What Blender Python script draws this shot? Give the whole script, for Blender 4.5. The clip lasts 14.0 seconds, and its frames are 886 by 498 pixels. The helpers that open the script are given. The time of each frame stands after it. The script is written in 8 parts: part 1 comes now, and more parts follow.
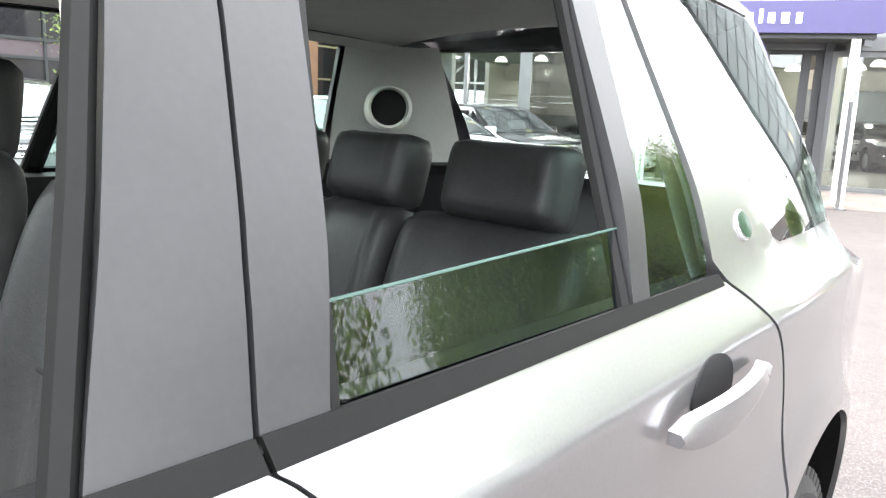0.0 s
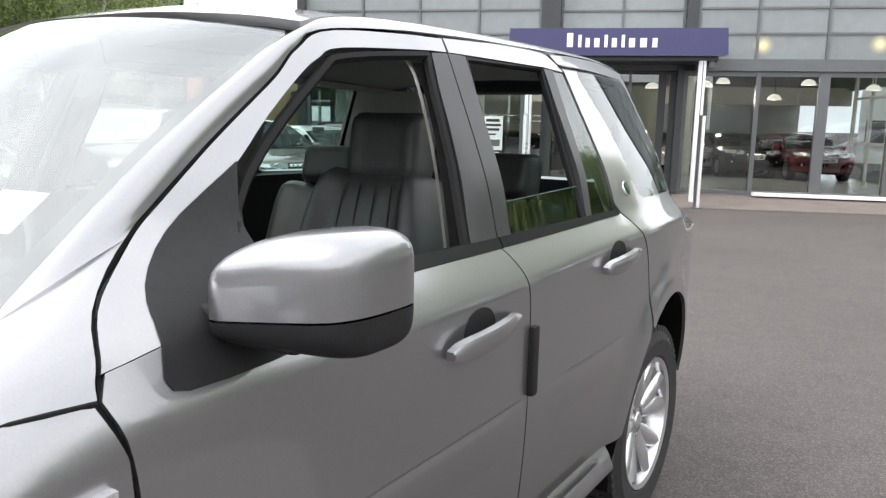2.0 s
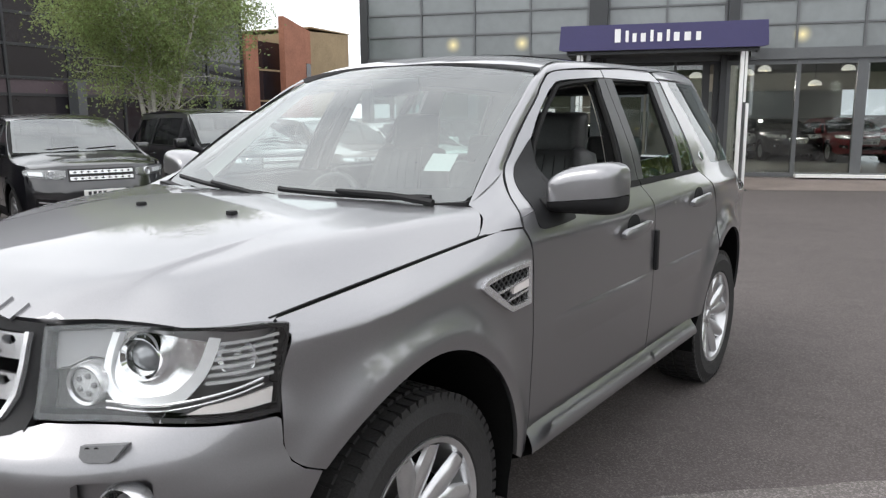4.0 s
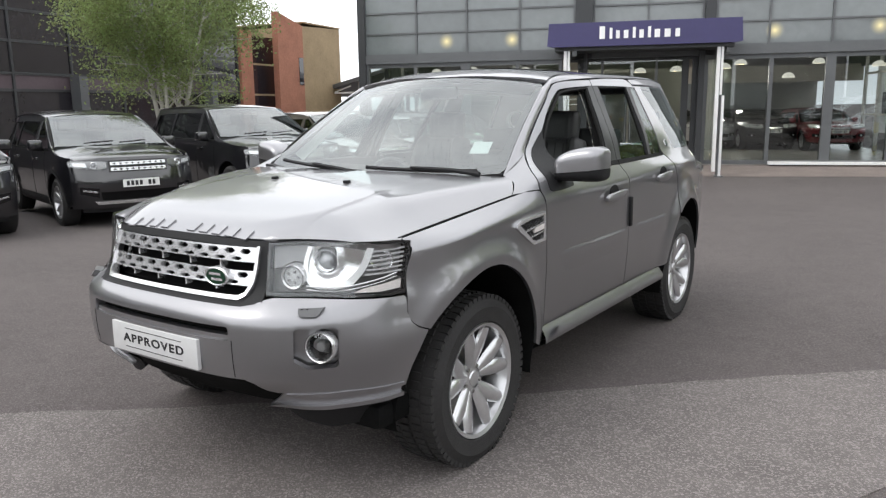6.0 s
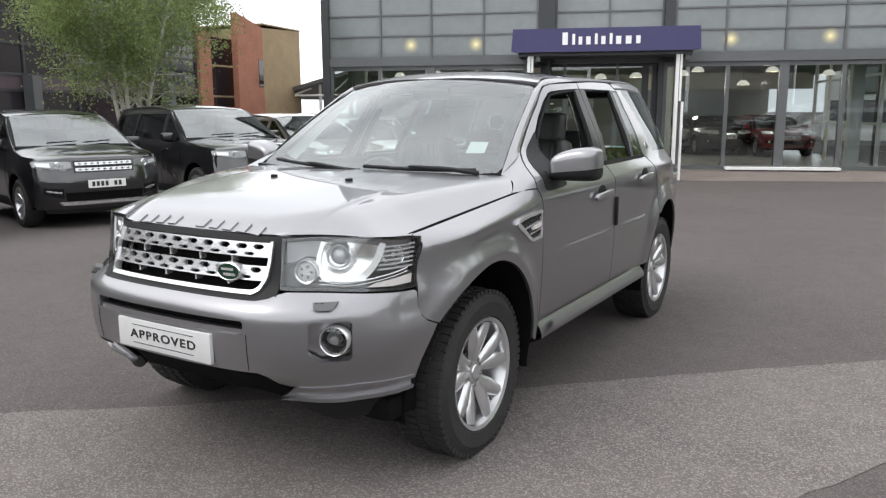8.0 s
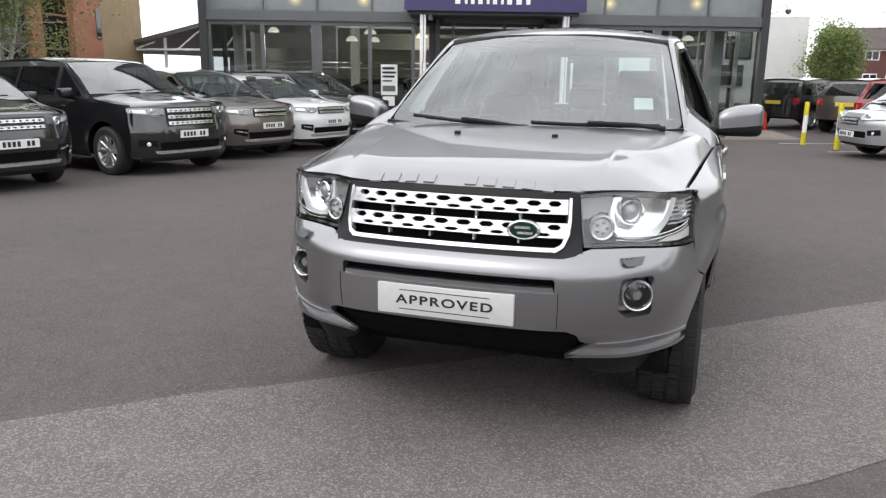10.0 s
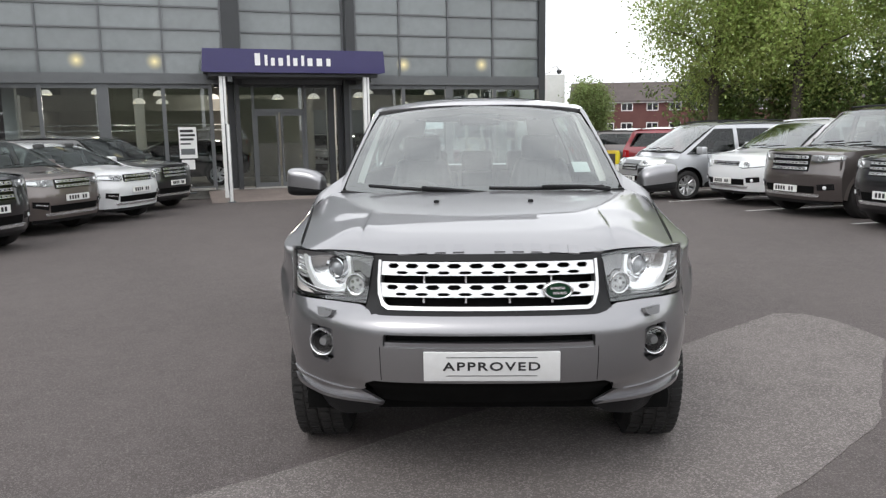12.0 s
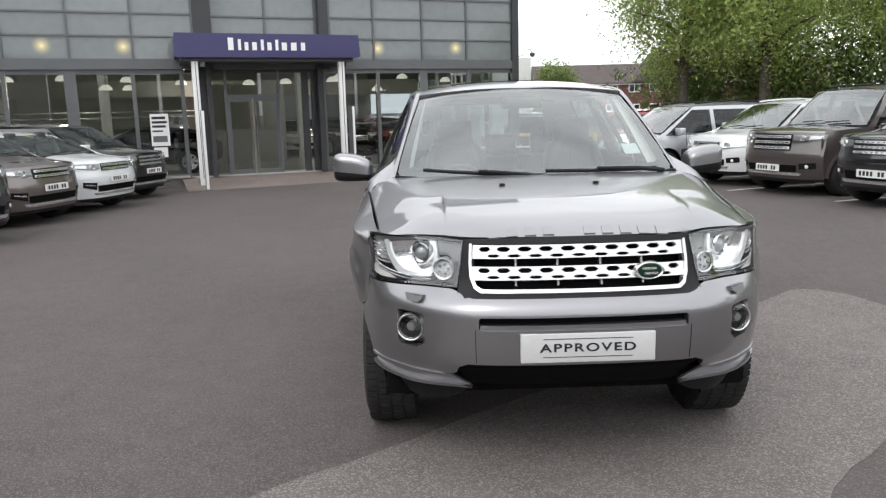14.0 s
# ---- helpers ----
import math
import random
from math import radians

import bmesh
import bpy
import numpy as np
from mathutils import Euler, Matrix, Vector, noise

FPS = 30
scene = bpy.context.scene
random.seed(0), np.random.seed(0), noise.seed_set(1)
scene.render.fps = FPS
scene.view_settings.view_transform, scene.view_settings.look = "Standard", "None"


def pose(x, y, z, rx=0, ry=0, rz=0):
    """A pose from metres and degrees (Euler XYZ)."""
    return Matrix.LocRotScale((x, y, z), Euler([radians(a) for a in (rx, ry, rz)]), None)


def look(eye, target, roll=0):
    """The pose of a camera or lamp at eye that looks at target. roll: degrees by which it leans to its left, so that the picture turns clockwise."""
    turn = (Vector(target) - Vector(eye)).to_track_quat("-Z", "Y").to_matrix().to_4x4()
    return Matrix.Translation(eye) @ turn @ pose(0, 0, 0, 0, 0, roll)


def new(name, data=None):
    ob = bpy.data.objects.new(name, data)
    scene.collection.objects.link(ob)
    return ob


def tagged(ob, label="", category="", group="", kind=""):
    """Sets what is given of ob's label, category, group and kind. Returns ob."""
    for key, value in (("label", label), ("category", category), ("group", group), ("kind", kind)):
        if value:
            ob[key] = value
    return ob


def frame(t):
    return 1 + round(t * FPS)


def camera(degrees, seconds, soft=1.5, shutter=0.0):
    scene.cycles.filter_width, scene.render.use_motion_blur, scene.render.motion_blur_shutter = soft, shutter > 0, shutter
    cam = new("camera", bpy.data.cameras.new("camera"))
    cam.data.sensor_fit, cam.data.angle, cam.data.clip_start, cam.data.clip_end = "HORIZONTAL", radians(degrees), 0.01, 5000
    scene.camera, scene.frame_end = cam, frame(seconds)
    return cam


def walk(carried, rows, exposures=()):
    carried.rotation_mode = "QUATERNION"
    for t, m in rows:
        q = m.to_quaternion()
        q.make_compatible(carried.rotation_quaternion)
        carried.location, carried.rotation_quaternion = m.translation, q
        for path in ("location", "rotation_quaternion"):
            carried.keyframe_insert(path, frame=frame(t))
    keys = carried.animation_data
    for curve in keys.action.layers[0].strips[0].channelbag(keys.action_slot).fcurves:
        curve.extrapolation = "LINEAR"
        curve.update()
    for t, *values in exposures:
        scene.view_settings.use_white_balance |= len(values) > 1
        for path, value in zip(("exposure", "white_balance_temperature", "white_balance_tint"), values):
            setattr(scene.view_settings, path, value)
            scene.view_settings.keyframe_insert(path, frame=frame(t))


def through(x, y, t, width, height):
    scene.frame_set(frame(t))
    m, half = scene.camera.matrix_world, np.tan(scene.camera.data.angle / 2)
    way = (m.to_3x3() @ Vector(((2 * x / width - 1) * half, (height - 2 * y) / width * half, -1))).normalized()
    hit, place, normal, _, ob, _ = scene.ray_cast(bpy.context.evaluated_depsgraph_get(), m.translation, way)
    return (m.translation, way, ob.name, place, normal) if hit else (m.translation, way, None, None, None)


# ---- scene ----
cam = camera(60.6, 14.0, soft=1.3)
PATH = [
    (0, (1.3, 1.17, 1.413), (0.0, 2.642, 1.035), 2.3),
    (0.5, (1.428, 0.899, 1.429), (0.236, 2.477, 1.125), 1.0),
    (1, (1.497, 0.587, 1.446), (0.44, 2.258, 1.131), 1.4),
    (1.5, (1.638, 0.279, 1.429), (0.514, 1.9, 1.104), 1.4),
    (2, (1.701, -0.019, 1.442), (0.636, 1.642, 1.114), 1.3),
    (2.5, (1.781, -0.427, 1.453), (0.693, 1.215, 1.112), -0.3),
    (3, (1.906, -0.777, 1.435), (0.72, 0.786, 1.05), 0.7),
    (3.5, (1.984, -1.153, 1.439), (0.867, 0.474, 1.115), -0.2),
    (4, (2.049, -1.502, 1.449), (0.901, 0.099, 1.106), -0.4),
    (4.2, (2.121, -1.655, 1.44), (0.924, -0.094, 1.083), -0.7),
    (6.3, (2.538, -2.641, 1.492), (1.431, -1.015, 1.134), -0.9),
    (6.5, (2.547, -2.648, 1.484), (1.443, -1.018, 1.132), -1.0),
    (7, (2.543, -2.646, 1.484), (1.435, -1.017, 1.137), -1.3),
    (7.5, (2.532, -2.641, 1.485), (1.441, -1.002, 1.134), -1.3),
    (8, (2.394, -2.77, 1.473), (1.369, -1.09, 1.118), -0.2),
    (8.2, (2.276, -2.874, 1.47), (1.279, -1.184, 1.082), -0.1),
    (10.3, (0.62, -3.473, 1.443), (0.138, -1.582, 1.003), -0.8),
    (10.5, (0.468, -3.472, 1.496), (0.11, -1.545, 1.098), -2.1),
    (11, (0.139, -3.56, 1.5), (0.022, -1.589, 1.179), -1.8),
    (11.5, (-0.07, -3.68, 1.541), (-0.132, -1.708, 1.212), -1.8),
    (12, (-0.075, -3.746, 1.528), (-0.142, -1.772, 1.212), -0.8),
    (12.5, (-0.067, -3.755, 1.522), (-0.144, -1.785, 1.188), -1.3),
    (13, (-0.069, -3.746, 1.524), (-0.165, -1.775, 1.201), -1.9),
    (13.5, (-0.215, -3.743, 1.514), (-0.261, -1.771, 1.182), -0.5),
    (14, (-0.595, -3.749, 1.534), (-0.559, -1.782, 1.176), -1.4),
]
EXPOSURES = [(0.0, 2.42), (0.5, 1.7), (1.0, 1.25), (1.5, 0.95), (2.0, 0.72), (3.0, 0.28), (4.0, 0.12), (6.5, 0.18), (8.0, 0.18), (10.5, 0.12), (11.3, 0.03), (14.0, 0.09)]
walk(cam, [(t, look(eye, target, roll)) for t, eye, target, roll in PATH], EXPOSURES)

# ---- world and light ----
world = bpy.data.worlds.new("sky")
scene.world = world
world.use_nodes = True
wn, wl = world.node_tree.nodes, world.node_tree.links
bg = wn["Background"]
sky = wn.new("ShaderNodeTexSky")
sky.sky_type = "NISHITA"
sky.sun_disc = False
sky.sun_elevation = radians(48)
sky.sun_rotation = radians(215)
sky.dust_density = 4.0
sky.ozone_density = 1.0
pale = wn.new("ShaderNodeHueSaturation")
pale.inputs["Saturation"].default_value = 0.10
cloud_at = wn.new("ShaderNodeTexCoord")
cloud_map = wn.new("ShaderNodeMapping")
cloud_map.inputs["Scale"].default_value = (1.0, 1.0, 2.6)
clouds = wn.new("ShaderNodeTexNoise")
clouds.inputs["Scale"].default_value = 2.2
clouds.inputs["Detail"].default_value = 5
clouds.inputs["Roughness"].default_value = 0.55
cloud_ramp = wn.new("ShaderNodeMapRange")
cloud_ramp.inputs["From Min"].default_value, cloud_ramp.inputs["From Max"].default_value = 0.34, 0.68
cloud_ramp.inputs["To Min"].default_value, cloud_ramp.inputs["To Max"].default_value = 0.0, 1.0
overcast = wn.new("ShaderNodeMix")
overcast.data_type = "RGBA"
overcast.inputs[6].default_value = (8.6, 8.9, 9.4, 1)
overcast.inputs[7].default_value = (13.5, 13.7, 14.0, 1)
blend = wn.new("ShaderNodeMix")
blend.data_type = "RGBA"
blend.inputs[0].default_value = 0.82
wl.new(cloud_at.outputs["Generated"], cloud_map.inputs["Vector"])
wl.new(cloud_map.outputs["Vector"], clouds.inputs["Vector"])
wl.new(clouds.outputs["Fac"], cloud_ramp.inputs["Value"])
wl.new(cloud_ramp.outputs["Result"], overcast.inputs[0])
wl.new(sky.outputs["Color"], pale.inputs["Color"])
wl.new(pale.outputs["Color"], blend.inputs[6])
wl.new(overcast.outputs[2], blend.inputs[7])
wl.new(blend.outputs[2], bg.inputs["Color"])
bg.inputs["Strength"].default_value = 0.165

sun = new("sun", bpy.data.lights.new("sun", "SUN"))
sun.data.energy = 0.9
sun.data.angle = radians(25)
sun.data.color = (1.0, 0.97, 0.92)
sun.matrix_world = look((-6, -9, 14), (0, 1, 0))


# ---- mesh helpers ----
def link(me, name, mat, parent=None, label=""):
    ob = new(name, me)
    for m in mat if isinstance(mat, (list, tuple)) else [mat]:
        me.materials.append(m)
    if parent is not None:
        ob.parent = parent
    if label:
        tagged(ob, label)
    return ob


def part(name, bm, mat, parent=None, label="", smooth=35):
    """One bmesh as one mesh object under a thing or a part."""
    me = bpy.data.meshes.new(name)
    bmesh.ops.recalc_face_normals(bm, faces=bm.faces[:])
    bm.to_mesh(me)
    bm.free()
    if smooth:
        for p in me.polygons:
            p.use_smooth = True
        me.set_sharp_from_angle(angle=radians(smooth))
    return link(me, name, mat, parent, label)


def base_at(name, x=0, y=0, z=0, rz=0):
    ob = new(name)
    ob.empty_display_size = 0.2
    ob.matrix_world = pose(x, y, z, 0, 0, rz)
    return ob


def add_box(bm, lo, hi, bevel=0.0, m=None):
    r = bmesh.ops.create_cube(bm, size=1.0)
    vs = r["verts"]
    for v in vs:
        v.co = Vector([(lo[i] + hi[i]) / 2 + v.co[i] * (hi[i] - lo[i]) for i in range(3)])
    if bevel:
        es = list({e for v in vs for e in v.link_edges})
        r = bmesh.ops.bevel(bm, geom=es, offset=bevel, segments=2, profile=0.6, affect="EDGES")
        vs = list({v for f in r["faces"] for v in f.verts} | {v for v in vs if v.is_valid})
    if m is not None:
        bmesh.ops.transform(bm, matrix=m, verts=vs)
    return vs


def box(name, lo, hi, mat, parent=None, label="", bevel=0.0, m=None):
    bm = bmesh.new()
    add_box(bm, lo, hi, bevel, m)
    return part(name, bm, mat, parent, label)


def add_lathe(bm, profile, n=32, m=None, closed=False):
    """Turn a profile of (radius, along) round the x axis."""
    rings = []
    for k in range(n):
        a = 2 * math.pi * k / n
        rings.append([bm.verts.new((h, r * math.cos(a), r * math.sin(a))) for r, h in profile])
    idx = range(len(profile)) if closed else range(len(profile) - 1)
    for k in range(n):
        a, b = rings[k], rings[(k + 1) % n]
        for i in idx:
            j = (i + 1) % len(profile)
            bm.faces.new((a[i], a[j], b[j], b[i]))
    vs = [v for r in rings for v in r]
    if m is not None:
        bmesh.ops.transform(bm, matrix=m, verts=vs)
    return vs


def add_tube(bm, pts, r, n=8, caps=True):
    """A round bar along points; r is one radius or one for each point."""
    pts = [Vector(p) for p in pts]
    rs = r if isinstance(r, (list, tuple)) else [r] * len(pts)
    rings = []
    side = None
    for i, p in enumerate(pts):
        d = (pts[min(i + 1, len(pts) - 1)] - pts[max(i - 1, 0)]).normalized()
        if side is None:
            side = d.orthogonal().normalized()
        side = (side - d * side.dot(d)).normalized()
        up = d.cross(side)
        rings.append([bm.verts.new(p + rs[i] * (math.cos(2 * math.pi * k / n) * side + math.sin(2 * math.pi * k / n) * up)) for k in range(n)])
    for a, b in zip(rings, rings[1:]):
        for k in range(n):
            bm.faces.new((a[k], a[(k + 1) % n], b[(k + 1) % n], b[k]))
    if caps:
        bm.faces.new(rings[0][::-1])
        bm.faces.new(rings[-1])
    return [v for r_ in rings for v in r_]


def add_prism(bm, poly, h0, h1, place=lambda a, b, h: (a, b, h)):
    """A polygon raised from h0 to h1; place() lays (a, b, h) into space."""
    lo = [bm.verts.new(place(a, b, h0)) for a, b in poly]
    hi = [bm.verts.new(place(a, b, h1)) for a, b in poly]
    bm.faces.new(lo[::-1])
    bm.faces.new(hi)
    n = len(poly)
    for i in range(n):
        bm.faces.new((lo[i], lo[(i + 1) % n], hi[(i + 1) % n], hi[i]))
    return lo + hi


def spline(xs, ys):
    """A smooth curve through points, straight on past its ends."""
    xs, ys = list(xs), list(ys)
    n = len(xs)
    sl = [(ys[i + 1] - ys[i]) / (xs[i + 1] - xs[i]) for i in range(n - 1)]
    t = [sl[0]] + [0.0 if sl[i - 1] * sl[i] <= 0 else 2 * sl[i - 1] * sl[i] / (sl[i - 1] + sl[i]) for i in range(1, n - 1)] + [sl[-1]]

    def f(x):
        if x <= xs[0]:
            return ys[0] + t[0] * (x - xs[0])
        if x >= xs[-1]:
            return ys[-1] + t[-1] * (x - xs[-1])
        i = next(k for k in range(n - 1) if x <= xs[k + 1])
        h = xs[i + 1] - xs[i]
        s = (x - xs[i]) / h
        return ((2 * s**3 - 3 * s**2 + 1) * ys[i] + (s**3 - 2 * s**2 + s) * h * t[i] + (-2 * s**3 + 3 * s**2) * ys[i + 1] + (s**3 - s**2) * h * t[i + 1])

    return f


def soft(pts, n=6):
    """A rounded line through points (Catmull-Rom)."""
    pts = [Vector(p) for p in pts]
    out = []
    for i in range(len(pts) - 1):
        p0, p1, p2, p3 = pts[max(i - 1, 0)], pts[i], pts[i + 1], pts[min(i + 2, len(pts) - 1)]
        for k in range(n):
            s = k / n
            out.append(0.5 * ((2 * p1) + (p2 - p0) * s + (2 * p0 - 5 * p1 + 4 * p2 - p3) * s * s + (3 * p1 - p0 - 3 * p2 + p3) * s**3))
    out.append(pts[-1])
    return [tuple(p) for p in out]


def arc(cx, cy, r, a0, a1, n=16):
    return [(cx + r * math.cos(radians(a0 + (a1 - a0) * k / n)), cy + r * math.sin(radians(a0 + (a1 - a0) * k / n))) for k in range(n + 1)]


def inside(poly, pts):
    x, y = pts[:, 0], pts[:, 1]
    c = np.zeros(len(pts), bool)
    n = len(poly)
    for i in range(n):
        (x0, y0), (x1, y1) = poly[i], poly[(i + 1) % n]
        if y0 == y1:
            continue
        hit = ((y0 > y) != (y1 > y)) & (x < (x1 - x0) * (y - y0) / (y1 - y0) + x0)
        c ^= hit
    return c


def fine(poly, step):
    out = []
    for i in range(len(poly)):
        a, b = Vector(poly[i][:2]), Vector(poly[(i + 1) % len(poly)][:2])
        k = max(1, int((b - a).length / step + 0.5))
        out += [tuple(a.lerp(b, j / k)) for j in range(k)]
    return out


def panel_mesh(name, outline, surf, out, step=0.04, depth=0.02, holes=(), lines=()):
    """A sheet with an outline, laid on a surface surf(a, b), its rim turned inwards by depth. out: roughly outwards; lines: folds that edges follow."""
    from mathutils.geometry import delaunay_2d_cdt
    rings = [fine(outline, step)] + [fine(h, step) for h in holes]
    pts, edges = [], []
    for r in rings:
        s = len(pts)
        pts += r
        edges += [(s + i, s + (i + 1) % len(r)) for i in range(len(r))]
    arr = np.array(rings[0])
    lo, hi = arr.min(0), arr.max(0)
    gx, gy = np.meshgrid(np.arange(lo[0] + step / 2, hi[0], step), np.arange(lo[1] + step / 2, hi[1], step))
    grid = np.stack([gx.ravel(), gy.ravel()], 1)
    ok = inside(rings[0], grid)
    for h in rings[1:]:
        ok &= ~inside(h, grid)
    grid = grid[ok]
    edge_pts = np.array(pts)
    for line in lines:
        line = np.array(line)
        ok = inside(rings[0], line)
        for h in rings[1:]:
            ok &= ~inside(h, line)
        ok &= np.array([np.min(np.hypot(*(edge_pts[:sum(map(len, rings))] - g).T)) > 0.008 for g in line])
        for i in range(len(line)):
            if ok[i]:
                if i and ok[i - 1]:
                    edges.append((len(pts) - 1, len(pts)))
                pts.append(tuple(line[i]))
        edge_pts = np.array(pts)
    if len(grid):
        near = np.array([np.min(np.hypot(*(edge_pts - g).T)) for g in grid])
        grid = grid[near > step * 0.45]
    allp = [Vector(p) for p in pts] + [Vector(g) for g in grid]
    vs, es, fs, *_ = delaunay_2d_cdt(allp, edges, [], 0, 1e-6)
    cen = np.array([[sum(vs[i][k] for i in f) / len(f) for k in (0, 1)] for f in fs])
    ok = inside(rings[0], cen)
    for h in rings[1:]:
        ok &= ~inside(h, cen)
    out = Vector(out)
    e = 1e-3
    co, nor = [], []
    for v in vs:
        p = Vector(surf(v[0], v[1]))
        n = (Vector(surf(v[0] + e, v[1])) - p).cross(Vector(surf(v[0], v[1] + e)) - p)
        n = n.normalized() if n.length > 1e-12 else out.copy()
        co.append(p)
        nor.append(-n if n.dot(out) < 0 else n)
    bm = bmesh.new()
    top = [bm.verts.new(p) for p in co]
    for f, k in zip(fs, ok):
        if k:
            try:
                bm.faces.new([top[i] for i in f])
            except ValueError:
                pass
    ind = {v: i for i, v in enumerate(top)}
    if depth:
        rim = [ed for ed in bm.edges if len(ed.link_faces) == 1]
        low = {}
        for ed in rim:
            for v in ed.verts:
                if v not in low:
                    low[v] = bm.verts.new(v.co - nor[ind[v]] * depth)
        for ed in rim:
            a, b = ed.verts
            bm.faces.new((a, b, low[b], low[a]))
    for v in [v for v in bm.verts if not v.link_faces]:
        bm.verts.remove(v)
    return bm


def panel(name, outline, surf, out, mat, parent, label="", step=0.04, depth=0.02, holes=(), lines=(), smooth=42):
    return part(name, panel_mesh(name, outline, surf, out, step, depth, holes, lines), mat, parent, label, smooth=smooth)


def loft(name, a, b, mat, parent, label="", n=5, bulge=0.0, centre=(0, 1.5, 0.9), depth=0.0):
    """A strip between two lines of equal count, bulging away from centre."""
    bm = bmesh.new()
    rows = []
    cen = Vector(centre)
    for p, q in zip(a, b):
        p, q = Vector(p), Vector(q)
        row = []
        for k in range(n + 1):
            s = k / n
            m = p.lerp(q, s)
            away = (m - cen)
            away.y *= 0.2
            row.append(bm.verts.new(m + away.normalized() * bulge * 4 * s * (1 - s)))
        rows.append(row)
    for r0, r1 in zip(rows, rows[1:]):
        for k in range(n):
            bm.faces.new((r0[k], r0[k + 1], r1[k + 1], r1[k]))
    return part(name, bm, mat, parent, label, smooth=50)


# ---- materials ----
def material(name, colour, rough=0.5, metal=0.0, coat=0.0, vary=0.0, scale=8.0, bump=0.0, bump_scale=60.0, spec=0.5, per_object=0.0, transmission=0.0, ior=1.45, coat_rough=0.03, stretch=None):
    """Principled surface with colour varied at two scales and a fine relief."""
    m = bpy.data.materials.new(name)
    m.use_nodes = True
    nt = m.node_tree
    p = nt.nodes["Principled BSDF"]
    p.inputs["Base Color"].default_value = (*colour, 1)
    p.inputs["Roughness"].default_value = rough
    p.inputs["Metallic"].default_value = metal
    p.inputs["Coat Weight"].default_value = coat
    p.inputs["Coat Roughness"].default_value = coat_rough
    p.inputs["Specular IOR Level"].default_value = spec
    p.inputs["Transmission Weight"].default_value = transmission
    p.inputs["IOR"].default_value = ior
    at = nt.nodes.new("ShaderNodeTexCoord")
    vec = at.outputs["Object"]
    if stretch:
        mp = nt.nodes.new("ShaderNodeMapping")
        mp.inputs["Scale"].default_value = stretch
        nt.links.new(vec, mp.inputs["Vector"])
        vec = mp.outputs["Vector"]
    if vary:
        big, small = nt.nodes.new("ShaderNodeTexNoise"), nt.nodes.new("ShaderNodeTexNoise")
        big.inputs["Scale"].default_value, small.inputs["Scale"].default_value = scale, scale * 9
        big.inputs["Detail"].default_value = small.inputs["Detail"].default_value = 4
        both = nt.nodes.new("ShaderNodeMath")
        both.operation = "ADD"
        spread = nt.nodes.new("ShaderNodeMapRange")
        spread.inputs["From Min"].default_value, spread.inputs["From Max"].default_value = 0.65, 1.35
        spread.inputs["To Min"].default_value, spread.inputs["To Max"].default_value = 1 - vary, 1 + vary
        hsv = nt.nodes.new("ShaderNodeHueSaturation")
        hsv.inputs["Color"].default_value = (*colour, 1)
        for n_ in (big, small):
            nt.links.new(vec, n_.inputs["Vector"])
        nt.links.new(big.outputs["Fac"], both.inputs[0])
        nt.links.new(small.outputs["Fac"], both.inputs[1])
        nt.links.new(both.outputs[0], spread.inputs["Value"])
        value = spread.outputs["Result"]
        if per_object:
            info = nt.nodes.new("ShaderNodeObjectInfo")
            wide = nt.nodes.new("ShaderNodeMapRange")
            wide.inputs["To Min"].default_value, wide.inputs["To Max"].default_value = 1 - per_object, 1 + per_object
            times = nt.nodes.new("ShaderNodeMath")
            times.operation = "MULTIPLY"
            nt.links.new(info.outputs["Random"], wide.inputs["Value"])
            nt.links.new(wide.outputs["Result"], times.inputs[0])
            nt.links.new(value, times.inputs[1])
            value = times.outputs[0]
        nt.links.new(value, hsv.inputs["Value"])
        nt.links.new(hsv.outputs["Color"], p.inputs["Base Color"])
    if bump:
        tex, bp = nt.nodes.new("ShaderNodeTexNoise"), nt.nodes.new("ShaderNodeBump")
        tex.inputs["Scale"].default_value = bump_scale
        tex.inputs["Detail"].default_value = 5
        bp.inputs["Strength"].default_value = bump
        bp.inputs["Distance"].default_value = 0.01
        nt.links.new(vec, tex.inputs["Vector"])
        nt.links.new(tex.outputs["Fac"], bp.inputs["Height"])
        nt.links.new(bp.outputs["Normal"], p.inputs["Normal"])
    return m


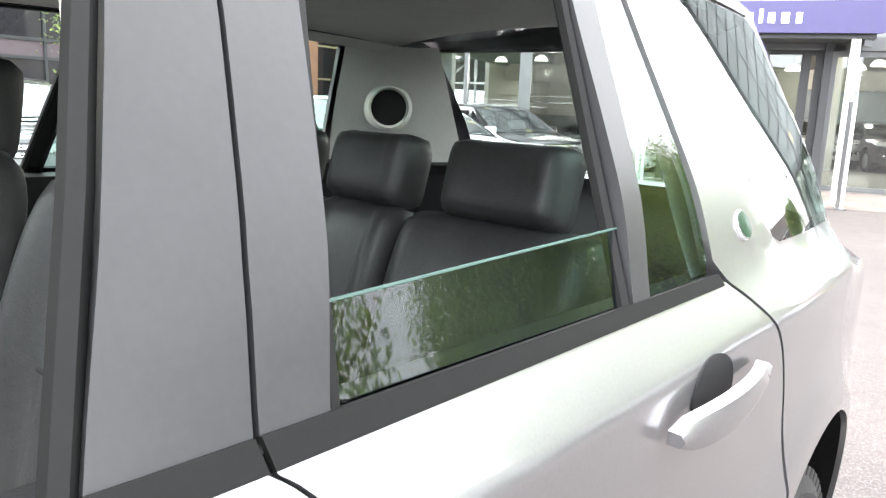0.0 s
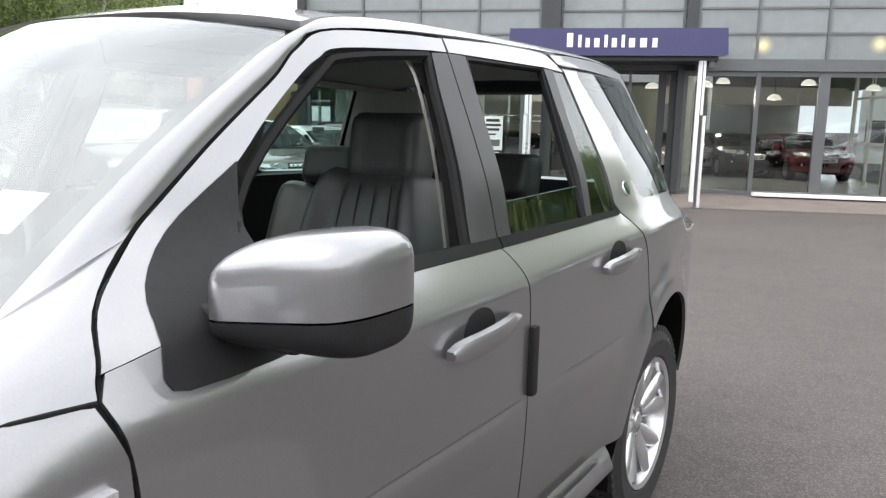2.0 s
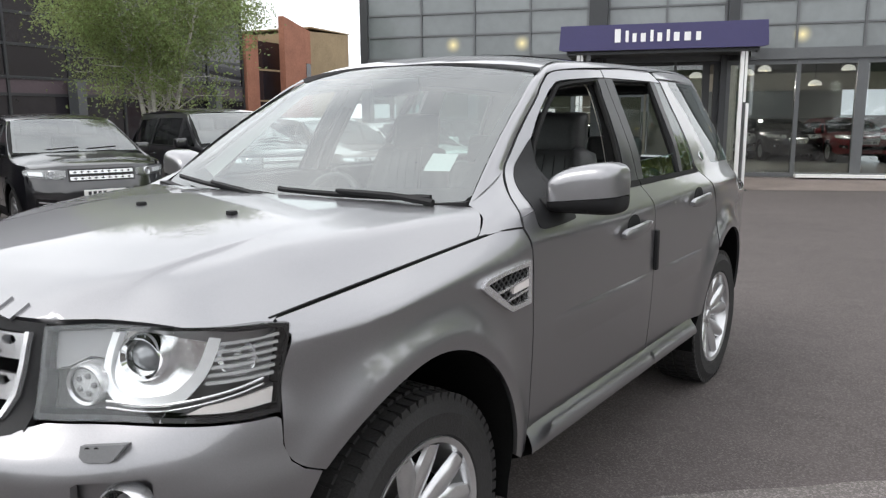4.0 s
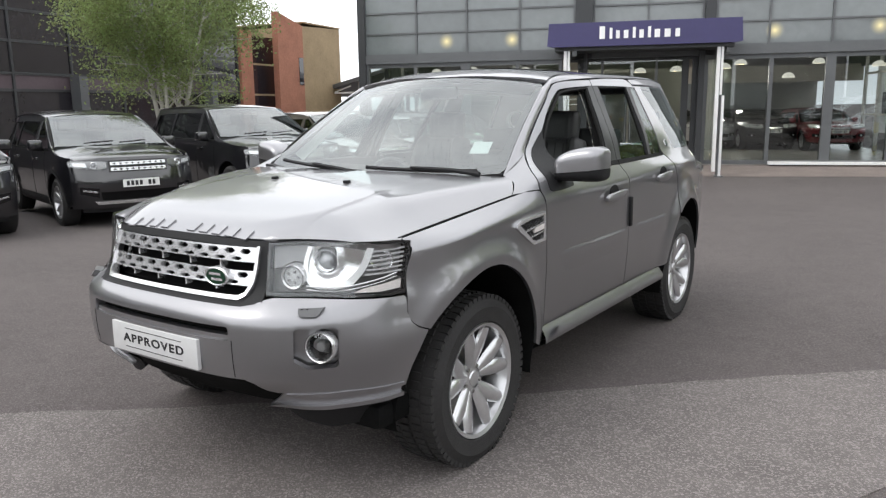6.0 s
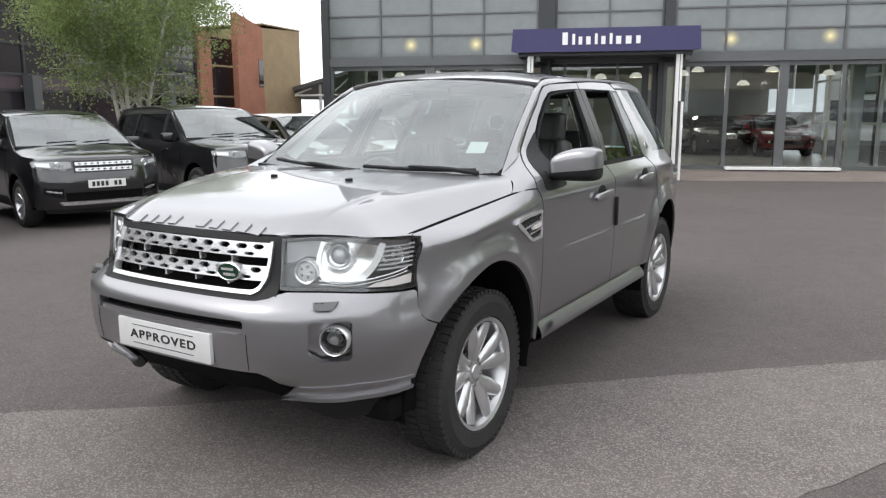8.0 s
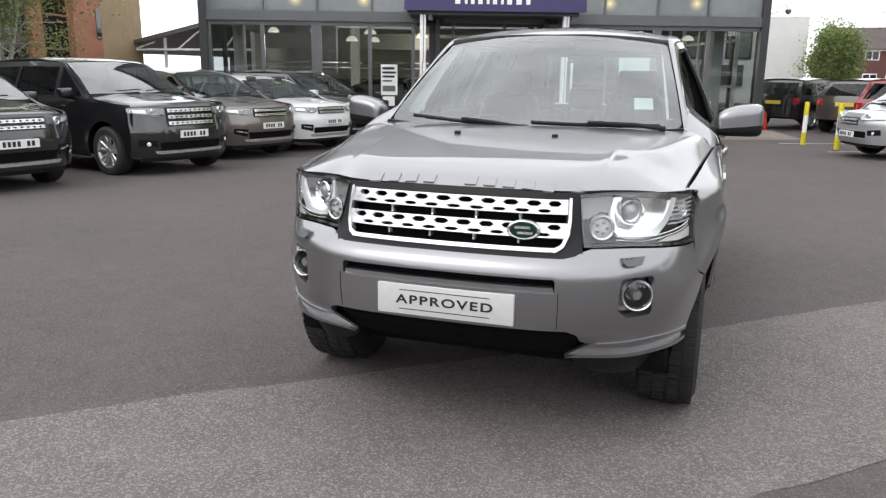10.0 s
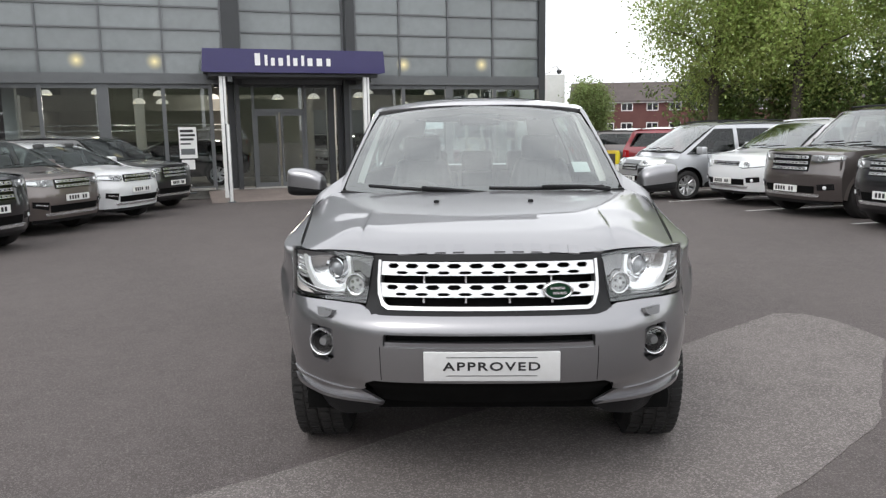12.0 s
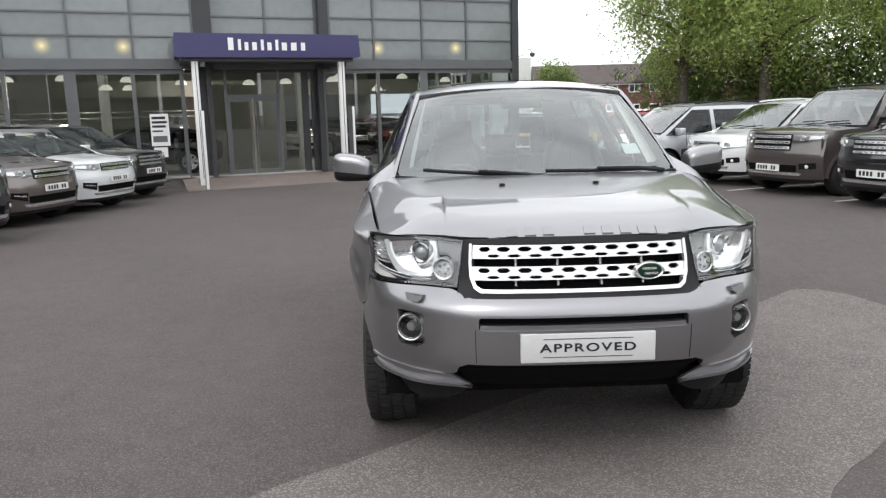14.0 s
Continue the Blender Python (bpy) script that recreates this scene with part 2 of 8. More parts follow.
def glass_material(name, tint, through=0.9, rough=0.0, ior=1.55):
    """Thin pane: mostly clear, with a mirror gloss that grows at grazing angles."""
    m = bpy.data.materials.new(name)
    m.use_nodes = True
    nt = m.node_tree
    nt.nodes.remove(nt.nodes["Principled BSDF"])
    out = nt.nodes["Material Output"]
    clear, gloss, mix, edge, power, level = (nt.nodes.new(k) for k in ("ShaderNodeBsdfTransparent", "ShaderNodeBsdfGlossy", "ShaderNodeMixShader", "ShaderNodeLayerWeight", "ShaderNodeMath", "ShaderNodeMapRange"))
    clear.inputs["Color"].default_value = (tint[0] * through, tint[1] * through, tint[2] * through, 1)
    gloss.inputs["Roughness"].default_value = rough
    gloss.inputs["Color"].default_value = (0.95, 0.97, 0.97, 1)
    edge.inputs["Blend"].default_value = 0.5
    power.operation = "POWER"
    power.inputs[1].default_value = 4.5
    f0 = min(1.7 * ((ior - 1) / (ior + 1)) ** 2, 0.6)
    level.inputs["To Min"].default_value, level.inputs["To Max"].default_value = f0, 1.0
    nt.links.new(edge.outputs["Facing"], power.inputs[0])
    nt.links.new(power.outputs[0], level.inputs["Value"])
    nt.links.new(level.outputs["Result"], mix.inputs["Fac"])
    nt.links.new(clear.outputs[0], mix.inputs[1])
    nt.links.new(gloss.outputs[0], mix.inputs[2])
    nt.links.new(mix.outputs[0], out.inputs["Surface"])
    return m


def glow(name, colour, strength):
    m = bpy.data.materials.new(name)
    m.use_nodes = True
    p = m.node_tree.nodes["Principled BSDF"]
    p.inputs["Base Color"].default_value = (*colour, 1)
    p.inputs["Emission Color"].default_value = (*colour, 1)
    p.inputs["Emission Strength"].default_value = strength
    return m


def car_paint(name, colour, metal=0.55, rough=0.38):
    m = material(name, colour, rough=rough, metal=metal, coat=1.0, vary=0.06, scale=300, coat_rough=0.02)
    m.node_tree.nodes["Principled BSDF"].inputs["Coat IOR"].default_value = 1.72
    return m


PAINT = car_paint("grey metallic paint", (0.268, 0.265, 0.277), 0.90, 0.38)
BLACK_PAINT = car_paint("black paint", (0.008, 0.008, 0.010), 0.2, 0.3)
WHITE_PAINT = car_paint("white paint", (0.72, 0.73, 0.74), 0.0, 0.35)
SILVER_PAINT = car_paint("silver paint", (0.50, 0.51, 0.53), 0.6, 0.35)
BROWN_PAINT = car_paint("brown metallic paint", (0.16, 0.135, 0.125), 0.55, 0.35)
DARK_PAINT = car_paint("dark brown paint", (0.095, 0.080, 0.076), 0.6, 0.32)
RED_PAINT = car_paint("dark red paint", (0.20, 0.012, 0.02), 0.3, 0.3)
PILLAR = material("satin dark pillar film", (0.030, 0.030, 0.032), 0.33, vary=0.10, scale=14, bump=0.02, bump_scale=700, spec=0.35)
PLASTIC = material("black plastic", (0.014, 0.014, 0.015), 0.55, spec=0.25, vary=0.2, scale=16, bump=0.12, bump_scale=420)
RUBBER = material("tyre rubber", (0.022, 0.021, 0.021), 0.75, vary=0.3, scale=14, bump=0.25, bump_scale=150)
SEAL = material("rubber seal", (0.010, 0.010, 0.010), 0.6, spec=0.14, vary=0.1, scale=30)
ALLOY = material("silver alloy", (0.62, 0.62, 0.63), 0.28, metal=0.85, vary=0.08, scale=20, coat=0.3)
CHROME = material("chrome", (0.85, 0.85, 0.86), 0.06, metal=1.0, vary=0.04, scale=30)
SATIN = material("satin silver", (0.70, 0.70, 0.71), 0.25, metal=0.75, vary=0.05, scale=30)
STEEL = material("brake steel", (0.35, 0.34, 0.33), 0.4, metal=0.9, vary=0.2, scale=30)
DARK = material("underbody black", (0.006, 0.006, 0.006), 0.9, vary=0.3, scale=10, spec=0.1)
GLOSS = material("gloss black", (0.008, 0.008, 0.009), 0.08, vary=0.1, scale=20)
LEATHER = material("black leather", (0.042, 0.041, 0.042), 0.42, vary=0.18, scale=9, bump=0.12, bump_scale=260)
STITCH = material("seam thread", (0.012, 0.012, 0.012), 0.7)
LINING = material("pale grey headlining", (0.62, 0.61, 0.58), 0.9, vary=0.05, scale=12, bump=0.08, bump_scale=400)
CARDTRIM = material("dark door lining", (0.016, 0.016, 0.017), 0.55, spec=0.25, vary=0.15, scale=12, bump=0.1, bump_scale=300)
PILLAR_TRIM = material("grey pillar trim", (0.27, 0.267, 0.262), 0.8, vary=0.06, scale=12, bump=0.05, bump_scale=400)
HEADLINE = material("grey woven headlining", (0.60, 0.59, 0.57), 0.95, vary=0.06, scale=12, bump=0.08, bump_scale=400)
IVORY = material("ivory trim strip", (0.74, 0.72, 0.64), 0.5, vary=0.05, scale=20)
GLASS = glass_material("clear car glass", (0.86, 0.95, 0.92), 0.88, ior=2.05)
CLEAR = glass_material("clear side glass", (0.90, 0.97, 0.95), 0.92, ior=1.5)
GREEN_GLASS = glass_material("green tinted glass", (0.56, 0.76, 0.69), 0.74, ior=1.38)
LAMP_GLASS = glass_material("lamp lens", (0.97, 0.98, 0.98), 0.97)
DARK_GLASS = glass_material("dark car glass", (0.35, 0.40, 0.385), 0.55, ior=1.42)
PLATE = material("number plate white", (0.78, 0.78, 0.76), 0.35, vary=0.04, scale=30)
SILVER_PLATE = material("silver white plate", (0.56, 0.56, 0.56), 0.32, vary=0.05, scale=30)
PLATE_Y = material("number plate yellow", (0.75, 0.55, 0.08), 0.35, vary=0.04, scale=30)
INK = material("black ink", (0.02, 0.02, 0.022), 0.5)
REFLECTOR = material("lamp reflector", (0.90, 0.91, 0.92), 0.30, metal=0.45, vary=0.1, scale=40)
LAMP_GREY = material("lamp housing grey", (0.24, 0.24, 0.245), 0.28, metal=0.3, vary=0.1, scale=30)
LAMP_MID = material("lamp housing dark grey", (0.11, 0.11, 0.113), 0.28, metal=0.2, vary=0.1, scale=30)
LAMP_BLACK = material("lamp bezel", (0.05, 0.05, 0.052), 0.3, vary=0.1, scale=30)
LAMP_RED = material("red lamp", (0.35, 0.01, 0.012), 0.15, coat=1.0, vary=0.1, scale=30)
AMBER = material("amber white lens", (0.75, 0.70, 0.68), 0.15, coat=1.0, vary=0.08, scale=30)
GREEN_BADGE = material("green enamel", (0.008, 0.035, 0.018), 0.35, coat=0.15, spec=0.2, vary=0.05, scale=40)

# ---- ground ----
def tarmac(name, colour, speck, scale=140.0, vary=0.2):
    m = material(name, colour, 0.88, vary=vary, scale=0.55, bump=0.6, bump_scale=120)
    nt = m.node_tree
    p = nt.nodes["Principled BSDF"]
    src = p.inputs["Base Color"].links[0].from_socket
    at = nt.nodes.new("ShaderNodeTexCoord")
    vor = nt.nodes.new("ShaderNodeTexVoronoi")
    vor.inputs["Scale"].default_value = scale
    ramp = nt.nodes.new("ShaderNodeMapRange")
    ramp.inputs["From Min"].default_value, ramp.inputs["From Max"].default_value = 0.55, 1.0
    ramp.inputs["To Min"].default_value, ramp.inputs["To Max"].default_value = 0.0, 1.0
    grain = nt.nodes.new("ShaderNodeSeparateColor")
    mix = nt.nodes.new("ShaderNodeMix")
    mix.data_type = "RGBA"
    mix.inputs[7].default_value = (*speck, 1)
    nt.links.new(at.outputs["Object"], vor.inputs["Vector"])
    nt.links.new(vor.outputs["Color"], grain.inputs["Color"])
    nt.links.new(grain.outputs[0], ramp.inputs["Value"])
    nt.links.new(ramp.outputs["Result"], mix.inputs[0])
    nt.links.new(src, mix.inputs[6])
    nt.links.new(mix.outputs[2], p.inputs["Base Color"])
    return m


TARMAC = tarmac("tarmac", (0.0760, 0.0645, 0.0625), (0.142, 0.124, 0.119), 150.0)
TARMAC_PALE = tarmac("worn pale tarmac", (0.122, 0.108, 0.103), (0.250, 0.224, 0.216), 140.0)
KERB = material("concrete kerb", (0.33, 0.32, 0.30), 0.85, vary=0.2, scale=3, bump=0.3, bump_scale=90)
BLOCK = material("brown block paving", (0.20, 0.165, 0.15), 0.85, vary=0.2, scale=2, bump=0.3, bump_scale=90, per_object=0.15)
LINE = material("worn white line", (0.55, 0.54, 0.52), 0.8, vary=0.3, scale=6, bump=0.2, bump_scale=80)

def ease(a, b, v):
    q = min(max((v - a) / (b - a), 0), 1)
    return q * q * (3 - 2 * q)


def ground_z(x, y):
    """Level round the car; from there the forecourt falls gently towards the showroom and the bays on the left."""
    fall = 0.0133 * min(max(x, -13.0), 6.0) - 0.0140 * min(max(y, -4.0), 20.0)
    near = ease(2.6, 7.0, math.hypot(x * 0.8, y - 0.6))
    far = (1 - ease(27.0, 36.0, y)) * (1 - ease(18.0, 30.0, abs(x)))
    return min(fall, 0.03) * near * far


gx = [-1200, -400, -120, -40, -30, -24, -18] + list(np.arange(-15, 17.1, 0.75)) + [20, 25, 31, 40, 120, 400, 1200]
gy = [-1200, -400, -120, -40, -16] + list(np.arange(-12, 24.1, 0.75)) + [27, 30, 33, 37, 46, 120, 400, 1200]
bm = bmesh.new()
rows = [[bm.verts.new((x, y, ground_z(x, y))) for x in gx] for y in gy]
for p, q in zip(rows, rows[1:]):
    for i in range(len(gx) - 1):
        bm.faces.new((p[i], p[i + 1], q[i + 1], q[i]))
tagged(part("ground", bm, TARMAC, None, smooth=30), "dark grey tarmac forecourt", "ground", kind="structure")


def wavy(pts, amp, n=14):
    out = []
    for (x0, y0), (x1, y1) in zip(pts, pts[1:] + pts[:1]):
        for i in range(n):
            s = i / n
            x, y = x0 + (x1 - x0) * s, y0 + (y1 - y0) * s
            d = noise.noise(Vector((x * 1.7, y * 1.7, 0.3))) * amp + noise.noise(Vector((x * 6, y * 6, 2.3))) * amp * 0.5
            out.append((x + d, y - d))
    return out


# paler, coarser tarmac laid in front of the car
pale_edge = [(-9.0, -7.4), (-4.0, -3.15), (-1.36, -0.90), (-0.72, -0.36), (0.71, 0.77), (1.50, 1.53), (2.40, 2.33), (2.62, 2.30), (2.78, 2.08), (2.87, 1.57), (2.40, 0.72), (2.07, 0.08), (1.12, -0.87), (-0.2, -2.2), (-4.5, -7.4)]
bm = panel_mesh("worn_tarmac_strip", wavy(pale_edge, 0.025), lambda x, y: (x, y, ground_z(x, y) + 0.005), (0, 0, 1), step=0.3, depth=0.05)
tagged(part("worn_tarmac_strip", bm, TARMAC_PALE, None, smooth=20), "paler coarse tarmac strip let into the forecourt", "pavement", kind="structure")
# ---- showroom ----
FA = radians(21.0)
F0 = Vector((-4.8, 18.2, 0.0))
FM = Matrix.Translation(F0) @ Matrix.Rotation(FA, 4, "Z")  # local x along the front, -y towards the forecourt
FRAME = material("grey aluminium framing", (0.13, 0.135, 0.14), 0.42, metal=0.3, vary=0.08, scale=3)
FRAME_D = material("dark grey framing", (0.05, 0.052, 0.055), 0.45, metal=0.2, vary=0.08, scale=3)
PANE = glass_material("shop window", (0.80, 0.84, 0.84), 0.80)
PANEL_GLASS = material("grey-blue back-painted glass", (0.178, 0.196, 0.200), 0.14, vary=0.10, scale=0.5, coat=0.6, per_object=0.10)
WHITE = material("white render", (0.78, 0.78, 0.77), 0.6, vary=0.06, scale=1.5, bump=0.05, bump_scale=60)
PURPLE = material("purple sign panel", (0.038, 0.032, 0.115), 0.35, vary=0.06, scale=2, coat=0.2)
LETTER = material("white sign letters", (0.85, 0.85, 0.85), 0.4)
SHOP_FLOOR = material("pale showroom tiles", (0.48, 0.47, 0.45), 0.22, vary=0.12, scale=1.2)
SHOP_WALL = material("showroom wall", (0.42, 0.40, 0.37), 0.8, vary=0.12, scale=0.6)
SHOP_DARK = material("dark showroom fittings", (0.11, 0.11, 0.11), 0.6, vary=0.3, scale=1.0)
LAMP_WARM = glow("warm lamp", (1.0, 0.86, 0.62), 9.0)


def fbox(name, u0, u1, d0, d1, z0, z1, mat, parent=None, label="", bevel=0.0):
    """A box on the showroom front: u along it, d out of it towards the forecourt, z up."""
    if z0 < 0.2:
        z0 -= FOOT
        z1 -= FOOT if z1 < 0.4 else 0.0
    bm = bmesh.new()
    add_box(bm, (u0, -d1, z0), (u1, -d0, z1), bevel, FM)
    return part(name, bm, mat, parent, label)


U0, U1, TOP, FOOT = -8.35, 7.66, 9.6, 0.10  # FOOT: how far the floor lies below the car's wheels
front = tagged(base_at("showroom_front"), "grey aluminium and glass showroom front", "building", kind="structure")
LEVELS = [3.05, 3.65, 4.23, 4.82, 5.40, 5.98, 6.56, 7.14, 7.72, 8.30, 8.88, 9.46]
bays_l = [U0 + 0.10, -6.68, -5.18, -3.66, -2.14]
bays_m = [-1.62, -0.16, 1.28]
bays_r = [1.60, 2.92, 4.44, 5.90, U1 - 0.12]
for bays, back in ((bays_l, 0.0), (bays_m, -0.30), (bays_r, 0.0)):
    for a, b in zip(bays, bays[1:]):
        for z0, z1 in zip(LEVELS, LEVELS[1:]):
            fbox("panel", a + 0.028, b - 0.028, back - 0.05, back + 0.005, z0 + 0.028, z1 - 0.028, PANEL_GLASS, front)
    for a in bays:
        fbox("mullion", a - 0.028, a + 0.028, back - 0.10, back + 0.06, 3.05, TOP, FRAME, front)
    for z in LEVELS:
        fbox("transom", bays[0], bays[-1], back - 0.09, back + 0.045, z - 0.026, z + 0.026, FRAME, front)
for u0, u1 in ((-2.14, -1.62), (1.28, 1.60)):
    fbox("column", u0 + 0.03, u1 - 0.03, -0.35, 0.10, 2.8, TOP, FRAME_D, front)
fbox("beam", U0, U1, -0.30, 0.10, 2.80, 3.045, FRAME, front)
fbox("parapet", U0 - 0.05, U1 + 0.05, -0.4, 0.20, TOP, TOP + 0.35, FRAME, front)
for u in (U0 + 0.02, U1 - 0.10):
    fbox("corner_post", u - 0.12, u + 0.10, -0.2, 0.12, 0.0, TOP, FRAME_D, front)
# ground floor glazing
low = [(-8.2, 0.05), (-6.72, 0.05), (-5.22, 0.14), (-3.72, 0.05), (-2.50, 0.05), (1.36, 0.07), (3.02, 0.05), (4.46, 0.12), (5.96, 0.05), (7.50, 0.05)]
for u, w in low:
    fbox("shop_mullion", u - w, u + w, -0.12, 0.04, 0.0, 2.80, FRAME, front)
for (a, wa), (b, wb) in zip(low, low[1:]):
    if a == -2.50:
        continue
    pn = fbox("shop_pane", a + wa, b - wb, -0.03, -0.018, 0.10, 2.76, PANE, front, "large clear shop window pane")
    pn.visible_shadow = False
    fbox("shop_sill", a + wa, b - wb, -0.10, 0.03, 0.0, 0.10, FRAME, front)
    fbox("shop_head", a + wa, b - wb, -0.10, 0.02, 2.68, 2.80, FRAME, front)
fbox("white_threshold", 3.06, 6.0, 0.02, 0.30, 0.0, 0.07, WHITE, front, "white door threshold")
fbox("plinth", U0, -2.5, 0.02, 0.16, 0.0, 0.06, KERB, front)
# entrance lobby, set back under the canopy
LB = -0.15
for u, w in ((-1.95, 0.09), (-1.36, 0.035), (0.10, 0.035), (0.86, 0.09), (1.16, 0.12)):
    fbox("lobby_mullion", u - w, u + w, LB - 0.10, LB + 0.03, 0.0, 2.80, FRAME_D if w > 0.08 else FRAME, front)
fbox("lobby_transom", -1.36, 0.10, LB - 0.08, LB + 0.03, 2.02, 2.12, FRAME, front)
fbox("lobby_head", -2.4, 1.3, LB - 0.2, LB + 0.02, 2.72, 2.85, FRAME_D, front)
for a, b in ((-1.86, -1.395), (0.135, 0.77)):
    fbox("lobby_pane", a, b, LB - 0.05, LB - 0.04, 0.05, 2.74, PANE, front)
fbox("lobby_pane", -1.32, 0.06, LB - 0.05, LB - 0.04, 2.12, 2.74, PANE, front)
for a, b in ((-1.325, -0.665), (-0.605, 0.065)):
    leaf = fbox("entrance_door", a, a + 0.07, LB - 0.07, LB - 0.02, 0.02, 2.02, FRAME, front, "grey framed glass entrance door")
    fbox("door_stile", b - 0.07, b, LB - 0.07, LB - 0.02, 0.02, 2.02, FRAME, leaf)
    fbox("door_rail", a + 0.07, b - 0.07, LB - 0.07, LB - 0.02, 1.93, 2.02, FRAME, leaf)
    fbox("door_rail", a + 0.07, b - 0.07, LB - 0.07, LB - 0.02, 0.02, 0.14, FRAME, leaf)
    fbox("door_pane", a + 0.07, b - 0.07, LB - 0.05, LB - 0.04, 0.14, 1.93, PANE, leaf)
    hx = b - 0.035 if a < -1 else a + 0.035
    bm = bmesh.new()
    add_tube(bm, [FM @ Vector((hx, -(LB + 0.05), 0.55)), FM @ Vector((hx, -(LB + 0.05), 1.55))], 0.016, 8)
    part("pull_bar", bm, CHROME, leaf, "upright steel pull bar")
# brown block paving, ramped up to the doors
bm = bmesh.new()
rows = []
for d in (0.03, 0.7, 1.4, 2.1):
    row = []
    for u in np.linspace(-2.7, U1 + 0.4, 24):
        q = FM @ Vector((u, -d, 0))
        g = ground_z(q.x, q.y) + 0.006
        row.append(bm.verts.new((q.x, q.y, g + (-FOOT - 0.02 - g) * max(0.0, 1 - d / 2.1))))
    rows.append(row)
for a, b in zip(rows, rows[1:]):
    for i in range(23):
        bm.faces.new((a[i], a[i + 1], b[i + 1], b[i]))
tagged(part("paving_apron", bm, BLOCK, None, smooth=20), "brown block paving before the showroom doors", "pavement", kind="structure")
fbox("foundation", U0, U1, -0.3, 0.02, -0.45, -0.01, KERB, front, "concrete plinth")
# canopy
canopy = tagged(base_at("entrance_canopy"), "purple entrance canopy with white sign lettering on white posts", "canopy", kind="structure")
bm = bmesh.new()
prof = [(-2.70, 3.62), (2.06, 3.62), (2.10, 3.05), (1.98, 3.02), (-2.62, 3.02), (-2.74, 3.05)]
add_prism(bm, prof, -1.42, -1.30, lambda a, b, h: tuple(FM @ Vector((a, h, b))))
part("fascia", bm, PURPLE, canopy, "purple fascia board", smooth=0)
fbox("canopy_roof", -2.66, 2.02, -0.1, 1.30, 3.08, 3.55, FRAME, canopy)
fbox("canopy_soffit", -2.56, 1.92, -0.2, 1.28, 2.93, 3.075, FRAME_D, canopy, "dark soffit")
u = -1.40
for w, h in ((0.19, 0.31), (0.10, 0.27), (0.13, 0.20), (0.16, 0.20), (0.10, 0.27), (0.15, 0.20), (0.10, 0.27), (0.18, 0.20), (0.20, 0.20), (0.15, 0.20)):
    fbox("sign_mark", u, u + w * 0.72, 1.42, 1.44, 3.20, 3.20 + h, LETTER, canopy, "white sign lettering as plain bars")
    u += w + 0.063
for u in (-2.22, 1.62):
    fbox("canopy_post", u - 0.10, u + 0.06, 1.10, 1.26, -0.28, 3.02, WHITE, canopy, "white canopy post", bevel=0.01)
    fbox("post_channel", u - 0.015, u + 0.0, 1.26, 1.265, 0.05, 3.0, FRAME_D, canopy)
    fbox("canopy_bracket", u + 0.12, u + 0.24, 1.08, 1.22, 2.80, 2.93, FRAME, canopy)
    fbox("inner_post", u + (0.35 if u < 0 else -0.45), u + (0.47 if u < 0 else -0.30), 0.05, 0.25, 0.0, 2.93, FRAME_D, canopy)
# tall narrow boards before the posts
for (x, y), turn in (((-6.16, 15.60), 14), ((-2.56, 16.80), 24)):
    tot = tagged(base_at("guide_board", x, y, ground_z(x, y), turn), "tall narrow white board with printed panel before the entrance", "sign")
    box("board", (-0.035, -0.14, 0.03), (0.035, 0.14, 1.98), WHITE, tot, bevel=0.006)
    box("board_edge", (-0.05, -0.16, 0.0), (-0.036, 0.16, 2.0), FRAME, tot)
    box("board_foot", (-0.09, -0.18, 0.0), (0.09, 0.18, 0.03), FRAME, tot)
    for i in range(9):
        box("print_line", (0.0352, -0.09, 0.50 + i * 0.10), (0.0365, 0.02 + 0.06 * ((i * 7) % 3) / 2, 0.535 + i * 0.10), FRAME, tot)
# showroom inside
inside_ob = tagged(base_at("showroom_inside"), "lit showroom interior with pale floor", "building", kind="structure")
fbox("showroom_floor", U0, U1, -16.0, -0.12, -0.02, 0.012, SHOP_FLOOR, inside_ob)
fbox("showroom_back_wall", U0, U1, -16.2, -16.0, 0, 6.0, SHOP_WALL, inside_ob)
fbox("showroom_ceiling", U0, U1, -16.0, -0.35, 4.3, 4.4, SHOP_DARK, inside_ob)
fbox("showroom_side", U0 - 0.15, U0, -16.0, -7.0, 0, 9.6, SHOP_WALL, inside_ob)
for d in (-2.2, -4.6):
    fbox("side_mullion", U1 - 0.10, U1 + 0.02, d - 0.06, d + 0.06, 0, 3.0, FRAME_D, inside_ob)
    fbox("side_mullion", U0 - 0.02, U0 + 0.10, d - 0.06, d + 0.06, 0, 3.0, FRAME_D, inside_ob)
fbox("side_beam", U1 - 0.12, U1 + 0.02, -16, -0.1, 2.8, 9.6, FRAME, inside_ob)
fbox("side_beam", U0 - 0.02, U0 + 0.12, -16, -0.1, 2.8, 9.6, FRAME, inside_ob)
fbox("showroom_roof", U0, U1, -16.2, -0.1, 9.5, 9.8, FRAME, inside_ob)
for u, d in ((-7.6, -0.9), (-4.6, -6.0), (6.6, -0.8), (2.2, -7.0)):
    fbox("showroom_column", u - 0.16, u + 0.16, d - 0.32, d, 0, 4.3, WHITE, inside_ob, "white round-edged column", bevel=0.03)
for d in (-1.6, -3.2, -4.8, -6.4, -8.0):
    fbox("side_window_frame", U1 - 0.22, U1 - 0.13, d - 0.07, d + 0.07, 0, 4.3, WHITE, inside_ob, "white upright of the side window")
for z in (1.1, 2.5):
    fbox("side_window_rail", U1 - 0.20, U1 - 0.14, -8.0, -1.6, z - 0.04, z + 0.04, WHITE, inside_ob)
fbox("gallery_edge", U0, U1, -9.2, -9.0, 2.3, 2.9, SHOP_WALL, inside_ob)
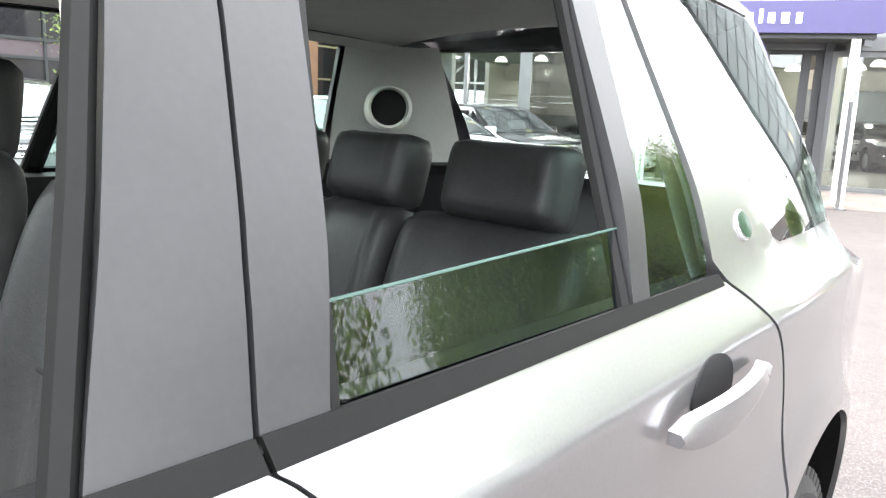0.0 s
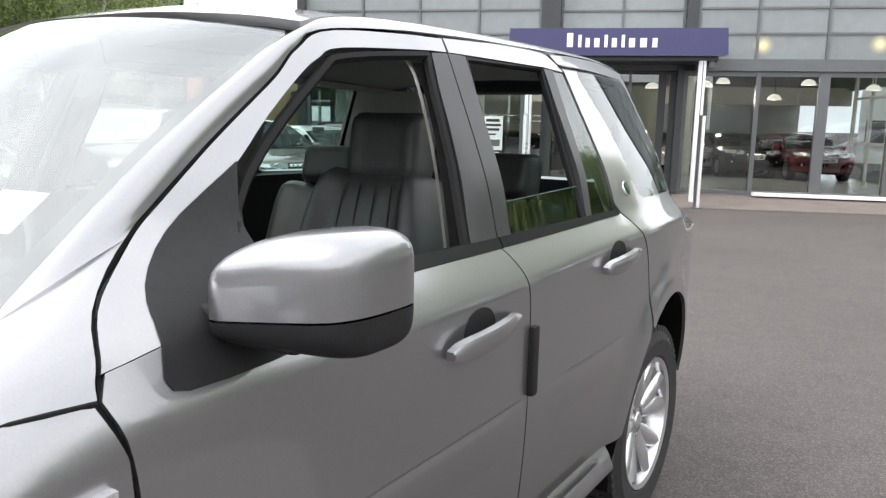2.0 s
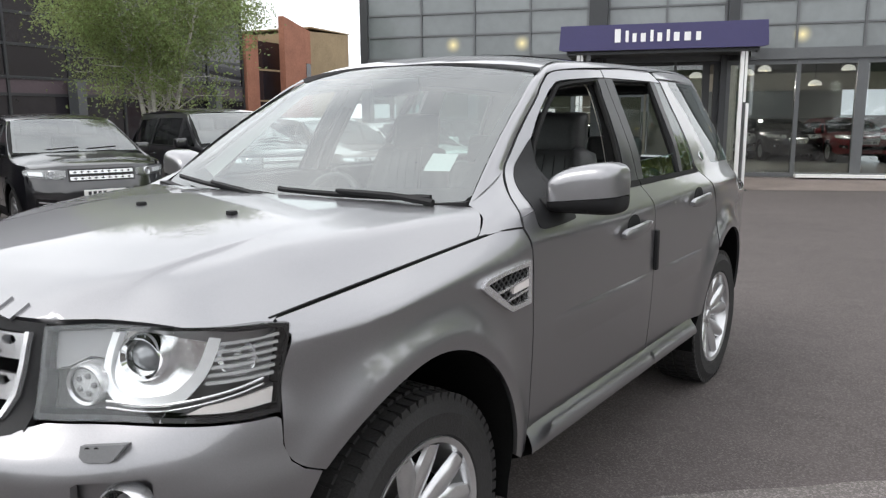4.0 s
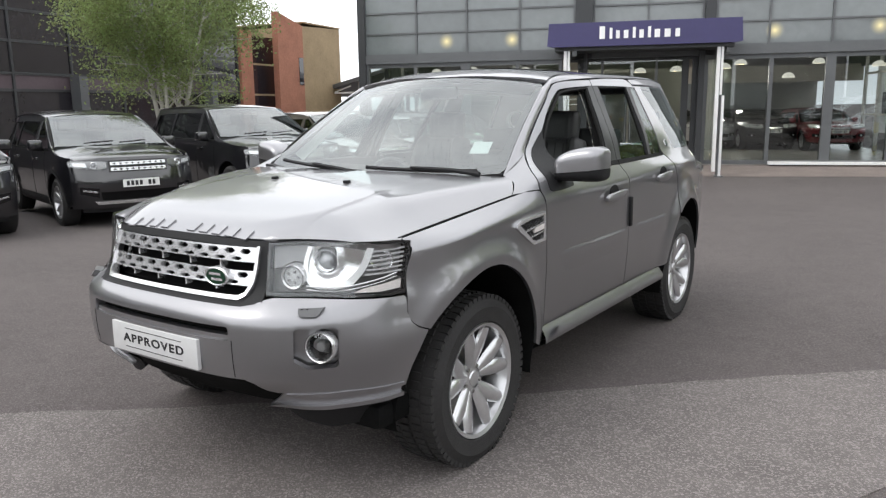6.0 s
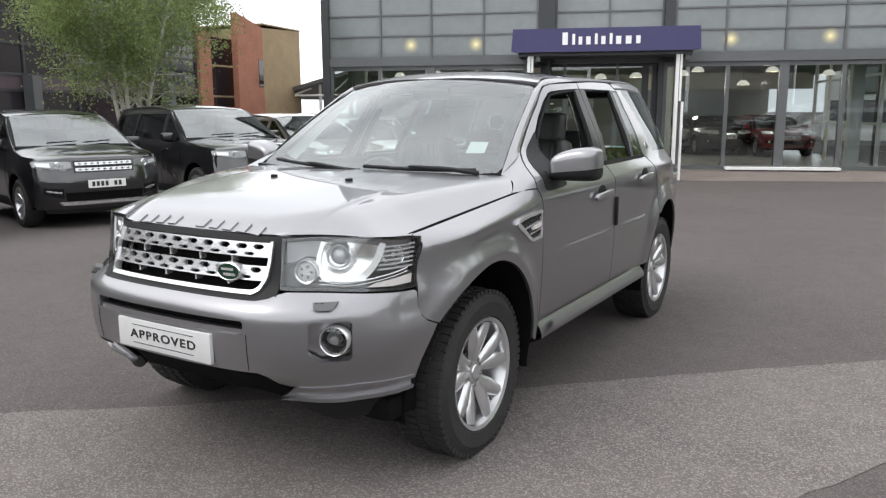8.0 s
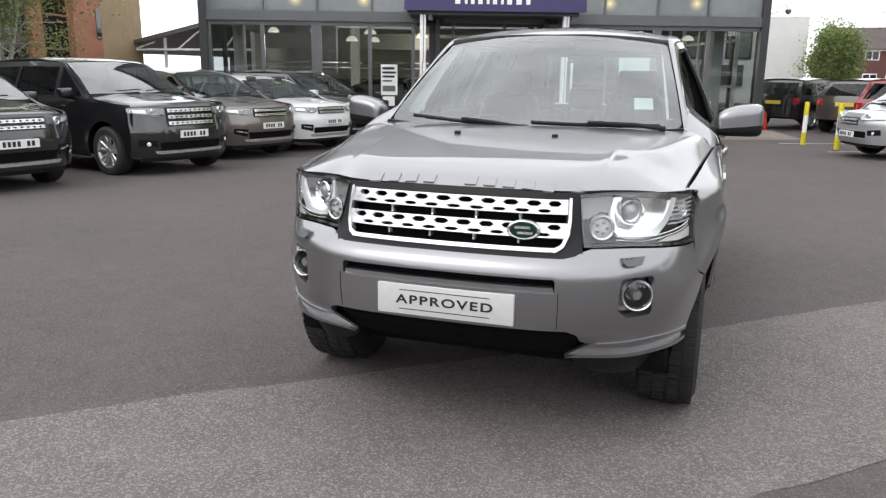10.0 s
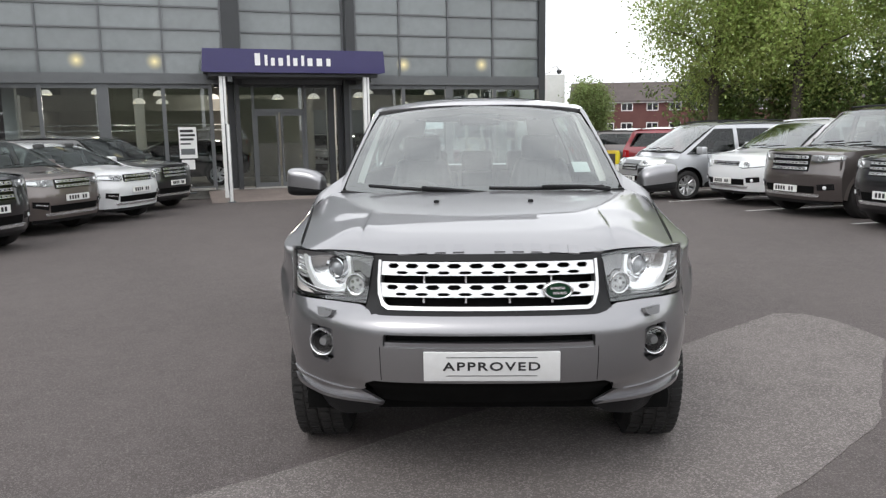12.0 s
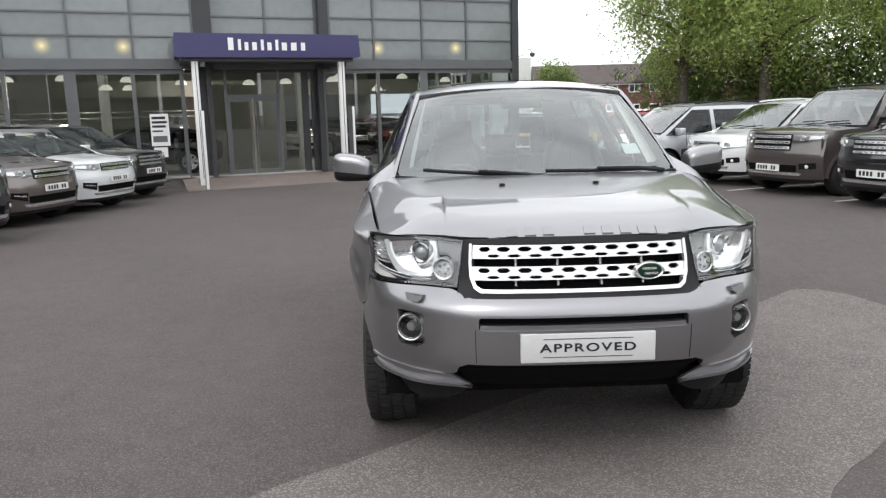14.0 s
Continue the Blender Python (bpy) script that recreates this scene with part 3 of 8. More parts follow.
for z in (1.55, 1.75):
    fbox("wall_rail", U0, -1.0, -8.4, -8.36, z, z + 0.05, SATIN, inside_ob)
fbox("display_wall", -1.8, 1.2, -5.4, -5.2, 0, 2.6, SHOP_WALL, inside_ob)
fbox("dark_counter", -7.0, -3.0, -9.0, -8.4, 0, 1.15, SHOP_DARK, inside_ob)
fbox("dark_counter", 2.4, 7.0, -11.0, -10.4, 0, 1.3, SHOP_DARK, inside_ob)
fbox("office_wall", 1.4, 5.0, -12.2, -12.0, 0, 3.0, material("blue-grey partition", (0.16, 0.18, 0.20), 0.5, vary=0.1, scale=1), inside_ob)


def pendant(u, d, z, r=0.19):
    t = tagged(base_at("pendant_lamp"), "white dome pendant lamp lit in the showroom", "lamp", "showroom pendants")
    bm = bmesh.new()
    m = FM @ Matrix.Translation((u, -d, z)) @ pose(0, 0, 0, 0, -90)
    add_lathe(bm, [(0.03, 0.16), (0.10, 0.14), (r * 0.9, 0.07), (r, 0.0), (r - 0.015, 0.0), (r * 0.8, 0.06), (0.0, 0.12)], 20, m)
    part("shade", bm, glow("lit white shade", (1.0, 0.93, 0.82), 1.1), t)
    bm = bmesh.new()
    add_lathe(bm, [(0.0, 0.02), (r * 0.62, 0.03), (r * 0.5, 0.06)], 14, m)
    part("bulb", bm, LAMP_WARM, t)
    bm = bmesh.new()
    add_tube(bm, [FM @ Vector((u, -d, z + 0.15)), FM @ Vector((u, -d, 4.3))], 0.008, 5)
    part("cable", bm, SEAL, t)


for u, d, z in ((-5.6, -3.0, 2.66), (-4.46, -3.0, 2.38), (-3.86, -2.8, 2.60), (-3.82, -4.4, 2.42), (-0.3, -3.0, 2.5), (-2.2, -5.0, 2.6), (2.0, -1.4, 2.5), (2.65, -3.0, 2.68), (4.12, -3.6, 2.28), (4.83, -3.0, 2.66), (6.5, -3.2, 2.55), (-7.2, -4.5, 2.7), (0.75, -2.4, 2.5)):
    pendant(u, d, z)
for u, d in ((-5.6, -4.0), (-2.0, -7.5), (2.4, -4.0), (5.1, -5.5), (-6.0, -11.0), (3.5, -9.5)):
    bulb = new("showroom_light", bpy.data.lights.new("showroom_light", "POINT"))
    bulb.data.energy = 80
    bulb.data.color = (1.0, 0.93, 0.80)
    bulb.data.shadow_soft_size = 0.18
    bulb.matrix_world = Matrix.Translation(FM @ Vector((u, -d, 2.35)))
# lit lamps showing through the frosted upper panes
def frosted_glow(centre):
    m = bpy.data.materials.new("frosted lamp glow")
    m.use_nodes = True
    nt = m.node_tree
    nt.nodes.remove(nt.nodes["Principled BSDF"])
    geo, dist, fall, power, clear, light, mix = (nt.nodes.new(k) for k in ("ShaderNodeNewGeometry", "ShaderNodeVectorMath", "ShaderNodeMapRange", "ShaderNodeMath", "ShaderNodeBsdfTransparent", "ShaderNodeEmission", "ShaderNodeMixShader"))
    dist.operation = "DISTANCE"
    dist.inputs[1].default_value = centre
    fall.inputs["From Min"].default_value, fall.inputs["From Max"].default_value = 0.0, 0.265
    fall.inputs["To Min"].default_value, fall.inputs["To Max"].default_value = 1.0, 0.0
    power.operation = "POWER"
    power.inputs[1].default_value = 1.9
    light.inputs["Color"].default_value = (1.0, 0.88, 0.52, 1)
    light.inputs["Strength"].default_value = 1.0
    nt.links.new(geo.outputs["Position"], dist.inputs[0])
    nt.links.new(dist.outputs["Value"], fall.inputs["Value"])
    nt.links.new(fall.outputs["Result"], power.inputs[0])
    nt.links.new(power.outputs[0], mix.inputs["Fac"])
    nt.links.new(clear.outputs[0], mix.inputs[1])
    nt.links.new(light.outputs[0], mix.inputs[2])
    nt.links.new(mix.outputs[0], nt.nodes["Material Output"].inputs["Surface"])
    return m


for u, z in ((-5.78, 3.39), (-3.88, 3.38), (3.05, 3.39), (5.54, 3.42)):
    t = tagged(base_at("ceiling_lamp"), "lit round lamp behind a frosted pane", "lamp", "upper floor lamps")
    bm = bmesh.new()
    c = FM @ Vector((u, -0.012, z))
    add_lathe(bm, [(0.0, 0.0), (0.14, -0.0005), (0.265, -0.002)], 24, Matrix.Translation(c) @ Matrix.Rotation(FA, 4, "Z") @ pose(0, 0, 0, 0, 0, -90))
    part("lamp_disc", bm, frosted_glow(c), t)
# sale sign on a stand and a spare wheel of the show car behind the glass
sign = tagged(base_at("sale_sign"), "white printed price sign on a stand before the window", "sign")
fbox("board", -3.40, -2.94, 0.30, 0.33, 0.80, 1.64, WHITE, sign)
for i, (z, h, w) in enumerate(((1.50, 0.07, 0.34), (1.39, 0.06, 0.38), (1.28, 0.06, 0.34), (1.17, 0.04, 0.26), (0.90, 0.16, 0.36))):
    fbox("print_bar", -3.36, -3.36 + w, 0.33, 0.334, z, z + h, INK if i < 4 else FRAME, sign)
fbox("leaflet", -3.36, -3.02, 0.34, 0.35, 0.50, 0.76, WHITE, sign)
fbox("stand", -3.22, -3.16, 0.27, 0.30, -0.05, 0.95, FRAME, sign)
fbox("stand_foot", -3.36, -3.02, 0.18, 0.42, -0.06, -0.03, FRAME, sign)

# ---- left-hand building with dark curtain wall and brick end ----
RED_BRICK = material("red brick", (0.35, 0.155, 0.10), 0.85, vary=0.22, scale=1.2, bump=0.5, bump_scale=40)
TAN_BRICK = material("tan brick", (0.33, 0.245, 0.145), 0.85, vary=0.20, scale=1.2, bump=0.5, bump_scale=40)
DARK_PANE = material("dark curtain glass", (0.022, 0.020, 0.024), 0.08, vary=0.2, scale=0.4, coat=0.5, per_object=0.2)
MAUVE = material("mauve grey band", (0.10, 0.075, 0.085), 0.5, vary=0.1, scale=1)
LA = math.atan2(14.0, -3.0)
L0 = Vector((-25.6, 9.0, 0))
LM = Matrix.Translation(L0) @ Matrix.Rotation(LA, 4, "Z")  # local x away along the wall, local -y towards the forecourt


def lbox(name, u0, u1, d0, d1, z0, z1, mat, parent, label="", bevel=0.0):
    bm = bmesh.new()
    add_box(bm, (u0, -d1, z0), (u1, -d0, z1), bevel, LM)
    return part(name, bm, mat, parent, label)


office = tagged(base_at("office_building"), "dark glass office building with brick end walls", "building", kind="structure")
LZ = [0.0, 2.35, 2.95, 4.1, 5.2, 6.3, 7.4, 8.6]
lu = [-44 + 2.6 * i for i in range(24)]
lu = [u for u in lu if u <= 16.2]
for a, b in zip(lu, lu[1:]):
    for i, (z0, z1) in enumerate(zip(LZ, LZ[1:])):
        lbox("curtain_pane", a + 0.05, b - 0.05, -0.1, 0.0, z0 + 0.05, z1 - 0.05, MAUVE if i == 1 else DARK_PANE, office)
for a in lu:
    lbox("curtain_mullion", a - 0.05, a + 0.05, -0.15, 0.06, 0, 8.6, FRAME_D, office)
for z in LZ[1:]:
    lbox("curtain_transom", lu[0], lu[-1], -0.12, 0.05, z - 0.05, z + 0.05, FRAME_D, office)
for a in lu[1::3]:
    lbox("office_column", a - 0.20, a + 0.20, 0.10, 0.6, 0, 2.9, FRAME, office)
lbox("office_core", lu[0], lu[-1], -12, -0.16, 0, 8.5, SHOP_DARK, office)
lbox("brick_pier", lu[-1] + 0.1, lu[-1] + 1.1, -0.4, 0.2, 0, 5.6, RED_BRICK, office, "red brick pier")
for z0, z1 in ((0.1, 2.3), (2.4, 3.9), (4.0, 5.4)):
    lbox("stair_window", lu[-1] + 1.15, lu[-1] + 3.4, -0.1, 0.0, z0, z1, DARK_PANE, office)
bm = bmesh.new()
w0 = 18.25
for poly, mat, nm in (([(w0, 0), (w0 + 2.45, 0), (w0 + 2.45, 6.15), (w0, 6.7)], RED_BRICK, "brick_wall"), ([(w0 + 2.47, 0), (w0 + 6.6, 0), (w0 + 6.6, 6.33), (w0 + 2.47, 6.15)], TAN_BRICK, "tan_brick_wall")):
    bm = bmesh.new()
    add_prism(bm, poly, -8.0 if mat is TAN_BRICK else 0.55, 0.88 if mat is TAN_BRICK else 0.9, lambda a, b, h: tuple(LM @ Vector((a, -h if h > 0 else -h, b))))
    part(nm, bm, mat, office, smooth=0)
    bm = bmesh.new()
lbox("brick_window", w0 + 1.95, w0 + 2.38, 0.9, 0.93, 2.9, 4.4, DARK_PANE, office)
bm = bmesh.new()
lbox("coping", w0 + 2.47, w0 + 6.65, -8.0, 0.93, 6.33, 6.40, TAN_BRICK, office)
# low open shed behind the showroom's left end
shed = tagged(base_at("open_shed"), "open grey steel shed with a low pitched roof", "shed", kind="structure")
for x in (-31.0, -28.0, -25.0, -22.0):
    bm = bmesh.new()
    add_tube(bm, [(x, 33.0, 0), (x, 33.0, 3.0 + 0.2 * (x + 29))], 0.09, 6)
    part("shed_post", bm, WHITE, shed)
bm = bmesh.new()
add_prism(bm, [(-32, 2.33), (-17.0, 5.33), (-17.0, 5.55), (-32, 2.55)], 32.5, 46, lambda a, b, h: (a, h, b))
part("shed_roof", bm, FRAME, shed, smooth=0)
box("shed_back", (-32, 45, 0), (-17, 45.2, 3.5), MAUVE, shed)
box("shed_truss", (-32, 32.7, 2.45), (-17, 32.8, 2.56), WHITE, shed)
for x in (-30.0, -27.0, -24.0):
    bm = bmesh.new()
    add_tube(bm, [(x, 32.75, 2.5), (x + 1.5, 32.75, 3.1 + 0.2 * (x + 29))], 0.05, 6)
    part("shed_brace", bm, WHITE, shed)

# ---- right-hand background ----
white_block = tagged(base_at("white_building"), "plain white rendered building with dark windows", "building", kind="structure")
box("white_wall", (-1.5, 41.0, 0), (5.55, 50, 4.45), WHITE, white_block)
for x in (-0.4, 1.6):
    box("dark_window", (x, 40.95, 2.3), (x + 1.3, 41.0, 3.7), FRAME_D, white_block, "dark framed window")
    box("window_pane", (x + 0.1, 40.93, 2.4), (x + 1.2, 40.948, 3.6), PANEL_GLASS, white_block)
box("wall_sign", (-1.2, 40.93, 0.9), (2.6, 40.98, 2.0), FRAME, white_block, "grey wall sign")
house = tagged(base_at("brick_house"), "red brick terrace with a brown tiled roof and white windows", "house", kind="structure")
HOUSE_BRICK = material("house brick", (0.115, 0.050, 0.045), 0.9, vary=0.2, scale=0.8, bump=0.4, bump_scale=30)
ROOF_TILE = material("brown roof tiles", (0.085, 0.070, 0.066), 0.85, vary=0.22, scale=1.0, bump=0.5, bump_scale=24)
HM = Matrix.Translation((16.2, 112.0, 0)) @ Matrix.Rotation(radians(-4), 4, "Z")
bm = bmesh.new()
add_box(bm, (0, 0, -0.5), (44, 9, 5.0), 0, HM)
part("wall", bm, HOUSE_BRICK, house, smooth=0)
bm = bmesh.new()
add_prism(bm, [(-0.5, 4.9), (9.5, 4.9), (9.4, 5.1), (4.5, 8.0), (-0.4, 5.1)], -0.5, 44.5, lambda a, b, h: tuple(HM @ Vector((h, a, b))))
part("roof", bm, ROOF_TILE, house, smooth=0)
bm = bmesh.new()
add_prism(bm, [(14.0, 5.1), (22.0, 5.1), (18.0, 9.6)], -1.2, 7, lambda a, b, h: tuple(HM @ Vector((a, h, b))))
part("gable_roof", bm, ROOF_TILE, house, smooth=0)
bm = bmesh.new()
add_box(bm, (0.0, -0.3, 4.75), (44, -0.05, 4.95), 0, HM)
part("eaves_board", bm, WHITE, house)
for x in (3.9, 6.6, 10.3, 13.6, 16.6, 19.6, 23.0, 26.0, 30.0, 33.5):
    for z0 in (0.70, 3.60):
        bm = bmesh.new()
        add_box(bm, (x, -0.06, z0), (x + 1.7, 0.05, z0 + 1.2), 0, HM)
        wob = part("window", bm, WHITE, house, "white framed window")
        for s in (0.10, 0.90):
            bm = bmesh.new()
            add_box(bm, (x + s, -0.09, z0 + 0.12), (x + s + 0.68, -0.061, z0 + 1.08), 0, HM)
            part("pane", bm, DARK_PANE, wob)
# unseen grey and green blocks, added to close the place behind the camera
back = tagged(base_at("backdrop_blocks"), "grey and green blocks added out of view behind the camera", "building", kind="structure")
FAR = material("backdrop grey", (0.22, 0.21, 0.20), 0.8, vary=0.3, scale=0.15)
FAR_G = material("backdrop green", (0.045, 0.065, 0.03), 0.95, vary=0.5, scale=0.4, bump=0.8, bump_scale=3)
for i in range(14):
    a = radians(195 + i * 12.5)
    x, y = 4 + 52 * math.cos(a), 52 * math.sin(a)
    bm = bmesh.new()
    h = 5 + 3.5 * abs(math.sin(i * 2.3))
    add_box(bm, (-5.4, -1, 0), (5.4, 3, h), 0.05, Matrix.Translation((x, y, 0)) @ Matrix.Rotation(a - math.pi / 2, 4, "Z"))
    part("far_block", bm, FAR if i % 3 == 0 else FAR_G, back)
# camera on the corner of the showroom, white service cabinet, bollards, bay lines
cctv = tagged(base_at("security_camera"), "white dome security camera on a bracket", "camera")
bm = bmesh.new()
add_tube(bm, [FM @ Vector((U1 + 0.02, -0.1, 3.17)), FM @ Vector((U1 + 0.18, -0.1, 3.22)), FM @ Vector((U1 + 0.26, -0.1, 3.37)), FM @ Vector((U1 + 0.42, -0.1, 3.40)), FM @ Vector((U1 + 0.50, -0.1, 3.28))], 0.022, 8)
part("bracket", bm, WHITE, cctv)
bm = bmesh.new()
add_lathe(bm, [(0.0, -0.09), (0.06, -0.06), (0.085, 0.0), (0.08, 0.05), (0.0, 0.06)], 18, FM @ Matrix.Translation((U1 + 0.50, -0.1, 3.24)) @ pose(0, 0, 0, 0, -90))
part("dome", bm, FRAME, cctv)
YELLOW = material("yellow plastic", (0.62, 0.50, 0.02), 0.5, vary=0.1, scale=8)
for x, y in ((3.21, 17.3), (3.76, 15.9)):
    b = tagged(base_at("bollard", x, y, ground_z(x, y)), "yellow and white striped bollard on tarmac", "bollard", "bollards")
    bm = bmesh.new()
    add_lathe(bm, [(0.06, 0.0), (0.06, 0.30), (0.0, 0.30)], 12, pose(0, 0, 0, 0, -90))
    part("lower_sleeve", bm, YELLOW, b)
    bm = bmesh.new()
    add_lathe(bm, [(0.056, 0.30), (0.056, 0.72)], 12, pose(0, 0, 0, 0, -90))
    part("white_sleeve", bm, WHITE, b)
    bm = bmesh.new()
    add_lathe(bm, [(0.06, 0.72), (0.06, 1.0), (0.045, 1.04), (0.0, 1.04)], 12, pose(0, 0, 0, 0, -90))
    part("upper_sleeve", bm, YELLOW, b)
RH = Vector((-0.945, -0.327, 0)).normalized()
RS = Vector((-0.327, 0.945, 0)).normalized()
for i in range(-2, 4):
    o = Vector((5.45, 10.55, 0)) + RS * 2.45 * i
    ln = tagged(base_at("bay_line"), "worn white painted bay line on tarmac", "marking", "bay lines", "structure")
    bm = bmesh.new()
    quad = [Vector((o + RS * s + RH * t).xy) for s, t in ((-0.045, 0.40), (0.045, 0.40), (0.045, -4.2), (-0.045, -4.2))]
    for q0, q1 in zip(np.linspace(0, 1, 13), np.linspace(0, 1, 13)[1:]):
        a, b, c, d = quad[0].lerp(quad[3], q0), quad[1].lerp(quad[2], q0), quad[1].lerp(quad[2], q1), quad[0].lerp(quad[3], q1)
        bm.faces.new([bm.verts.new((v.x, v.y, ground_z(v.x, v.y) + 0.006)) for v in (a, b, c, d)])
    bmesh.ops.remove_doubles(bm, verts=bm.verts[:], dist=0.001)
    part("paint", bm, LINE, ln, smooth=0)
cone = tagged(base_at("traffic_cone", 2.62, 22.4, ground_z(2.62, 22.4)), "orange red traffic cone beside the showroom corner", "cone")
CONE_RED = material("cone red", (0.55, 0.045, 0.025), 0.5, vary=0.1, scale=8)
bm = bmesh.new()
add_lathe(bm, [(0.0, 0.62), (0.035, 0.60), (0.125, 0.03), (0.125, 0.02)], 16, pose(0, 0, 0, 0, -90))
part("body", bm, CONE_RED, cone)
bm = bmesh.new()
add_box(bm, (-0.18, -0.18, 0.0), (0.18, 0.18, 0.03), 0.01)
part("foot", bm, CONE_RED, cone)

# ---- the grey off-roader: surfaces ----
WHEELBASE, ARCH_Z = 2.66, 0.36
_base = spline([0.25, 0.40, 0.55, 0.75, 0.90, 1.0, 1.06, 1.10, 1.14, 1.18, 1.30, 1.40, 1.50, 1.60, 1.65, 1.70],
               [0.885, 0.925, 0.945, 0.957, 0.960, 0.959, 0.955, 0.947, 0.933, 0.914, 0.872, 0.822, 0.768, 0.715, 0.685, 0.64])
_waist_in = spline([0.40, 0.70, 0.90, 1.15, 1.40], [0.128, 0.110, 0.085, 0.035, 0.0])


def step01(a, b, x):
    s = min(max((x - a) / (b - a), 0), 1)
    return s * s * (3 - 2 * s)


def seam_z(y):
    return 1.025 + (y + 0.42) * 0.130


def bonnet_edge(y):
    return 0.812 + 0.093 * min(max((y + 0.46) / 0.76, 0.0), 1.0) ** 1.1


def smin(a, b, k):
    """The lesser of two heights, with a rounded corner of about k."""
    h = max(k - abs(a - b), 0.0) / k
    return min(a, b) - h * h * k * 0.25


def shoulder_z(y):
    """The crisp line under the waist: along the wing, then along the doors."""
    if y < 0.5:
        return 0.992 + 0.105 * (y + 0.405)
    return 1.087 + 0.030 * step01(1.2, 2.3, y)


ARCH_Y, ARCH_RY, ARCH_RZ = -0.03, 0.440, 0.505


def flare(y, z):
    """How far the wheel arches stand out: a flat flange, then a hollow ramp down to the panel."""
    best = 0.0
    for cy, ry, rz in ((ARCH_Y, ARCH_RY, ARCH_RZ), (WHEELBASE, 0.462, 0.500)):
        q = math.hypot((y - cy) / ry, (z - ARCH_Z) / rz)
        if q < 1.34 and z > 0.3:
            t = min(max((q - 1.085) / 0.25, 0.0), 1.0)
            best = max(best, 0.024 * (1 - t) ** 2 * (1 - step01(shoulder_z(y) - 0.15, shoulder_z(y) - 0.02, z)))
    return best


def side_x(y, z):
    x = _base(z)
    zc = shoulder_z(y)
    if z < 1.18:
        if z > 0.80:
            low = 0.9585 - 0.02 * max(0.95 - z, 0.0) * step01(0.75, 0.95, z)
            x = low + (smin(low, 0.914 + (1.18 - z) * 0.044 / (1.18 - zc), 0.010) - low) * step01(0.30, 0.50, y)
    if y < 1.40 and z > 1.15:
        x -= step01(1.15, 1.30, z) * _waist_in(max(y, 0.40))
    taper = min(y + 0.12, 0.0) ** 2
    x -= taper
    if y > 2.3:
        x -= (0.105 + 0.05 * step01(1.0, 1.3, z)) * (y - 2.3) ** 2
    if y > 2.90:
        x -= step01(1.02, 1.22, z) * 0.55 * (y - 2.90) * step01(2.88, 3.0, y)
    if y < 0.55 and z > zc - 0.02:
        c = 0.9585 - taper - bonnet_edge(y) - 0.003
        run = c / max(seam_z(min(y, 0.40)) - zc, 0.02)
        top = 0.9585 - taper - run * (z - zc)
        x += (smin(x, max(top, x - 1.3 * c), 0.036) - x) * (1 - step01(0.30, 0.50, y))
    if y < -0.38:
        x += 0.016 * step01(0.39, 0.455, -y) * step01(0.58, 0.68, z) * (1 - step01(0.80, 0.90, z))
    return x + flare(y, z)


def left(y, z):
    return (side_x(y, z), y, z)


def right(y, z):
    return (-side_x(y, z), y, z)


_bonnet_c = spline([-0.84, -0.80, -0.74, -0.64, -0.45, -0.2, 0.0, 0.2, 0.42], [1.020, 1.039, 1.062, 1.090, 1.124, 1.154, 1.172, 1.186, 1.198])


def bonnet(x, y):
    ax = abs(x)
    c = _bonnet_c(y)
    edge_x = bonnet_edge(y)
    seam = seam_z(y)
    crest = 0.545 + 0.295 * step01(-0.75, 0.42, y) ** 0.9
    crease = 0.522 + 0.010 * (y + 0.60)
    top = c - 0.006 * (ax / 0.5) ** 2 - 0.009 * step01(crease - 0.004, crease + 0.008, ax) * step01(-0.74, -0.60, y) * (1 - 0.85 * step01(-0.34, -0.20, y))
    crest_z = c - 0.006 * (crest / 0.5) ** 2 - 0.009 * (1 - 0.85 * step01(-0.34, -0.20, y))
    lean = max(crest_z - seam, 0.012) / max(edge_x - crest, 0.05)
    side = seam + lean * (edge_x - ax)
    front = 1.030 + 0.55 * (y - front_y(ax))
    return (x, y, smin(smin(top, side, 0.030), front, 0.024))


def screen(a, b):
    x0, y0, z0 = 0.775 * a, 0.31 + 0.11 * a * a, 1.150 + 0.03 * a * a
    x1, y1, z1 = 0.635 * a, 1.03 + 0.08 * a * a, 1.662 - 0.048 * a * a
    k = 0.035 * 4 * b * (1 - b) * (1 - 0.4 * a * a)
    return (x0 + (x1 - x0) * b, y0 + (y1 - y0) * b - 0.55 * k, z0 + (z1 - z0) * b + 0.83 * k)


_roof_c = spline([1.03, 1.10, 1.20, 1.35, 1.6, 2.1, 2.7, 3.15], [1.662, 1.684, 1.704, 1.716, 1.722, 1.724, 1.712, 1.68])


def roof(x, y):
    return (x, y, _roof_c(y) - 0.055 * (abs(x) / 0.635) ** 2.4)


# plan line of the nose, from its middle round to the wheel arch
_plan = soft([(0, -0.930), (0.20, -0.926), (0.40, -0.905), (0.54, -0.855), (0.66, -0.762), (0.752, -0.645), (0.820, -0.510), (0.862, -0.395), (0.905, -0.25), (0.935, -0.1)], 10)
_plan_s = [0.0]
for _a, _b in zip(_plan, _plan[1:]):
    _plan_s.append(_plan_s[-1] + math.dist(_a, _b))
_px, _py = spline(_plan_s, [p[0] for p in _plan]), spline(_plan_s, [p[1] for p in _plan])
_nose_off = spline([0.28, 0.36, 0.42, 0.47, 0.53, 0.62, 0.70, 0.755, 0.785, 0.83, 0.87, 0.94, 1.02, 1.06],
                   [-0.10, -0.055, -0.028, -0.022, -0.012, 0.0, 0.002, 0.0, -0.018, -0.080, -0.102, -0.125, -0.152, -0.19])


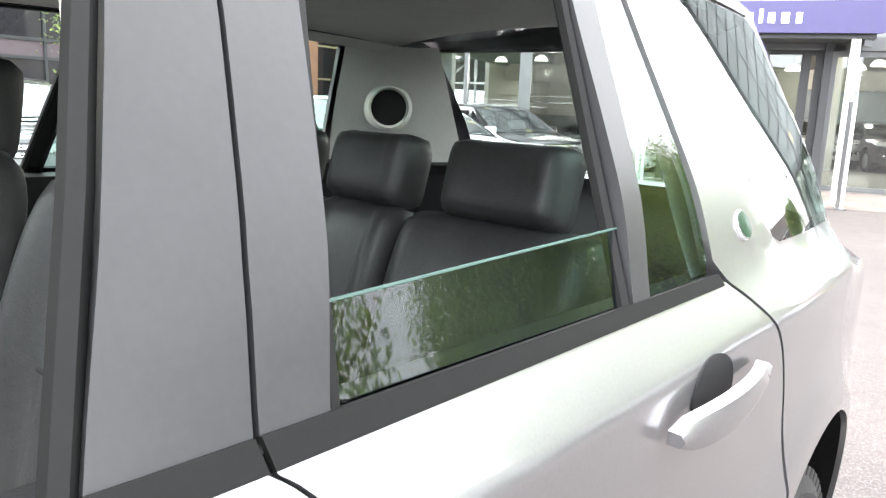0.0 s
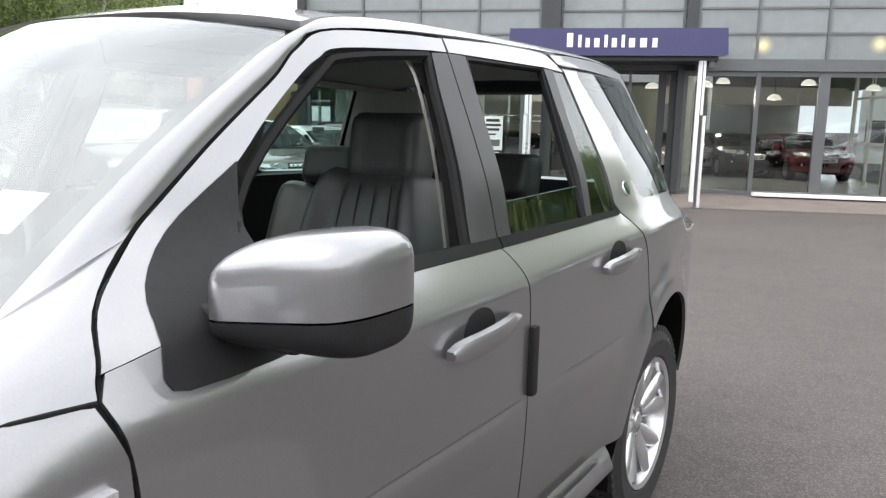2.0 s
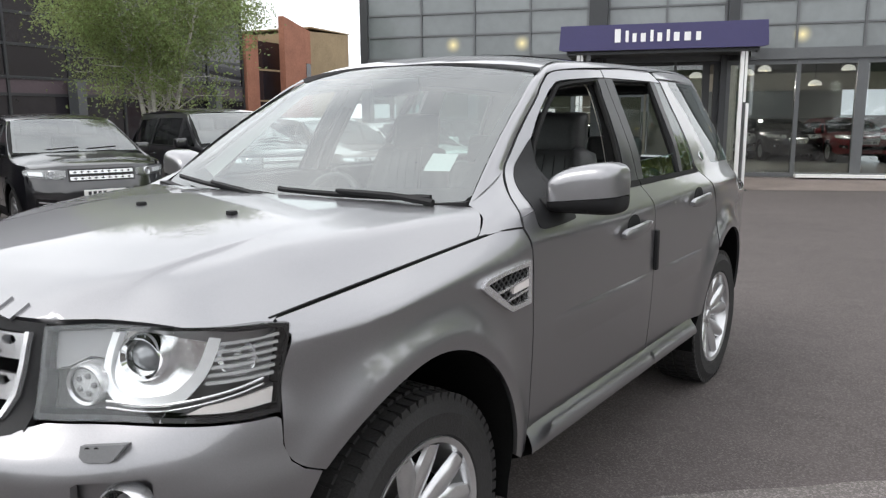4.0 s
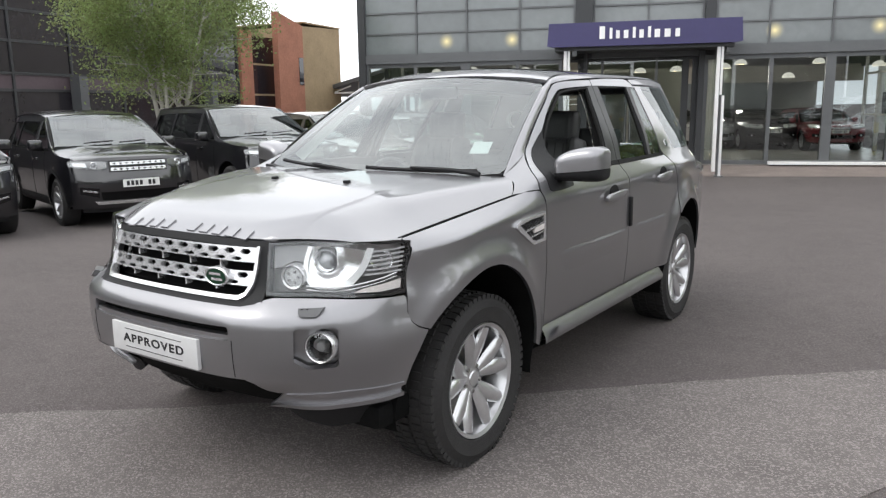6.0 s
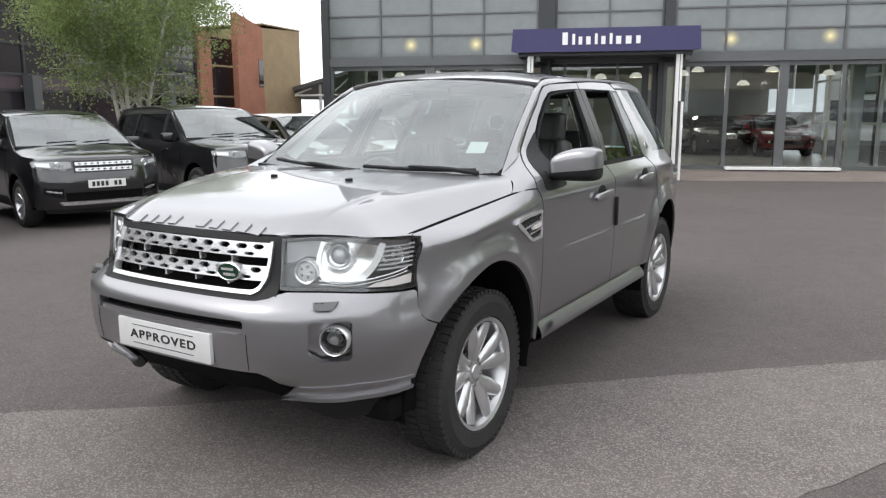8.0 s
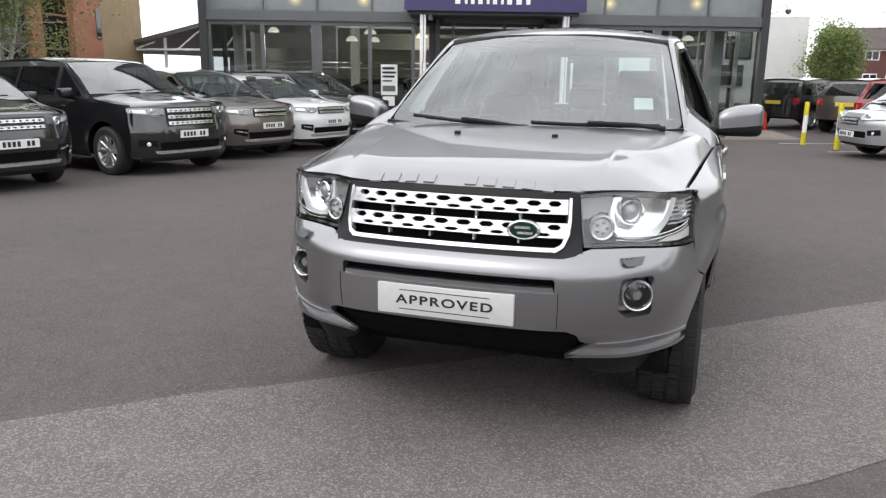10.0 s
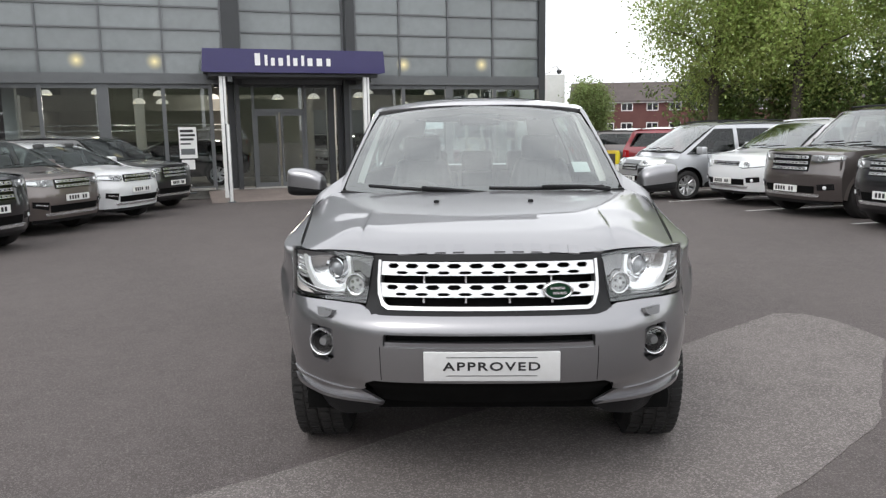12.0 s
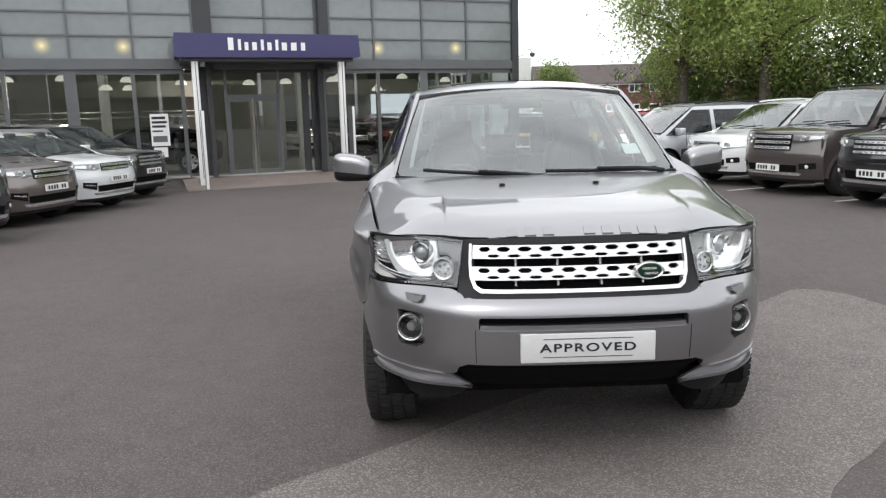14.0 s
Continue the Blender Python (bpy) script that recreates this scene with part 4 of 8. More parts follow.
def nose(s, z, out=0.0):
    """The bumper and lamp surface: s metres along the plan line from the middle, at the height z."""
    g = abs(s)
    x, y = _px(g), _py(g)
    e = 0.01
    tx, ty = _px(g + e) - _px(max(g - e, 0)), _py(g + e) - _py(max(g - e, 0))
    n = math.hypot(tx, ty)
    nx, ny = -ty / n, tx / n
    if nx < 0 or ny > 0 and nx < 0.3:
        nx, ny = -nx, -ny
    nx, ny = abs(ty / n), -abs(tx / n)
    o = _nose_off(z) + out
    if z > 0.765:
        o = _nose_off(z) * (1 - 0.86 * step01(0.66, 1.02, g)) + out
    o += (0.036 - 0.012 * step01(0.66, 0.76, z)) * step01(0.72, 1.00, g)
    o -= (0.080 + 0.030 * (1 - step01(0.40, 0.46, z))) * (1 - step01(0.52, 0.82, g)) * (1 - step01(0.44, 0.54, z))
    x, y = x + nx * o, y + ny * o
    return (x if s >= 0 else -x, y, z)


_front = [nose(q, 1.030, -0.004) for q in np.linspace(0.0, 1.12, 40)]
front_y = spline([p[0] for p in _front], [p[1] for p in _front])


def s_of(x):
    """Metres along the plan line at a width x, about lamp height."""
    lo, hi = 0.0, 1.3
    for _ in range(30):
        m = (lo + hi) / 2
        if nose(m, 0.9)[0] < x:
            lo = m
        else:
            hi = m
    return lo


car = tagged(base_at("off_road_car"), "grey metallic four-door off-road car with open windows standing on tarmac", "car")


def both(make):
    make(1, left, (1, 0, 0))
    make(-1, right, (-1, 0, 0))


def flip(pts, k):
    return [(k * p[0], p[1], p[2]) for p in pts]


def oval(cy, ry, rz, a0, a1, n):
    return [(cy + ry * math.cos(radians(a0 + (a1 - a0) * k / n)), ARCH_Z + rz * math.sin(radians(a0 + (a1 - a0) * k / n))) for k in range(n + 1)]


arch_f = oval(ARCH_Y, ARCH_RY, ARCH_RZ, 141.0, 7, 26)
arch_r = oval(WHEELBASE, 0.462, 0.500, 166, 10, 28)


def body_side(k, surf, out):
    fender = arch_f + [(0.440, 0.40), (0.489, 0.40), (0.4905, 0.66), (0.4905, 0.92), (0.4805, 1.05), (0.452, 1.118), (0.40, 1.126)]
    fender += soft([(0.40, 1.126), (0.25, seam_z(0.25) - 0.004), (-0.1, seam_z(-0.1) - 0.004), (-0.42, seam_z(-0.42) - 0.004)], 5)[1:]
    fender += soft([(-0.412, 0.99), (-0.434, 0.92), (-0.445, 0.83), (-0.449, 0.755), (-0.438, 0.718), (-0.412, 0.695), (-0.376, 0.680)], 4)[:-1]
    panel("front_wing", fender, surf, out, PAINT, car, step=0.017, lines=[[(y, shoulder_z(y) + d) for y in np.linspace(-0.43, 0.48, 60)] for d in (-0.020, -0.010, 0.0, 0.010, 0.020)], smooth=75)
    door = [(0.4950, 0.475), (1.5145, 0.475)] + soft([(1.5145, 0.475), (1.5185, 0.8), (1.5165, 1.0), (1.4995, 1.10), (1.4645, 1.150), (1.4385, 1.172)], 4)[1:] + [(0.9, 1.168), (0.60, 1.1655), (0.578, 1.1635), (0.475, 1.1495)]
    door += soft([(0.462, 1.122), (0.4855, 1.05), (0.4955, 0.92), (0.4955, 0.475)], 4)[:-1]
    folds = [[(y, shoulder_z(y) + d) for y in np.linspace(0.50, 3.4, 120)] for d in (-0.014, -0.006, 0.0, 0.006, 0.014)]
    fd = panel("front_door", door, surf, out, PAINT, car, lines=folds, smooth=75)
    frame_f = soft([(0.470, 1.150), (0.508, 1.205), (0.62, 1.272), (0.81, 1.400), (0.979, 1.510), (1.06, 1.574), (1.17, 1.619), (1.525, 1.638)], 5)
    frame_f += [(1.519, 1.606)] + soft([(1.452, 1.604), (1.17, 1.585), (1.10, 1.560), (1.05, 1.530), (0.94, 1.448), (0.832, 1.362), (0.715, 1.292), (0.61, 1.226), (0.580, 1.165)], 4)
    panel("window_frame", frame_f, surf, out, PAINT, fd, step=0.025)
    panel("mirror_sail", soft([(0.545, 1.128), (0.560, 1.170), (0.592, 1.224), (0.71, 1.299), (0.842, 1.374)], 4) + soft([(0.842, 1.374), (0.815, 1.30), (0.806, 1.24), (0.80, 1.135), (0.775, 1.112), (0.575, 1.106), (0.545, 1.128)], 3)[1:-1], lambda y, z: tuple(Vector(surf(y, z)) + Vector(out) * 0.004), out, PLASTIC, fd, "matt black corner piece", step=0.03)
    panel("pillar_cover", [(1.325, 1.186), (1.4335, 1.184), (1.4525, 1.30), (1.4925, 1.47), (1.5195, 1.603), (1.451, 1.599), (1.422, 1.52)], surf, out, PILLAR, fd, "satin dark pillar cover", step=0.03)
    panel("waist_seal", [(0.75, 1.172), (1.4385, 1.174), (1.4335, 1.197), (0.762, 1.196)], lambda y, z: tuple(Vector(surf(y, z)) + Vector(out) * 0.006), out, SEAL, fd, "black rubber strip", step=0.05, depth=0.012)
    arch_door = [p for p in arch_r if p[0] < 2.385 and p[1] > 0.48]
    rdoor = [(1.5215, 0.475), (2.135, 0.475)] + arch_door + soft([(2.388, 0.80), (2.388, 0.94), (2.345, 1.06), (2.270, 1.14), (2.205, 1.184)], 5) + [(1.9, 1.178), (1.446, 1.172)]
    rdoor += soft([(1.4435, 1.172), (1.4695, 1.150), (1.5045, 1.10), (1.5215, 1.0), (1.5235, 0.8), (1.5215, 0.475)], 4)[1:-1]
    rd = panel("rear_door", rdoor, surf, out, PAINT, car, step=0.03, lines=folds, smooth=75)
    frame_r = [(1.533, 1.640)] + soft([(1.80, 1.652), (2.07, 1.654), (2.135, 1.636), (2.182, 1.604)], 4) + [(2.11, 1.606), (2.045, 1.609), (1.605, 1.607), (1.530, 1.606)]
    panel("window_frame", frame_r, surf, out, PAINT, rd, step=0.025)
    panel("pillar_cover", [(1.4385, 1.184), (1.497, 1.184), (1.603, 1.604), (1.5245, 1.604), (1.4975, 1.47), (1.4575, 1.30)], surf, out, PILLAR, rd, "satin dark pillar cover", step=0.03)
    panel("window_bar", [(1.946, 1.19), (1.986, 1.19), (2.105, 1.603), (2.046, 1.606)], surf, out, PILLAR, rd, "dark upright bar", step=0.03)
    panel("quarter_glass", [(1.990, 1.19), (2.155, 1.192), (2.170, 1.22), (2.180, 1.598), (2.110, 1.602)], lambda y, z: tuple(Vector(surf(y, z)) - Vector(out) * 0.004), out, GREEN_GLASS, rd, "green tinted quarter pane", step=0.05, depth=0.004).visible_shadow = False
    panel("waist_seal", [(1.4435, 1.174), (2.19, 1.182), (2.178, 1.199), (1.4385, 1.197)], lambda y, z: tuple(Vector(surf(y, z)) + Vector(out) * 0.006), out, SEAL, rd, "black rubber strip", step=0.05, depth=0.012)
    quarter = [(2.398, 0.80)] + [p for p in arch_r if p[0] > 2.40 and p[1] > 0.43] + [(3.16, 0.42), (3.40, 0.46), (3.46, 0.60), (3.47, 0.9), (3.43, 1.1), (3.38, 1.18), (3.28, 1.36), (3.13, 1.58), (3.05, 1.63), (2.6, 1.662), (2.3, 1.662), (2.145, 1.652), (2.150, 1.640), (2.192, 1.606), (2.182, 1.215)]
    quarter += soft([(2.215, 1.185), (2.280, 1.14), (2.354, 1.06), (2.397, 0.94), (2.398, 0.80)], 5)[:-1]
    side_glass = [(2.46, 1.211), (2.86, 1.206), (2.905, 1.225), (2.90, 1.30), (2.845, 1.585), (2.80, 1.608), (2.30, 1.615), (2.286, 1.590), (2.352, 1.455), (2.382, 1.30), (2.43, 1.222)]
    panel("rear_quarter", quarter, surf, out, PAINT, car, step=0.028, holes=[side_glass], lines=folds, smooth=75)
    panel("side_glass", side_glass, surf, out, GREEN_GLASS, car, "green tinted rear side window", step=0.06, depth=0.004).visible_shadow = False
    # sill, lower trim and moulding
    up = [surf(y, 0.468) for y in np.linspace(0.50, 2.13, 18)]
    mid = [surf(y, 0.39) for y in np.linspace(0.50, 2.13, 18)]
    loft("sill", [(p[0] - k * 0.012, p[1], p[2]) for p in up], [(k * 0.955, p[1], p[2]) for p in mid], PAINT, car, n=4, bulge=0.015)
    loft("sill_underside", [(k * 0.955, p[1], 0.39) for p in mid], [(k * 0.80, p[1], 0.31) for p in mid], PLASTIC, car, n=3)
    loft("sill_protector", [(k * 0.964, y, 0.462) for y in np.linspace(0.62, 1.50, 12)], [(k * 0.972, y, 0.405) for y in np.linspace(0.50, 1.52, 12)], PAINT, car, "body-coloured sill strip", n=4, bulge=0.012)
    loft("sill_protector", [(k * 0.964, y, 0.462) for y in np.linspace(1.53, 2.08, 8)], [(k * 0.972, y, 0.405) for y in np.linspace(1.535, 2.10, 8)], PAINT, car, "body-coloured sill strip", n=4, bulge=0.012)
    for y0, y1, door_ob in ((0.57, 1.50, fd), (1.54, 2.17, rd)):
        bm = bmesh.new()
        ys = np.linspace(y0, y1, 16)
        rows = []
        for y in ys:
            fade = step01(0.0, 0.28, y - y0) * step01(0.0, 0.06, y1 - y)
            rows.append([bm.verts.new((k * (side_x(y, z) + o * fade - 0.001 + 0.002 * step01(0.02, 0.3, y - y0)), y, z)) for o, z in ((0.0, 0.815), (0.0035, 0.803), (0.0045, 0.790), (0.003, 0.75), (0.0, 0.70))])
        for a, b in zip(rows, rows[1:]):
            for i in range(4):
                bm.faces.new((a[i], a[i + 1], b[i + 1], b[i]))
        part("moulding", bm, PAINT, door_ob, smooth=60)
    # black arch liner
    for cy in (0, WHEELBASE):
        bm = bmesh.new()
        ring = oval(ARCH_Y, ARCH_RY - 0.004, ARCH_RZ - 0.004, 190, -10, 30) if cy == 0 else oval(WHEELBASE, 0.458, 0.496, 190, -10, 30)
        a = [bm.verts.new((k * (side_x(y, max(z, 0.35)) - 0.012), y, z)) for y, z in ring]
        b = [bm.verts.new((k * 0.55, y, z)) for y, z in ring]
        for i in range(len(ring) - 1):
            bm.faces.new((a[i], a[i + 1], b[i + 1], b[i]))
        bm.faces.new(b)
        part("arch_liner", bm, DARK, car, "black wheel arch liner")
    # roof side rail and windscreen pillar
    inner = soft([tuple(Vector(screen(0.995, q)) + Vector((0, -0.003, 0.005))) for q in (0.0, 0.35, 0.68, 0.97)] + [(0.612, 1.28, 1.659), (0.606, 1.65, 1.674), (0.60, 2.2, 1.676), (0.588, 2.7, 1.664), (0.53, 3.10, 1.632)], 5)
    outer = [(side_x(y, z) - 0.003, y, z) for y, z in soft([(0.6145, 1.2742), (0.806, 1.4025), (0.976, 1.5125), (1.0575, 1.5765), (1.17, 1.6235), (1.60, 1.652), (2.15, 1.664), (2.65, 1.664), (3.05, 1.632)], 5)]
    loft("roof_rail", flip(inner, k), flip(outer, k), PAINT, car, n=6, bulge=0.014)
    low_a = soft([(0.899, 0.275, 1.116), (0.880, 0.325, 1.144), (0.848, 0.369, 1.163), tuple(Vector(screen(0.995, 0.0)) + Vector((0, -0.003, 0.005)))], 4)
    low_b = [(side_x(y, z) - 0.003, y, z) for y, z in soft([(0.4585, 1.124), (0.4665, 1.1525), (0.5035, 1.2065), (0.6145, 1.2742)], 4)]
    loft("pillar_foot", flip(low_a, k), flip(low_b, k), PAINT, car, n=5, bulge=0.006)
    # dark seal behind the door gap
    back = soft([(0.455, 1.10), (0.504, 1.207), (0.615, 1.274), (0.806, 1.402), (0.976, 1.512), (1.057, 1.577), (1.17, 1.623), (1.53, 1.645), (2.07, 1.659), (2.14, 1.645)], 4)
    bm = bmesh.new()
    add_tube(bm, [(k * (side_x(y, z) - 0.013), y + 0.002, z - 0.010) for y, z in back], 0.007, 8)
    part("door_seal", bm, SEAL, car, "black door seal")
    bm = bmesh.new()
    add_tube(bm, [(k * (side_x(y, z) - 0.024), y, z) for y, z in soft([(0.492, 0.45), (0.492, 0.9), (0.483, 1.05), (0.455, 1.12)], 4)], 0.016, 6)
    part("gap_seal", bm, SEAL, car, "black rubber between the panels")
    bm = bmesh.new()
    add_tube(bm, [(k * (side_x(y, z) - 0.024), y, z) for y, z in soft([(1.518, 0.45), (1.520, 0.9), (1.503, 1.10), (1.436, 1.18), (1.455, 1.30), (1.495, 1.47), (1.528, 1.635)], 4)], 0.016, 6)
    part("gap_seal", bm, SEAL, car, "black rubber between the doors")
    bm = bmesh.new()
    add_tube(bm, [(k * (bonnet_edge(y) + 0.001), y, seam_z(y) - 0.001) for y in np.linspace(-0.43, 0.27, 14)] + [(k * x, y, z) for x, y, z in ((0.908, 0.33, 1.119), (side_x(0.40, 1.124) + 0.001, 0.40, 1.124), (side_x(0.455, 1.122), 0.456, 1.122))], 0.0032, 6)
    part("bonnet_gap", bm, SEAL, car, "dark gap beside the bonnet")
    # handles
    for y0, z0, d in ((1.150, 1.008, fd), (1.945, 1.052, rd)):
        cup = [(y0 + 0.135 + 0.062 * math.cos(t), z0 + 0.020 + 0.046 * math.sin(t)) for t in np.linspace(0, 2 * math.pi, 25)[:-1]]
        panel("handle_cup", cup, lambda y, z: tuple(Vector(surf(y, z)) + Vector(out) * 0.0025), out, PLASTIC, d, "dark handle recess", step=0.02, depth=0.004)
        bm = bmesh.new()
        rows = []
        for i in range(13):
            s = i / 12
            y = y0 + 0.27 * s
            zc = z0 + 0.026 * s
            o = 0.010 + 0.034 * math.sin(math.pi * min(max(s, 0.04), 0.96)) ** 0.5
            h = (0.021 + 0.005 * math.sin(math.pi * s) - 0.011 * s) * max(0.16, 1 - abs(2 * s - 1) ** 7) ** 0.5
            x = side_x(y, zc)
            rows.append([bm.verts.new((k * (x + o + dx), y, zc + dz)) for dx, dz in ((-0.016, h), (0.0, h * 0.92), (0.006, 0), (0.0, -h), (-0.016, -h))])
        for a, b in zip(rows, rows[1:]):
            for i in range(5):
                bm.faces.new((a[i], a[(i + 1) % 5], b[(i + 1) % 5], b[i]))
        bm.faces.new(rows[0])
        bm.faces.new(rows[-1][::-1])
        part("handle", bm, PAINT, d, "body-coloured pull handle", smooth=50)
    # edge guard on the door
    if k > 0:
        bm = bmesh.new()
        add_box(bm, (side_x(1.53, 0.9) - 0.004, 1.514, 0.815), (side_x(1.53, 0.9) + 0.016, 1.546, 0.985), 0.009)
        part("door_guard", bm, PLASTIC, rd, "black rubber door edge guard")
    return fd, rd


both(body_side)

# bonnet, screen, roof
S_O = next(i * 0.005 for i in range(400) if nose(i * 0.005, 0.93)[1] > -0.462)
edge = [nose(s, 1.030, -0.004)[:2] for s in np.linspace(0, S_O, 26)]
rim = edge + [(bonnet_edge(y) - 0.002, y) for y in np.linspace(-0.40, 0.265, 10)] + soft([(0.893, 0.29), (0.845, 0.364), (0.78, 0.396), (0.70, 0.380), (0.4, 0.316), (0.0, 0.285)], 4)
rim = rim + [(-x, y) for x, y in rim[-2:0:-1]]
hood = panel("bonnet", rim, bonnet, (0, -0.2, 1), PAINT, car, step=0.02, depth=0.03, smooth=60,
             lines=[[(k * (0.522 + 0.010 * (y + 0.60) + d), y) for y in np.linspace(-0.76, -0.18, 40)] for k in (1, -1) for d in (-0.005, 0.0, 0.004, 0.009)])
glass_rim = [(-0.96, 0.02), (0.96, 0.02), (0.988, 0.06), (0.985, 0.95), (0.96, 0.985), (-0.96, 0.985), (-0.985, 0.95), (-0.988, 0.06)]
wind = panel("windscreen", glass_rim, screen, (0, -0.6, 0.8), GLASS, car, "clear laminated windscreen", step=0.08, depth=0.004)
wind.visible_shadow = False
edge_hole = soft([(-0.82, 0.115), (0.82, 0.115), (0.895, 0.13), (0.920, 0.19), (0.930, 0.90), (0.918, 0.968), (0.87, 0.985), (-0.87, 0.985), (-0.918, 0.968), (-0.930, 0.90), (-0.920, 0.19), (-0.895, 0.13), (-0.82, 0.115)], 3)[:-1]
panel("screen_border", [(-1, 0.0), (1, 0.0), (1, 1.0), (-1, 1.0)], lambda a, b: tuple(Vector(screen(a, b)) - Vector((0, -0.006, 0.008))), (0, -0.6, 0.8), SEAL, car, "black printed glass border", step=0.08, depth=0.0, holes=[edge_hole])
panel("scuttle", [(-0.77, 0.395), (-0.40, 0.316), (0, 0.285), (0.40, 0.316), (0.77, 0.395), (0.76, 0.44), (0.4, 0.37), (0, 0.345), (-0.4, 0.37), (-0.76, 0.44)], lambda x, y: (x, y, 1.162 + 0.03 * (abs(x) / 0.75) ** 2), (0, 0, 1), PLASTIC, car, "black plastic scuttle grille", step=0.05)
sunroof = [(-0.40, 1.42), (0.40, 1.42), (0.42, 1.45), (0.42, 2.05), (0.40, 2.08), (-0.40, 2.08), (-0.42, 2.05), (-0.42, 1.45)]
panel("roof_panel", [(-0.60, 1.27), (-0.635, 1.11), (-0.4, 1.062), (0, 1.03), (0.4, 1.062), (0.635, 1.11), (0.60, 1.27), (0.598, 2.2), (0.588, 2.7), (0.555, 3.14), (-0.555, 3.14), (-0.588, 2.7), (-0.598, 2.2)], roof, (0, 0, 1), PAINT, car, step=0.07, holes=[sunroof])
panel("sunroof", sunroof, lambda x, y: tuple(Vector(roof(x, y)) + Vector((0, 0, 0.004))), (0, 0, 1), GLOSS, car, "dark glass sunroof", step=0.08)


# ---- nose ----
S_G = s_of(0.441)
S_I = s_of(0.486)


def nose_panel(name, outline, mat, label="", out=0.0, step=0.035, depth=0.02, holes=(), parent=None):
    return panel(name, outline, lambda s, z: nose(s, z, out), (0, -1, 0.05), mat, parent or car, label, step=step, depth=depth, holes=holes)


def mirrored(pts):
    return pts + [(-a, b) for a, b in pts[::-1] if abs(a) > 1e-6]


FOG_S = max(i * 0.02 for i in range(60) if nose(i * 0.02, 0.65)[0] < 0.69)
fog_hole = [(0.655, 0.728), (0.668, 0.734), (0.800, 0.732), (0.811, 0.722), (0.809, 0.596), (0.798, 0.584), (0.700, 0.583), (0.652, 0.616)]


def s_y(y, z):
    """Metres along the plan line at a length y and height z."""
    return min(np.linspace(0.9, 1.3, 401), key=lambda q: abs(nose(q, z)[1] - y))


bump_top = [(0, 0.804), (S_G - 0.045, 0.804), (S_G + 0.010, 0.812), (S_G + 0.036, 0.822), (S_I + 0.02, 0.831), (S_O - 0.05, 0.818), (S_O + 0.005, 0.818)]
bump_top += [(s_y(y, z), z) for y, z in ((-0.449, 0.81), (-0.452, 0.755), (-0.441, 0.715), (-0.415, 0.691), (-0.376, 0.674), (-0.398, 0.635), (-0.420, 0.593))]
bump_low = [(s_y(-0.440, 0.545), 0.545), (s_y(-0.452, 0.50), 0.50), (s_y(-0.458, 0.474), 0.474), (0.80, 0.472), (0.66, 0.474), (0.57, 0.476), (0.53, 0.49), (0.50, 0.53), (0.46, 0.545), (0, 0.545)]
slot = [(-0.405, 0.738), (0.405, 0.738), (0.412, 0.73), (0.412, 0.692), (0.405, 0.687), (-0.405, 0.687), (-0.412, 0.692), (-0.412, 0.73)]
bumper = nose_panel("front_bumper", mirrored(bump_top + bump_low), PAINT, holes=[fog_hole, [(-a, b) for a, b in fog_hole], slot], step=0.03, depth=0.035)
nose_panel("bumper_slot", [(-0.43, 0.67), (0.43, 0.67), (0.43, 0.75), (-0.43, 0.75)], DARK, "black recess in the bumper", out=-0.045, parent=bumper)
nose_panel("slot_bar", [(-0.408, 0.688), (0.408, 0.688), (0.408, 0.706), (-0.408, 0.706)], PAINT, out=-0.010, parent=bumper, depth=0.03)
nose_panel("lower_intake", [(-0.56, 0.40), (0.56, 0.40), (0.56, 0.56), (-0.56, 0.56)], DARK, "black lower air intake", out=-0.05, parent=bumper)
